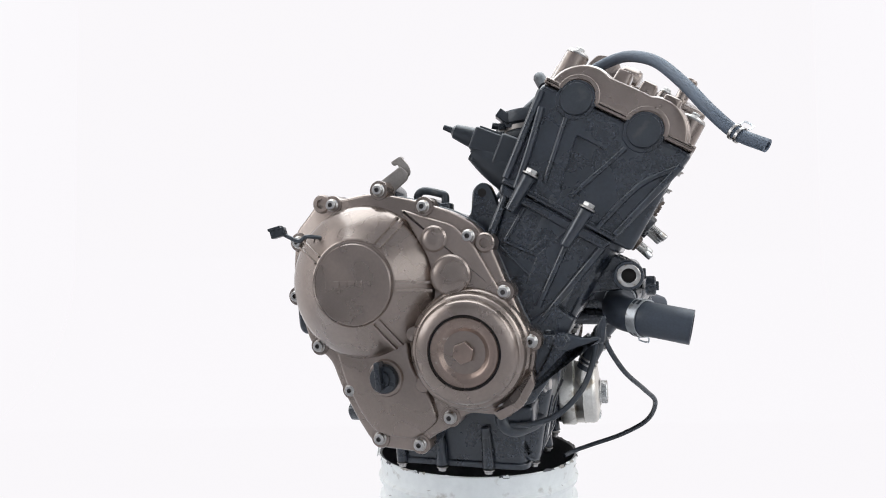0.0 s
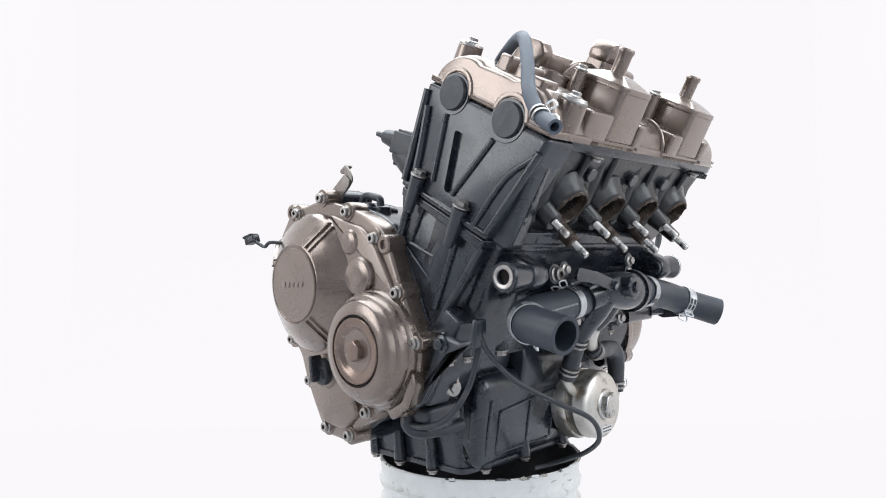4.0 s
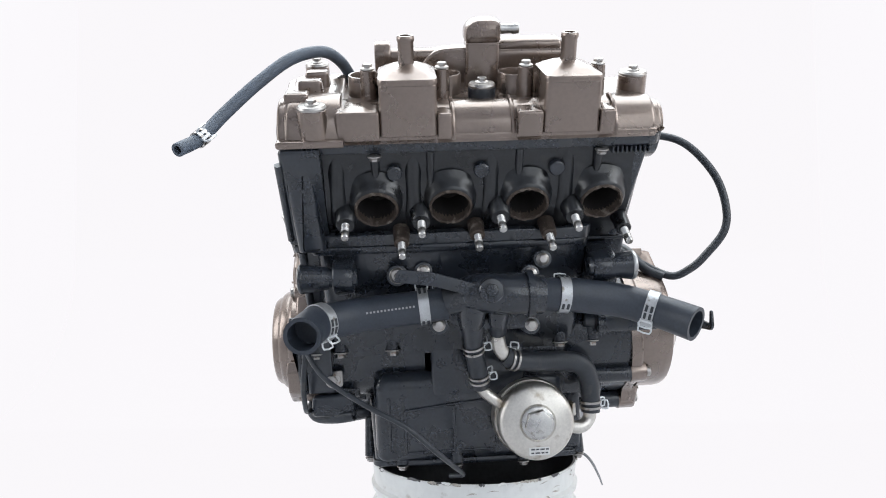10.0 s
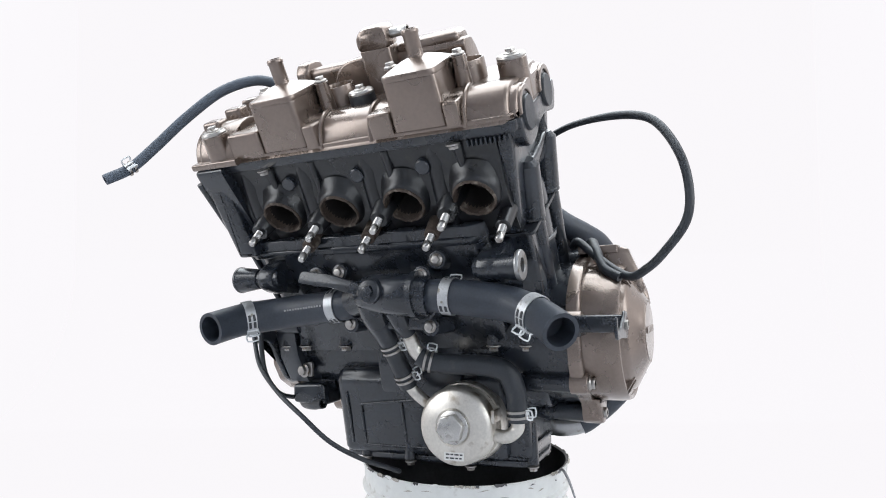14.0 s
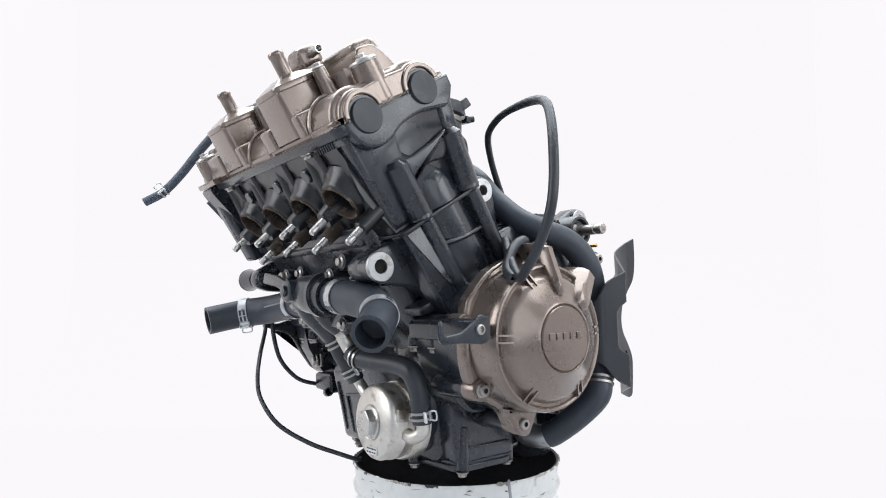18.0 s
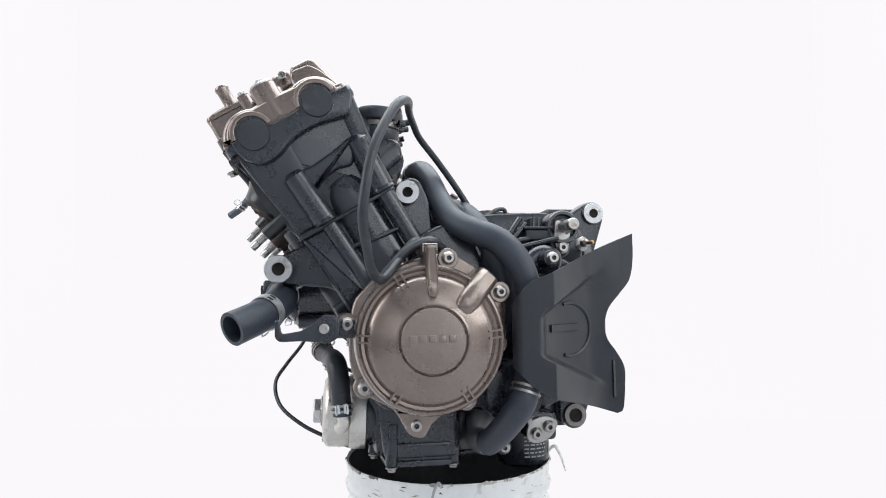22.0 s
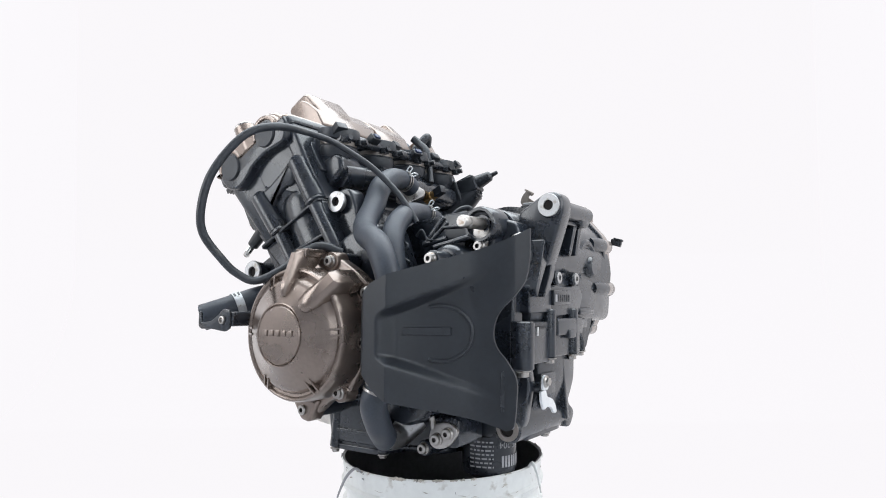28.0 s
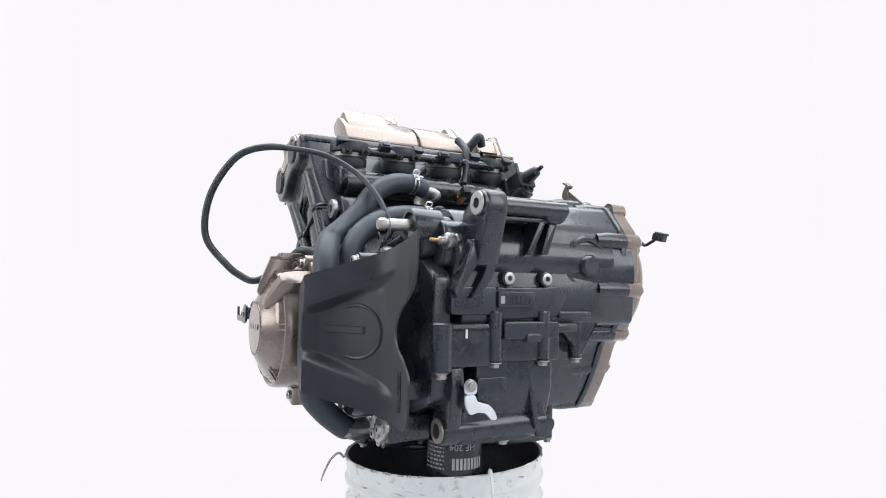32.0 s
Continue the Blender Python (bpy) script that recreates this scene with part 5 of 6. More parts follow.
def sprocket_cover():
    c = tagged(new("sprocket_cover"), "black plastic sprocket cover with a recessed centre and notched rear edge")
    c.parent = engine
    top = smooth([(-0.0155, -0.043), (-0.028, -0.024), (-0.052, -0.013), (-0.110, 0.0095), (-0.171, 0.033)], 40, False)
    bot = smooth([(-0.0155, -0.104), (-0.034, -0.122), (-0.054, -0.1335), (-0.100, -0.147), (-0.146, -0.162)], 40, False)
    rear = smooth([(-0.146, -0.162), (-0.1535, -0.157), (-0.1565, -0.13), (-0.156, -0.112), (-0.147, -0.096), (-0.1365, -0.082), (-0.1335, -0.067), (-0.139, -0.049), (-0.1545, -0.032), (-0.166, -0.017), (-0.1705, 0.005), (-0.171, 0.033)], 9, False)
    NT = len(rear) - 1
    front = [(-0.0155, -0.104 + 0.061 * i / NT) for i in range(NT + 1)]
    NS = len(top) - 1

    def ramp(v, lo, hi):
        k = min(1, max(0, (v - lo) / (hi - lo)))
        return k * k * (3 - 2 * k)

    def depth(x, z):
        s = min(1, max(0, (-x - 0.0545) / 0.1005))
        t = 1.27 * s
        y = 0.2175 - 0.0780 * (t if t < 0.7 else 1.0 - 0.3 * math.exp((0.7 - t) / 0.3))
        if -x < 0.0545:
            y -= 0.13 * (0.0545 + x)
        if -x < 0.024:
            y -= 0.006 * ((0.024 + x) / 0.0085) ** 2
        # a wedge-shaped sunk field that widens backwards, with a raised ring and bar on its floor
        hi, lo = -0.0512 + 0.51 * (-x - 0.0394), -0.0937 - 0.43 * (-x - 0.0394)
        k = ramp(-x, 0.0390, 0.0560) * ramp(z, lo, lo + 0.0075) * (1 - ramp(z, hi - 0.0080, hi))
        drop = 0.021 * (1 - ramp(-x, 0.060, 0.142))
        return y - k * drop
    bm = B()
    rows = []
    for j in range(NT + 1):
        row = []
        t = j / NT
        for i in range(NS + 1):
            s = i / NS
            P = [(1 - t) * bot[i][k] + t * top[i][k] + (1 - s) * front[j][k] + s * rear[j][k]
                 - ((1 - s) * (1 - t) * bot[0][k] + s * (1 - t) * bot[-1][k] + (1 - s) * t * top[0][k] + s * t * top[-1][k]) for k in (0, 1)]
            row.append((P[0], depth(P[0], P[1]), P[1]))
        rows.append(row)
    # a shell 2.6 mm thick
    vo = [[bm.verts.new(p) for p in row] for row in rows]
    vi = [[bm.verts.new((p[0], p[1] - 0.0026, p[2])) for p in row] for row in rows]
    for j in range(NT):
        for i in range(NS):
            bm.faces.new((vo[j][i], vo[j][i + 1], vo[j + 1][i + 1], vo[j + 1][i]))
            bm.faces.new((vi[j][i], vi[j + 1][i], vi[j + 1][i + 1], vi[j][i + 1]))
    edge = [(j, 0) for j in range(NT + 1)] + [(NT, i) for i in range(1, NS + 1)] + [(j, NS) for j in range(NT - 1, -1, -1)] + [(0, i) for i in range(NS - 1, 0, -1)]
    for (a, b), (p, q) in zip(edge, edge[1:] + edge[:1]):
        bm.faces.new((vo[a][b], vo[p][q], vi[p][q], vi[a][b]))
    part("cover_shell", bm, PLASTIC, c, "", 28)
    bm = B()
    prism(bm, rect(-0.0018, 0.0018, -0.020, 0.020, 0.001), -0.001, 0.0006, along((-0.143, depth(-0.143, -0.125) + 0.0006, -0.125), (-0.55, 0.83, 0), (0, 0, 1)))
    part("moulded_bar", bm, BLACK_GLOSS, c)
    arc = [(-0.086 + 0.0275 * math.cos(radians(k)), -0.0695 + 0.0275 * math.sin(radians(k))) for k in range(70, 291, 10)]
    part("ring_ridge", tube(B(), [(x, depth(x, z) - 0.0004, z) for x, z in arc], 0.0022, 8, 2), PLASTIC, c)
    rows = [[(x, depth(x, -0.0675) + dy, -0.0675 + dz) for dz, dy in ((-0.0042, -0.002), (-0.0034, 0.0026), (0.0034, 0.0026), (0.0042, -0.002))] for x in (-0.0585, -0.066, -0.076, -0.086, -0.096)]
    bm = B()
    loops(bm, rows, Matrix())
    part("bar_ridge", bm, PLASTIC, c)
    part("cover_post", prism(B(), rect(-0.10, -0.075, -0.03, -0.01, 0.004), 0.10, 0.150, LEFT, 0.002), BLACK, c)
    part("cover_post", prism(B(), rect(-0.11, -0.09, -0.14, -0.12, 0.004), 0.10, 0.145, LEFT, 0.002), BLACK, c)
    return led_by_first(c)


sprocket_cover()


def hose_clamp(p, d, r, parent, turn=0.0, wide=0.0085):
    """A spring clamp: two thin bands, a slotted tongue and two squeezed ears."""
    m = along(p, d) @ pose(0, 0, 0, 0, 0, turn)
    bm = B()
    flat = wide >= 0.0105
    for s in (0,) if flat else (-1, 1):
        a = s * wide * 0.34
        w = wide * 0.14 if s else wide * 0.46
        lathe(bm, [(r, a - w), (r + 0.0011, a - w), (r + 0.0011, a + w), (r, a + w)], m, 40, False, False)
    k = part("hose_clamp", bm, CLAMP if flat else ZINC, parent, "zinc-plated spring hose clamp")
    if flat:
        for s in (-1, 1):
            for turn_by in (38, 62, -38, -62, 180):
                bm = prism(B(), rect(-r * 0.19, r * 0.19, s * wide * 0.22 - wide * 0.12, s * wide * 0.22 + wide * 0.12, 0.0006), r * 0.97, r + 0.0013, m @ pose(0, 0, 0, 0, 0, turn_by) @ axes((0, 0, 0), (0, 1, 0), (0, 0, 1), (1, 0, 0)))
                part("clamp_slot", bm, RUBBER, k)
    bm = B()
    for s in (-1, 1):
        tube(bm, [m @ Vector((r + 0.0008, s * 0.0045, -s * wide * 0.5)), m @ Vector((r + 0.0062, s * 0.0060, -s * wide * 0.5)), m @ Vector((r + 0.0066, s * 0.0060, s * wide * 0.5)), m @ Vector((r + 0.0008, s * 0.0045, s * wide * 0.5))], 0.0009, 6, 2)
        prism(bm, rect(-0.0012, 0.0012, -wide * 0.55, wide * 0.55), r * 0.98, r + 0.0014, m @ pose(0, 0, 0, 0, 0, s * 17) @ axes((0, 0, 0), (0, 1, 0), (0, 0, 1), (1, 0, 0)))
    part("clamp_ear", bm, BRIGHT, k)
    return k


def hose(name, pts, r, label, inner=0.78, mat=None, clamps=(), seg=22, n=7, wide=0.0085):
    h = part(name, tube(B(), pts, r, seg, n, inner), mat or RUBBER, engine, label)
    for i, turn in clamps:
        a, b = Vector(pts[max(i - 1, 0)]), Vector(pts[min(i + 1, len(pts) - 1)])
        rr = r[i] if isinstance(r, (list, tuple)) else r
        hose_clamp(Vector(pts[i]), b - a, rr + 0.0004, h, turn, wide)
    return h


# ================= hoses at the front =================
hose("radiator_hose", [(0.200, -0.030, -0.033), (0.200, -0.052, -0.035), (0.199, -0.10, -0.039), (0.204, -0.128, -0.042), (0.222, -0.150, -0.045), (0.240, -0.156, -0.048), (0.267, -0.160, -0.053)], [0.0155, 0.0162, 0.0168, 0.0172, 0.0172, 0.0168, 0.0168], "thick black rubber coolant hose with printed lines", mat=HOSE, clamps=((1, 120), (4, -60)), wide=0.0110)
hose("radiator_hose", [(0.212, 0.060, -0.028), (0.2125, 0.082, -0.029), (0.211, 0.112, -0.033), (0.212, 0.140, -0.038), (0.221, 0.165, -0.0465), (0.232, 0.180, -0.053), (0.249, 0.196, -0.061)], [0.0155, 0.0165, 0.0168, 0.0165, 0.0162, 0.0162, 0.0165], "thick black rubber coolant hose with printed lines", mat=HOSE, clamps=((1, 40), (4, -120)), wide=0.0110)
hose("breather_hose", [(0.160, -0.111, 0.189), (0.173, -0.117, 0.204), (0.194, -0.1260, 0.2125), (0.216, -0.1400, 0.2130), (0.240, -0.165, 0.1985), (0.262, -0.192, 0.1695), (0.281, -0.217, 0.138), (0.300, -0.231, 0.1145), (0.3205, -0.243, 0.101)], 0.0056, "blue-grey braided breather hose with a clamp near its open end", 0.62, BRAID, ((7, 20),), 16)


def printed_dashes():
    """Faint dashes printed along the right coolant hose."""
    bm = B()
    for i in range(14):
        y = -0.062 - i * 0.0034
        z0 = -0.0375 - 0.0043 * (i / 14)
        prism(bm, rect(y - 0.0010, y + 0.0008, z0 + 0.0025, z0 + 0.0043), 0.2150, 0.2163 + 0.0003 * (i % 2), FRONT)
    part("printed_dashes", bm, PRINT, bpy.data.objects["radiator_hose"])


printed_dashes()


def thermostat():
    t = tagged(new("thermostat_housing"), "black coolant housing with bolted flanges")
    t.parent = engine
    part("housing_body", tube(B(), [(0.204, -0.030, -0.031), (0.208, -0.012, -0.026), (0.2125, 0.0, -0.024), (0.215, 0.03, -0.026), (0.213, 0.062, -0.028)], [0.0155, 0.017, 0.0185, 0.021, 0.019], 24), BLACK, t)
    part("housing_flange", lathe(B(), [(0.018, 0), (0.0235, 0), (0.0235, 0.006), (0.018, 0.006)], along((0.2135, 0.046, -0.027), (0, 1, 0)), 28), BLACK, t)
    part("housing_back", prism(B(), rounded([(-0.045, -0.045), (-0.045, -0.012), (0.06, -0.008), (0.066, -0.03), (0.05, -0.062), (-0.01, -0.06)], 0.008), 0.12, 0.198, FRONT, 0.004), BLACK, t)
    part("down_pipe", tube(B(), [(0.210, -0.005, -0.03), (0.200, -0.006, -0.046), (0.188, -0.005, -0.062), (0.180, -0.004, -0.073)], [0.016, 0.0145, 0.0115, 0.010], 18), BLACK, t)
    part("down_pipe", tube(B(), [(0.208, 0.018, -0.035), (0.196, 0.020, -0.052), (0.184, 0.021, -0.063)], [0.012, 0.0105, 0.0095], 18), BLACK, t)
    a = part("hose_guide", prism(B(), rounded([(-0.079, -0.010), (-0.074, 0.002), (-0.04, -0.003), (0.002, -0.016), (0.018, -0.017), (0.018, -0.028), (0.0, -0.028), (-0.04, -0.016)], 0.004), 0.003, 0.0065, axes((0.222, 0, 0), (0, 1, 0), (0, 0, 1), (0.96, -0.28, 0)), 0.001), BLACK, t, "black steel hose guide strap")
    bolt(SOCKET_BIG, (0.2015, -0.0765, -0.004), (1, 0, 0), t)
    part("guide_post", prism(B(), circle(-0.0765, -0.004, 0.0105, 20), 0.165, 0.2015, FRONT, 0.001), BLACK, t)
    part("arm_boss", lathe(B(), [(0.0118, -0.012), (0.0118, 0.003), (0.0105, 0.0045), (0.0062, 0.005), (0.0058, 0.002)], along((0.236, 0.010, -0.0215), (1, 0, 0)), 26), BLACK, t)
    bolt(HEX_BLACK, (0.238, 0.010, -0.0215), (1, 0, 0), t)
    for p in ((0.1975, -0.051, -0.0005), (0.199, -0.038, -0.054), (0.199, 0.053, -0.058), (0.206, 0.066, 0.006), (0.213, 0.052, -0.008)):
        part("bolt_boss", prism(B(), circle(p[1], p[2], 0.0092, 18), 0.14, p[0] - 0.002, FRONT, 0.001), BLACK, t)
        bolt(HEX_SMALL, (p[0] - 0.002, p[1], p[2]), (1, 0, 0), t)
    return led_by_first(t)


thermostat()


def oil_cooler():
    o = tagged(new("oil_cooler"), "round nickel-coloured oil cooler with a large hexagon bolt")
    o.parent = engine
    d = Vector((0.99, 0.0, 0.03)).normalized()
    m = along((0.1395, 0.0600, -0.1610), d)
    R = 0.0392
    part("cooler_base", lathe(B(), [(0.034, -0.045), (0.0400, -0.016), (0.0400, 0.0), (0.035, 0.002)], m, 48), BLACK, o)
    part("cooler_ring", lathe(B(), [(0.037, -0.020), (0.0420, -0.017), (0.0420, -0.003), (0.0405, 0.0005)], m, 56), COOLER, o)
    part("cooler_body", lathe(B(), [(R - 0.001, 0.0), (R, 0.002), (R, 0.010), (R + 0.0008, 0.0115), (R, 0.013), (R, 0.0225), (R - 0.0015, 0.0258), (R - 0.005, 0.0285), (0.021, 0.0300), (0.019, 0.0305), (0.0175, 0.0295), (0.015, 0.0295)], m, 64), COOLER, o)
    part("bolt_washer", lathe(B(), [(0.0168, 0.029), (0.0168, 0.0315), (0.0155, 0.0325), (0.01, 0.0325)], m, 36), STEEL, o)
    part("hexagon_bolt", prism(B(), hex_points(0.0148, 12), 0.032, 0.0405, m, 0.0018), STEEL, o, "large dull steel hexagon bolt")
    lab = part("label_plate", prism(B(), rect(-0.0105, 0.0105, -0.0325, -0.0245, 0.001), 0.0265, 0.0302, m @ pose(0, 0, 0, 0, 0, 0), 0.0004), LABEL, o, "small white printed label")
    bm = B()
    for row, z in enumerate((-0.0272, -0.0308)):
        a = -0.0085
        for w in ((0.004, 0.003, 0.0045, 0.003), (0.003, 0.005, 0.003, 0.0025))[row]:
            prism(bm, rect(a, a + w, z, z + 0.0014), 0.0300, 0.03045, m)
            a += w + 0.0012
    part("label_bars", bm, INK, lab)
    part("side_tab", prism(B(), rect(0.0380, 0.0415, 0.004, 0.017, 0.001), 0.004, 0.024, m, 0.001), COOLER, o)
    # coolant pipes into its sides
    part("left_stub", tube(B(), [(0.150, 0.030, -0.144), (0.150, 0.018, -0.137), (0.151, 0.008, -0.128), (0.155, 0.004, -0.119)], 0.0062, 16), COOLER, o)
    part("right_stub", tube(B(), [(0.150, 0.094, -0.169), (0.150, 0.109, -0.171), (0.146, 0.119, -0.164), (0.148, 0.121, -0.152)], 0.0068, 16), COOLER, o)
    return led_by_first(o)


cooler = oil_cooler()
hose("oil_cooler_hose", [(0.182, -0.0045, -0.069), (0.176, -0.003, -0.080), (0.168, 0.000, -0.096), (0.160, 0.003, -0.112), (0.155, 0.004, -0.122)], 0.0098, "short black rubber coolant hose between two clamps", clamps=((1, 150), (3, 150)), seg=18)
part("coolant_elbow", tube(B(), [(0.186, 0.021, -0.062), (0.180, 0.0215, -0.071), (0.1755, 0.024, -0.082), (0.173, 0.031, -0.091)], 0.0075, 16), COOLER, cooler, "stained metal coolant pipe")
hose("oil_cooler_hose", [(0.1745, 0.028, -0.089), (0.1715, 0.037, -0.0945), (0.164, 0.060, -0.0985), (0.157, 0.090, -0.100), (0.1535, 0.112, -0.106), (0.1505, 0.1205, -0.124), (0.1485, 0.1212, -0.148), (0.148, 0.121, -0.156)], [0.0095, 0.0098, 0.0102, 0.0105, 0.011, 0.0105, 0.0098, 0.0098], "bent black rubber coolant hose to the oil cooler", clamps=((1, 60), (6, 0)), seg=18)

# overflow cable hanging from the front
hose("drain_tube", [(0.186, -0.176, -0.050), (0.190, -0.170, -0.070), (0.205, -0.150, -0.098), (0.2235, -0.112, -0.122), (0.2345, -0.075, -0.142), (0.226, -0.048, -0.168), (0.198, -0.030, -0.190), (0.165, -0.020, -0.206), (0.142, -0.018, -0.216), (0.132, -0.030, -0.219)], 0.0025, "thin black rubber drain tube hanging into the bucket", 0.6, None, (), 10)
hose("drain_tube", [(0.182, -0.168, -0.052), (0.176, -0.172, -0.085), (0.165, -0.176, -0.112), (0.142, -0.178, -0.136), (0.115, -0.180, -0.146), (0.095, -0.178, -0.148)], 0.0028, "short black rubber tube along the case", 0.6, None, (), 10)
hose("elbow_hose", [(0.085, -0.168, -0.130), (0.088, -0.178, -0.146), (0.098, -0.172, -0.155), (0.112, -0.150, -0.155), (0.120, -0.130, -0.152)], [0.0058, 0.0062, 0.0062, 0.0060, 0.0058], "black rubber elbow hose under the end cover", 0.7, None, (), 16)


def right_bracket():
    b = tagged(new("side_bracket"), "black pressed steel bracket in front of the end cover")
    b.parent = engine
    arm = rounded([(0.100, -0.122), (0.112, -0.116), (0.1298, -0.0877), (0.1430, -0.0615), (0.1525, -0.0565), (0.1696, -0.0615), (0.1835, -0.0585), (0.1867, -0.0637), (0.1736, -0.0699), (0.1557, -0.0746), (0.1463, -0.0846), (0.1339, -0.1045), (0.121, -0.123), (0.108, -0.130)], 0.004)
    part("bracket_plate", prism(B(), arm, 0.178, 0.1860, RIGHT, 0.003, 0.002), BLACK, b)
    part("bracket_back", prism(B(), rounded([(0.102, -0.122), (0.112, -0.085), (0.122, -0.058), (0.146, -0.060), (0.138, -0.095), (0.118, -0.128)], 0.004), 0.150, 0.1775, RIGHT, 0.003), BLACK, b)
    part("bracket_tip", prism(B(), rounded([(0.181, -0.066), (0.181, -0.050), (0.186, -0.040), (0.190, -0.041), (0.188, -0.066)], 0.002), 0.170, 0.1845, RIGHT, 0.002), BLACK, b)
    part("bracket_web", prism(B(), rounded([(0.112, -0.050), (0.120, -0.070), (0.150, -0.066), (0.160, -0.045), (0.140, -0.03)], 0.004), 0.14, 0.172, RIGHT, 0.003), BLACK, b)
    bolt(HEX_BLACK, (0.1480, -0.186, -0.0640), (0, -1, 0), b)
    bolt(HEXB, (0.127, -0.150, -0.112), (1, -0.2, 0), b)
    part("zinc_plate", prism(B(), rounded([(-0.158, -0.118), (-0.158, -0.104), (-0.140, -0.102), (-0.140, -0.120)], 0.003), 0.122, 0.126, FRONT, 0.001), ZINC, b, "small zinc plate")
    part("switch_body", prism(B(), rounded([(-0.175, -0.152), (-0.175, -0.130), (-0.13, -0.128), (-0.128, -0.155)], 0.005), 0.085, 0.118, FRONT, 0.004), BLACK, b)
    return led_by_first(b)


right_bracket()


def left_bracket():
    b = tagged(new("hose_bracket"), "black steel hook bracket on the case")
    b.parent = engine
    pl = rounded([(0.152, -0.070), (0.152, -0.050), (0.164, -0.048), (0.170, -0.054), (0.184, -0.0625), (0.201, -0.065), (0.203, -0.052), (0.2065, -0.052), (0.207, -0.068), (0.203, -0.072), (0.183, -0.0715), (0.160, -0.074)], 0.003)
    part("bracket_plate", prism(B(), pl, 0.2305, 0.2335, LEFT, 0.001, 0.001), BLACK, b)
    part("sensor_block", prism(B(), rect(0.150, 0.168, -0.068, -0.052, 0.003), 0.186, 0.2310, LEFT, 0.002), BLACK, b)
    part("sensor_hole", lathe(B(), [(0.0045, 0.2325), (0.0045, 0.2355), (0.0030, 0.2358), (0.0028, 0.234)], LEFT @ pose(0.1640, -0.0610, 0), 20), ZINC, b)
    part("bracket_foot", prism(B(), rect(0.134, 0.166, -0.072, -0.054, 0.004), 0.13, 0.192, LEFT, 0.002), BLACK, b)
    return led_by_first(b)


left_bracket()

# ================= hoses and harness on the left =================
hose("coolant_hose", [(0.062, 0.020, 0.110), (0.060, 0.040, 0.116), (0.055, 0.070, 0.1135), (0.050, 0.098, 0.098), (0.042, 0.120, 0.072), (0.032, 0.146, 0.048), (0.014, 0.166, 0.034), (-0.010, 0.178, 0.022), (-0.028, 0.186, 0.0), (-0.038, 0.186, -0.03), (-0.040, 0.180, -0.07)], [0.0122, 0.0124, 0.0130, 0.0133, 0.0133, 0.0135, 0.0137, 0.0139, 0.0140, 0.0137, 0.0134], "long curved black rubber coolant hose", mat=HOSE, clamps=((1, 40),))
hose("coolant_hose", [(0.030, 0.010, 0.066), (0.028, 0.036, 0.0705), (0.020, 0.075, 0.068), (0.010, 0.108, 0.058), (0.001, 0.134, 0.040), (-0.010, 0.150, 0.016), (-0.020, 0.155, -0.02), (-0.024, 0.150, -0.06)], [0.0118, 0.0119, 0.0124, 0.0128, 0.0130, 0.0130, 0.0130, 0.0128], "long curved black rubber coolant hose", mat=HOSE, clamps=((1, 40),))
hose("pump_hose", [(-0.036, 0.190, -0.108), (-0.030, 0.196, -0.126), (-0.024, 0.196, -0.142), (-0.014, 0.176, -0.164), (-0.005, 0.155, -0.181), (-0.001, 0.146, -0.186)], [0.0135, 0.0138, 0.0138, 0.0138, 0.0135, 0.0135], "thick black rubber hose into the water pump", mat=HOSE, clamps=((1, 200),))
part("pump_pipe", tube(B(), [(-0.005, 0.152, -0.184), (0.0, 0.135, -0.1885), (0.002, 0.115, -0.186), (-0.005, 0.10, -0.17)], [0.0122, 0.0122, 0.0140, 0.018], 20), ALU, engine, "bare metal pump inlet pipe")
hose("wiring_loom", [(0.064, 0.165, 0.018), (0.076, 0.174, 0.022), (0.092, 0.196, 0.004), (0.112, 0.229, -0.017), (0.122, 0.250, -0.010), (0.1265, 0.268, 0.006), (0.131, 0.287, 0.030), (0.129, 0.292, 0.056), (0.122, 0.287, 0.090), (0.108, 0.272, 0.122), (0.096, 0.254, 0.141), (0.086, 0.226, 0.1495), (0.081, 0.190, 0.1495), (0.074, 0.162, 0.1455), (0.0647, 0.140, 0.136), (0.044, 0.120, 0.117), (0.0207, 0.106, 0.090), (0.004, 0.100, 0.066), (-0.004, 0.098, 0.052)], [0.0044] * 12 + [0.0036] * 7, "loose black taped wiring loop", 0.4, RUBBER, (), 12)
hose("wiring_loom", [(0.045, 0.17, 0.014), (0.062, 0.185, 0.0215), (0.085, 0.194, 0.012), (0.104, 0.205, -0.008), (0.113, 0.222, -0.018)], 0.005, "black taped wires over the alternator cover", 0.4, RUBBER, (), 12)

# ================= back: intakes, sensors, shaft =================


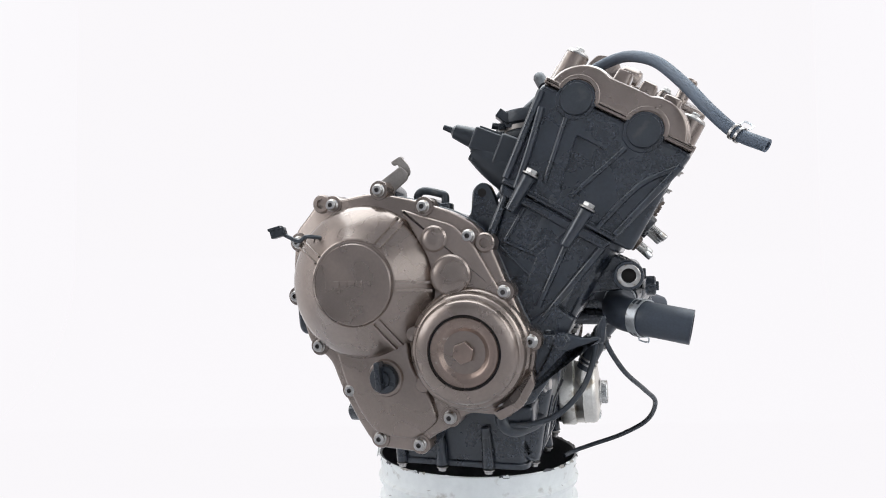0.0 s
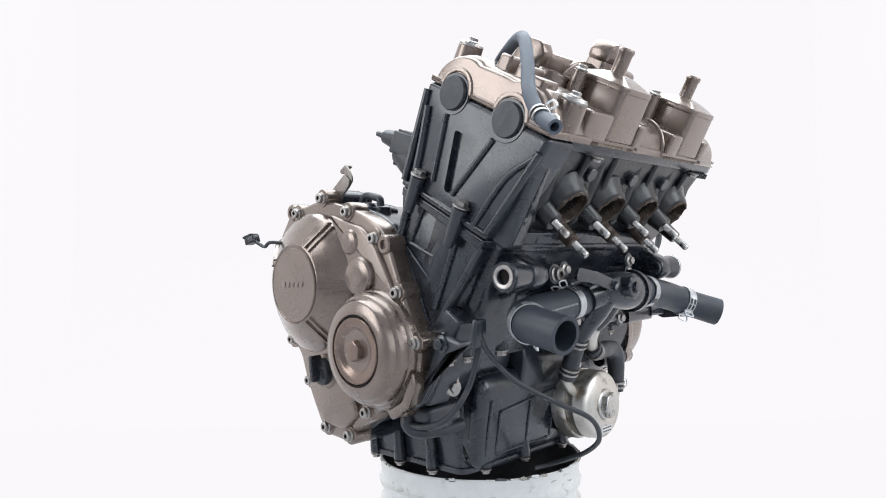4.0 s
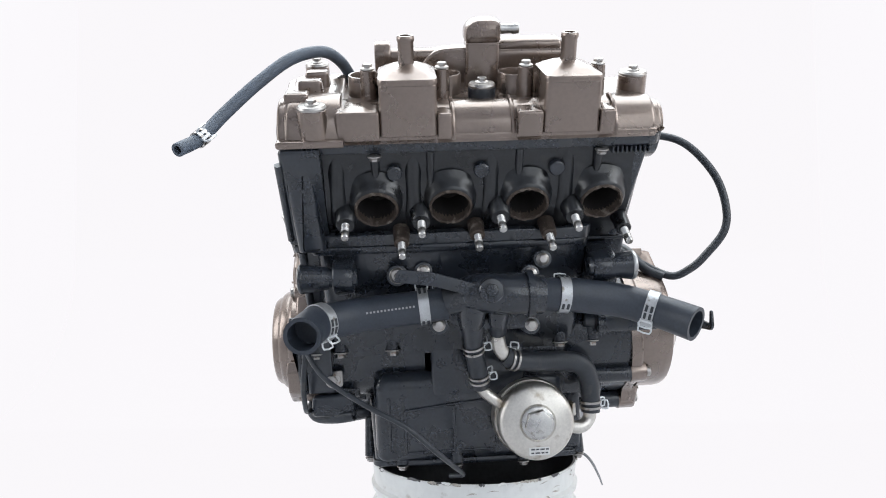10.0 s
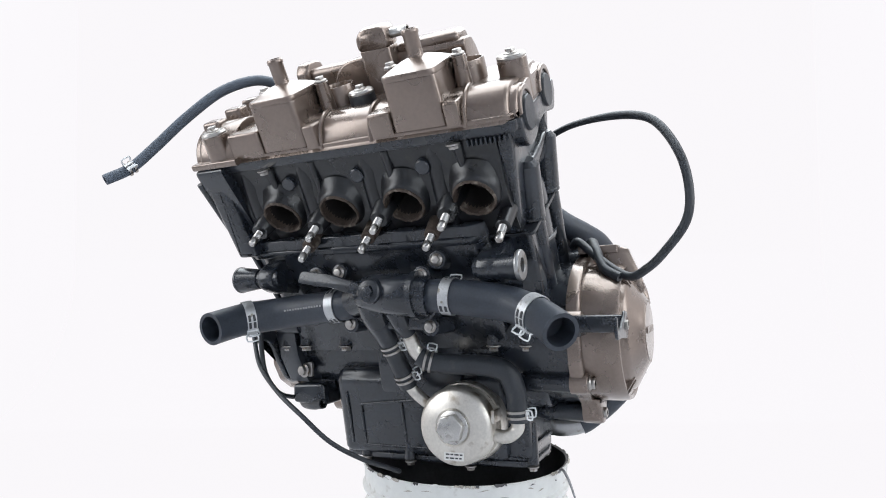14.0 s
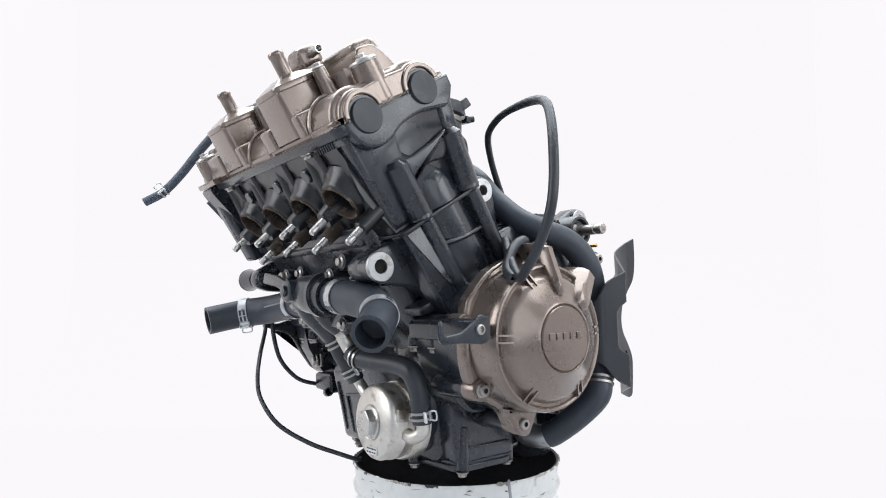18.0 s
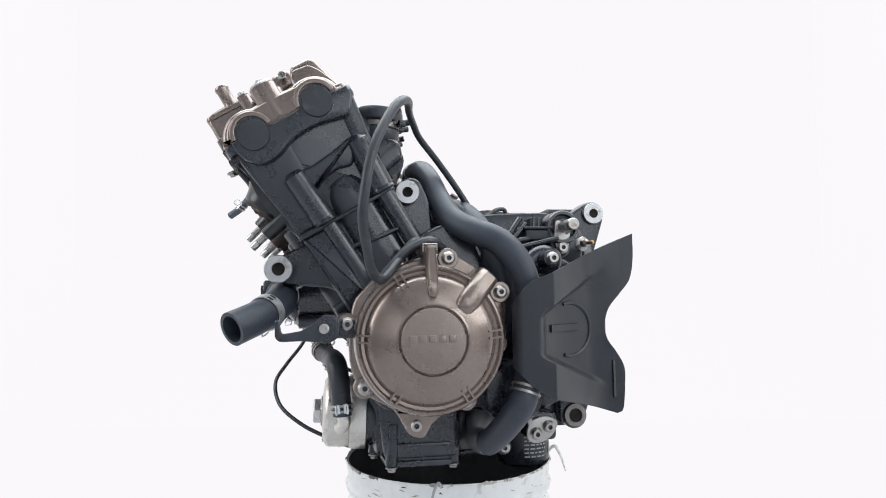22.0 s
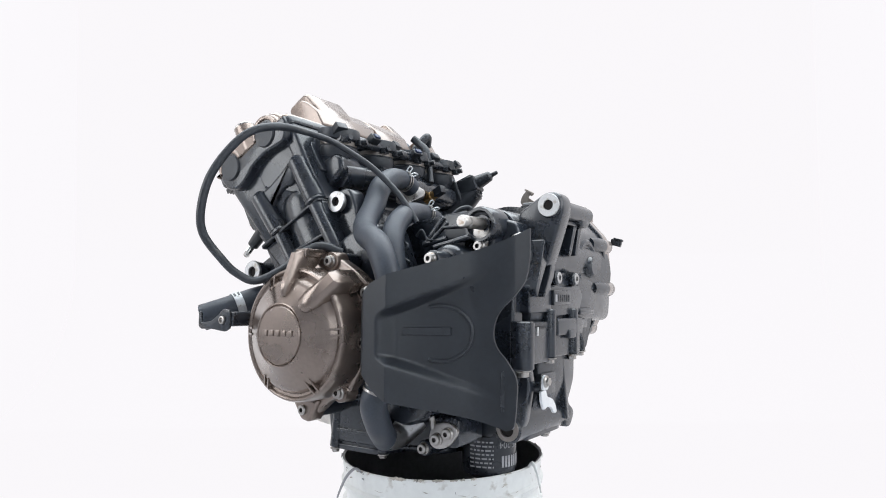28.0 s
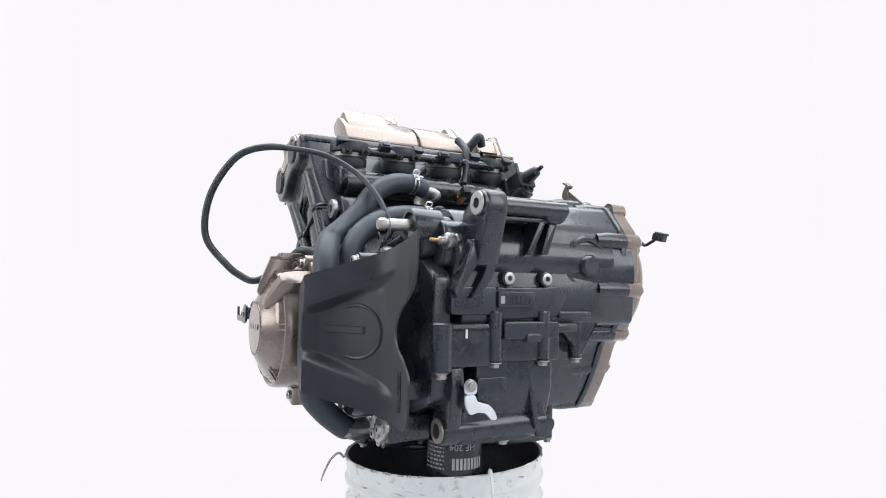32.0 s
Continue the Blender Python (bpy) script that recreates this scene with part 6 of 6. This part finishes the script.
def intake_side():
    s = tagged(new("intake_manifold"), "black intake stubs and injectors behind the cylinder head")
    s.parent = engine
    D = Vector((-0.07, 0, 1)).normalized()
    for y in (-0.112, -0.038, 0.036, 0.110):
        o = Vector((0.109, y + 0.002, 0.1315))
        part("intake_runner", tube(B(), [HEAD @ Vector((-0.035, y, 0.222)), HEAD @ Vector((-0.055, y, 0.226)), o + D * 0.01, o + D * 0.022], [0.024, 0.0235, 0.0215, 0.021], 28), BLACK, s)
        part("intake_boot", lathe(B(), [(0.0220, 0.006), (0.0235, 0.010), (0.0235, 0.018), (0.022, 0.0195), (0.022, 0.026), (0.0260, 0.028), (0.0268, 0.032), (0.0262, 0.0385), (0.0252, 0.0405), (0.0215, 0.0405), (0.0205, 0.022)], along(o, D), 40), RUBBER, s)
        bm = B()
        lathe(bm, [(0.0222, 0.0205), (0.0232, 0.0205), (0.0232, 0.0255), (0.0222, 0.0255)], along(o, D), 36, False, False)
        part("boot_clamp", bm, STEEL_DARK, s)
        for side in (-1, 1):
            bm = B()
            q = o + D * 0.024 + Vector((-0.024, side * 0.012, 0.0))
            prism(bm, rect(-0.004, 0.004, -0.0035, 0.0035, 0.001), -0.006, 0.006, along(q, (-0.3, 1, 0)), 0.001, 0.001)
            rod(bm, q + Vector((0.0, 0, 0)), q + Vector((-0.010, side * 0.003, 0.002)), 0.0035, 0.0035, 10)
            part("clamp_screw", bm, BLACK_GLOSS, s)
        part("injector_boss", tube(B(), [HEAD @ Vector((-0.045, y + 0.012, 0.196)), HEAD @ Vector((-0.072, y + 0.012, 0.206)), HEAD @ Vector((-0.090, y + 0.012, 0.216))], [0.012, 0.009, 0.008], 14), BLACK, s)
    part("intake_flange", prism(B(), rect(-0.142, 0.142, 0.185, 0.232, 0.01), 0.045, 0.060, axes(CRANK, (0, 1, 0), (S30, 0, C30), (-C30, 0, S30)), 0.003), BLACK, s)
    part("water_gallery", tube(B(), [HEAD @ Vector((-0.066, -0.12, 0.178)), HEAD @ Vector((-0.070, 0.0, 0.178)), HEAD @ Vector((-0.066, 0.122, 0.178))], 0.0165, 20), BLACK, s)
    part("gallery_block", prism(B(), rounded([(-0.05, 0.166), (-0.080, 0.172), (-0.086, 0.188), (-0.08, 0.200), (-0.05, 0.204)], 0.006), 0.095, 0.132, HEAD_L, 0.006, 0.004), BLACK, s)
    # connectors between the stubs
    for i, (y, du, dv) in enumerate(((-0.125, 0.0, 0.0), (-0.075, 0.004, 0.006), (-0.02, 0.0, -0.003), (0.02, 0.004, 0.004), (0.07, 0, 0), (0.128, 0.003, 0.005))):
        o = HEAD @ Vector((-0.098 + du, y, 0.216 + dv))
        plug = part("connector", prism(B(), rect(-0.008, 0.008, -0.005, 0.005, 0.0015), -0.006, 0.010, along(o, (-0.8, 0.15 * (i % 3 - 1), 0.6)), 0.001, 0.001), PLASTIC, s)
        if i in (2, 4):
            part("plug_core", prism(B(), rect(-0.005, 0.005, -0.003, 0.003, 0.001), 0.004, 0.012, along(o, (-0.8, 0.15 * (i % 3 - 1), 0.6)), 0.0005), BLUE, plug)
    part("fuel_rail", tube(B(), [HEAD @ Vector((-0.092, -0.13, 0.214)), HEAD @ Vector((-0.094, 0, 0.214)), HEAD @ Vector((-0.092, 0.13, 0.214))], 0.006, 12), BLACK, s)
    # left water outlet with flange
    part("outlet_flange", prism(B(), rounded([(-0.016, -0.012), (0.0, -0.016), (0.022, -0.004), (0.024, 0.004), (0.012, 0.012), (-0.012, 0.014)], 0.004), -0.003, 0.003, along((0.072, 0.014, 0.103), (-0.55, 0.75, 0.35)), 0.001), ZINC, s, "zinc-plated water outlet flange")
    # brass temperature sensor
    t = part("temperature_sensor", lathe(B(), [(0.007, -0.012), (0.007, 0.0), (0.0062, 0.001), (0.0062, 0.008)], along((0.072, -0.044, 0.108), (-0.75, 0.1, 0.3)), 20), BRASS, s, "brass temperature sensor with a black plug")
    part("sensor_plug", prism(B(), rect(-0.0055, 0.0055, -0.0055, 0.0055, 0.001), 0.007, 0.022, along((0.072, -0.044, 0.108), (-0.75, 0.1, 0.3)), 0.001), PLASTIC, t)
    # right hand sensor pointing back
    d = Vector((-0.9, -0.12, 0.38))
    vm = along((0.0690, -0.145, 0.1330), d) @ Matrix.Scale(1.16, 4)
    r = part("air_valve", prism(B(), rect(-0.0155, 0.0155, -0.016, 0.015, 0.004), -0.050, -0.012, vm, 0.003, 0.002), PLASTIC, s, "black plastic air valve with a ribbed body and narrow tip")
    part("valve_collar", prism(B(), rect(-0.0185, 0.0185, -0.0185, 0.0175, 0.004), -0.040, -0.034, vm, 0.001, 0.001), PLASTIC, r)
    part("valve_block", prism(B(), rect(-0.0125, 0.0125, -0.008, 0.0125, 0.002), -0.014, 0.012, vm, 0.002), PLASTIC, r)
    for a in (-0.0085, 0.0, 0.0085):
        part("valve_rib", prism(B(), rect(a - 0.0014, a + 0.0014, -0.011, 0.0145, 0.0006), -0.016, 0.009, vm, 0.001), PLASTIC, r)
    part("valve_plug", prism(B(), rect(-0.009, 0.009, -0.018, -0.007, 0.002), -0.020, 0.006, vm, 0.001), PLASTIC, r)
    part("valve_base", tube(B(), [vm @ Vector((0, 0, -0.078)), vm @ Vector((0, 0, -0.060)), vm @ Vector((0, 0, -0.046))], [0.022, 0.020, 0.0165], 20), BLACK, r)
    part("valve_body", tube(B(), [vm @ Vector((0, -0.021, -0.062)), vm @ Vector((0, -0.017, -0.040)), vm @ Vector((0, -0.012, -0.014)), vm @ Vector((0, -0.006, 0.006))], [0.0230, 0.0220, 0.0175, 0.0130], 22), PLASTIC, r)
    bm = lathe(B(), [(0.0095, 0.010), (0.0085, 0.018), (0.0065, 0.030), (0.0030, 0.033), (0.0024, 0.041), (0.001, 0.0415)], vm @ pose(0, 0.003, 0), 18)
    part("valve_tip", bm, PLASTIC, r)
    part("rear_tube", tube(B(), [(0.12, -0.062, 0.2), (0.112, -0.066, 0.192), (0.098, -0.066, 0.178), (0.088, -0.060, 0.150), (0.080, -0.052, 0.128)], [0.0055, 0.0055, 0.0055, 0.0045, 0.0045], 12), RUBBER, s)
    part("vent_hose", tube(B(), [(0.128, -0.110, 0.198), (0.122, -0.102, 0.210), (0.128, -0.094, 0.2), (0.135, -0.088, 0.188)], 0.0065, 12), RUBBER, s)
    return led_by_first(s)


intake_side()


def clutch_shaft():
    s = tagged(new("clutch_release"), "zinc clutch release pin with a small clamp plate")
    s.parent = engine
    part("release_pin", lathe(B(), [(0.0065, -0.045), (0.0065, -0.006), (0.0050, -0.005), (0.0050, -0.003), (0.0068, -0.002), (0.0068, 0.004), (0.0055, 0.006), (0.002, 0.006)], along((-0.100, 0.148, 0.043), (0.05, 1, -0.02)), 24), ZINC, s)
    part("shaft_tube", lathe(B(), [(0.011, -0.09), (0.011, -0.036), (0.0095, -0.033)], along((-0.100, 0.148, 0.043), (0.05, 1, -0.02)), 26), BLACK, s)
    part("clamp_plate", prism(B(), rounded([(-0.112, 0.050), (-0.092, 0.052), (-0.090, 0.030), (-0.096, 0.012), (-0.106, 0.014)], 0.004), 0.112, 0.115, LEFT, 0.0008), ZINC, s)
    bolt(SOCKET, (-0.099, 0.115, 0.020), (0, 1, 0), s)
    part("neutral_switch", lathe(B(), [(0.0092, -0.020), (0.0092, -0.010), (0.0082, -0.009), (0.0082, -0.007), (0.0092, -0.006), (0.0092, 0.0), (0.0072, 0.002), (0.0045, 0.003), (0.0045, 0.010), (0.0022, 0.012)], along((-0.132, 0.090, 0.0265), (-0.25, 1, 0)), 24), ZINC, s)
    part("switch_tip", lathe(B(), [(0.0022, 0.012), (0.0022, 0.022), (0.001, 0.023)], along((-0.132, 0.090, 0.0265), (-0.25, 1, 0)), 12), BRASS, s)
    part("bearing_plate", prism(B(), smooth([(-0.118, 0.046), (-0.112, 0.058), (-0.100, 0.0615), (-0.088, 0.058), (-0.083, 0.046), (-0.086, 0.032), (-0.089, 0.016), (-0.099, 0.008), (-0.110, 0.014), (-0.113, 0.030)], 4), 0.086, 0.108, LEFT, 0.004), BLACK, s)
    part("shaft_cradle", prism(B(), rounded([(-0.135, 0.030), (-0.130, 0.046), (-0.112, 0.052), (-0.070, 0.040), (-0.062, 0.020), (-0.09, 0.0), (-0.13, 0.0)], 0.006), 0.05, 0.092, LEFT, 0.004), BLACK, s)
    part("pin_collar", lathe(B(), [(0.0195, 0.086), (0.0195, 0.116), (0.0180, 0.119), (0.0150, 0.119), (0.0135, 0.114), (0.0110, 0.113)], LEFT @ pose(-0.100, 0.043, 0), 36), BLACK, s)
    bolt(SOCKET, (-0.071, 0.165, 0.005), (0, 1, 0), s)
    part("post", prism(B(), circle(-0.071, 0.005, 0.009, 20), 0.09, 0.164, LEFT, 0.001), BLACK, s)
    part("bolt_lump", prism(B(), smooth([(-0.092, 0.004), (-0.088, 0.016), (-0.072, 0.022), (-0.056, 0.016), (-0.046, 0.002), (-0.056, -0.012), (-0.084, -0.012)], 4), 0.085, 0.140, LEFT, 0.008), BLACK, s)
    part("switch_case", prism(B(), rect(-0.087, -0.056, 0.028, 0.041, 0.003), 0.060, 0.118, LEFT, 0.002, 0.002), PLASTIC, s)
    part("switch_lid", prism(B(), rect(-0.089, -0.054, 0.0405, 0.0435, 0.001), 0.058, 0.120, LEFT, 0.001, 0.001), PLASTIC, s)
    part("switch_socket", prism(B(), rect(-0.080, -0.065, 0.043, 0.056, 0.002), 0.082, 0.104, LEFT, 0.001, 0.001), PLASTIC, s)
    for x in (-0.0755, -0.0695):
        part("socket_rib", prism(B(), rect(x - 0.001, x + 0.001, 0.043, 0.057), 0.104, 0.1055, LEFT), BLACK, s)
    for p, q, r in (((-0.030, 0.118, 0.024), (-0.052, 0.112, 0.054), 0.0032), ((-0.040, 0.120, 0.028), (-0.058, 0.114, 0.048), 0.0024), ((-0.028, 0.118, 0.024), (-0.060, 0.118, 0.030), 0.0034), ((-0.048, 0.126, 0.020), (-0.092, 0.124, 0.030), 0.0030)):
        bm = B()
        rod(bm, p, q, r, r, 10, 0.0006)
        part("cable_strut", bm, BLACK, s)
    for k, pts in enumerate(([(-0.020, 0.120, 0.034), (-0.030, 0.124, 0.040), (-0.036, 0.122, 0.030), (-0.046, 0.124, 0.028)], [(-0.010, 0.130, 0.028), (-0.020, 0.136, 0.022), (-0.014, 0.138, 0.012), (-0.024, 0.138, 0.004)], [(-0.004, 0.128, 0.034), (-0.012, 0.134, 0.030), (-0.006, 0.138, 0.020), (-0.014, 0.140, 0.014)])):
        part("curled_wire", tube(B(), pts, 0.0013, 8, 6), RUBBER, s)
    part("breather_box", prism(B(), rounded([(-0.05, 0.050), (-0.045, 0.064), (-0.02, 0.067), (0.01, 0.060), (0.02, 0.050)], 0.005), -0.04, 0.03, LEFT, 0.004, 0.004), BLACK, s)
    return led_by_first(s)


clutch_shaft()


def gear_sensor():
    g = tagged(new("gear_sensor"), "small black sensor plug on the gearbox top")
    g.parent = engine
    part("sensor_body", prism(B(), rect(-0.064, -0.040, 0.038, 0.062, 0.004), 0.040, 0.056, FLAT, 0.003), PLASTIC, g)
    part("sensor_plug", prism(B(), rect(-0.057, -0.047, 0.044, 0.056, 0.0015), 0.055, 0.066, FLAT, 0.001), PLASTIC, g)
    part("sensor_cable", tube(B(), [(-0.052, 0.050, 0.064), (-0.048, 0.052, 0.072), (-0.036, 0.056, 0.070), (-0.022, 0.060, 0.058), (-0.006, 0.064, 0.050), (0.010, 0.066, 0.046)], 0.0026, 8), RUBBER, g)
    part("sensor_cable", tube(B(), [(-0.012, 0.048, 0.056), (-0.024, 0.050, 0.064), (-0.040, 0.046, 0.068)], 0.0022, 8), RUBBER, g)
    bolt(SOCKET, (-0.036, 0.054, 0.050), (0, 0.3, 1), g)
    part("sensor_foot", prism(B(), rect(-0.070, -0.028, 0.032, 0.068, 0.005), 0.020, 0.046, FLAT, 0.003), BLACK, g)
    return led_by_first(g)


gear_sensor()


def shift_side():
    s = tagged(new("stand_plate"), "zinc-plated two-hole plate under the sprocket cover")
    s.parent = engine
    part("plate", prism(B(), smooth([(-0.048, -0.186), (-0.056, -0.192), (-0.068, -0.190), (-0.078, -0.182), (-0.082, -0.170), (-0.070, -0.164), (-0.058, -0.166), (-0.05, -0.172)], 4), 0.128, 0.1325, LEFT, 0.001), ZINC, s)
    part("plate_arm", tube(B(), [(-0.052, 0.130, -0.172), (-0.050, 0.132, -0.158), (-0.044, 0.136, -0.148), (-0.036, 0.150, -0.142)], 0.0032, 8), ZINC, s)
    part("plate_boss", prism(B(), rect(-0.082, -0.05, -0.19, -0.16, 0.006), 0.08, 0.1285, LEFT, 0.002), BLACK, s)
    for x, z in ((-0.058, -0.182), (-0.072, -0.175)):
        bolt(SOCKET, (x, 0.1325, z), (0, 1, 0), s)
    part("post", prism(B(), circle(-0.027, -0.199, 0.0085, 20), 0.07, 0.112, LEFT, 0.001), BLACK, s)
    bolt(SOCKET, (-0.027, 0.112, -0.199), (0, 1, 0), s)
    l = tagged(new("cable_lever"), "bright zinc-plated lever with a hooked end on the case")
    l.parent = engine
    q = axes((-0.148, 0, 0), (0, 1, 0), (0, 0, 1), (-1, 0, 0))
    part("lever_blade", prism(B(), rounded([(0.0755, -0.1312), (0.0631, -0.1312), (0.0607, -0.1384), (0.0461, -0.1425), (0.0395, -0.149), (0.0355, -0.158), (0.0425, -0.1590), (0.0500, -0.1510), (0.060, -0.1495), (0.0690, -0.1520), (0.0741, -0.143)], 0.003), 0.0, 0.0028, q, 0.0006), BRIGHT, l)
    part("lever_plate", prism(B(), rounded([(0.0775, -0.119), (0.0708, -0.1136), (0.0625, -0.119), (0.0628, -0.1306), (0.0768, -0.1302)], 0.004), 0.003, 0.0055, q, 0.0006), BRIGHT, l)
    bolt(HEX_SMALL, (-0.1535, 0.0705, -0.1215), (-1, 0, 0), l)
    bolt(HEX_BLACK, (-0.1445, 0.0660, -0.1425), (-1, 0, 0), l)
    part("lever_post", prism(B(), circle(0.068, -0.128, 0.006, 20), 0.115, 0.148, REAR, 0.001), BLACK, l)
    led_by_first(l)
    return led_by_first(s)


shift_side()


# ================= bucket =================
def bucket():
    b = tagged(new("bucket"), "dirty white plastic bucket with a torn rim under the engine", "bucket")
    top = 0.475 - 0.2249 - 0.0015
    R, rnd = 0.1254, random.Random(7)
    seg = 120
    prof = [(0.098, 0.0), (0.104, 0.004), (R - 0.0085, top - 0.075), (R - 0.0080, top - 0.060), (R - 0.0015, top - 0.057), (R - 0.0010, top - 0.052), (R - 0.0065, top - 0.049), (R - 0.0055, top - 0.034), (R - 0.001, top - 0.032), (R + 0.0002, top - 0.027), (R - 0.0035, top - 0.024), (R - 0.0015, top - 0.004), (R, top - 0.001), (R - 0.0012, top)]
    part("outer_wall", lathe(B(), prof, Matrix(), seg, True, False), BUCKET, b)
    part("inner_wall", lathe(B(), [(R - 0.0012, top), (R - 0.0040, top - 0.001), (R - 0.0050, top - 0.02), (0.100, 0.006), (0.001, 0.005)], Matrix(), seg, False, True), BUCKET_IN, b, "near-black inside of the bucket, shadow of the pan included")
    # ragged torn edge and smears along the rim
    for i in range(40):
        a = rnd.uniform(0, 360)
        w, hgt = rnd.uniform(1.2, 9), rnd.uniform(0.0006, 0.0022)
        bm = B()
        n = 5
        lo = [bm.verts.new(((R + 0.0006) * math.cos(radians(a + w * k / n)), (R + 0.0006) * math.sin(radians(a + w * k / n)), top - rnd.uniform(0.0004, 0.0028))) for k in range(n + 1)]
        hi = [bm.verts.new(((R - 0.0006) * math.cos(radians(a + w * k / n)), (R - 0.0006) * math.sin(radians(a + w * k / n)), top + rnd.uniform(0.0, hgt) * (0 < k < n))) for k in range(n + 1)]
        back = [bm.verts.new(((R - 0.0026) * math.cos(radians(a + w * k / n)), (R - 0.0026) * math.sin(radians(a + w * k / n)), top - 0.002)) for k in range(n + 1)]
        for k in range(n):
            bm.faces.new((lo[k], lo[k + 1], hi[k + 1], hi[k]))
            bm.faces.new((hi[k], hi[k + 1], back[k + 1], back[k]))
        part("torn_edge", bm, (GRIME, GRIME, BUCKET, BUCKET_IN)[i % 4], b)
    # scratches and scuffs on the wall
    for i in range(54):
        a, z, w = rnd.uniform(0, 360), top - rnd.uniform(0.003, 0.045), rnd.uniform(0.6, 7)
        bm = B()
        t = rnd.uniform(0.0003, 0.0011)
        n = 4
        rr = R - 0.0030 + (0.0015 * (z - (top - 0.024)) / 0.02) + 0.0006
        v = [[bm.verts.new(((rr) * math.cos(radians(a + w * k / n)), (rr) * math.sin(radians(a + w * k / n)), z + s * t * (1 - abs(2 * k / n - 1)) + 0.0008 * math.sin(k + i))) for k in range(n + 1)] for s in (-1, 1)]
        for k in range(n):
            bm.faces.new((v[0][k], v[0][k + 1], v[1][k + 1], v[1][k]))
        part("scuff", bm, GRIME if i % 9 else BUCKET_IN, b)
    # a loose strip and wire at the rim
    part("loose_strip", tube(B(), [(0.06, 0.112, top - 0.001), (0.066, 0.116, top + 0.004), (0.074, 0.122, top - 0.004), (0.08, 0.128, top - 0.020), (0.082, 0.131, top - 0.030)], [0.0012, 0.0016, 0.0016, 0.0012, 0.0008], 6), PRINT, b)
    part("loose_strip", tube(B(), [(-0.118, 0.045, top), (-0.124, 0.050, top + 0.006), (-0.130, 0.054, top - 0.006), (-0.134, 0.058, top - 0.024)], [0.0016, 0.0022, 0.0018, 0.0008], 6), BUCKET, b)
    return b


pail = bucket()
BUCKET_AT = Vector((0.02194, 0.00862, 0))


# ================= turning =================
def motions():
    times = [0.0, 0.2, 0.4, 0.6, 0.8] + [float(t) for t in range(1, 32)] + [31.2, 31.4, 31.6, 31.8, 32.0]
    walk(engine, [(t, pose(0, 0, AXIS_Z, 0, 0, RATE * t + YAW0) @ pose(0, 0, 0, LEAN)) for t in times])
    walk(pail, [(t, pose(0, 0, 0, 0, 0, RATE * t) @ Matrix.Translation(BUCKET_AT)) for t in times])


motions()
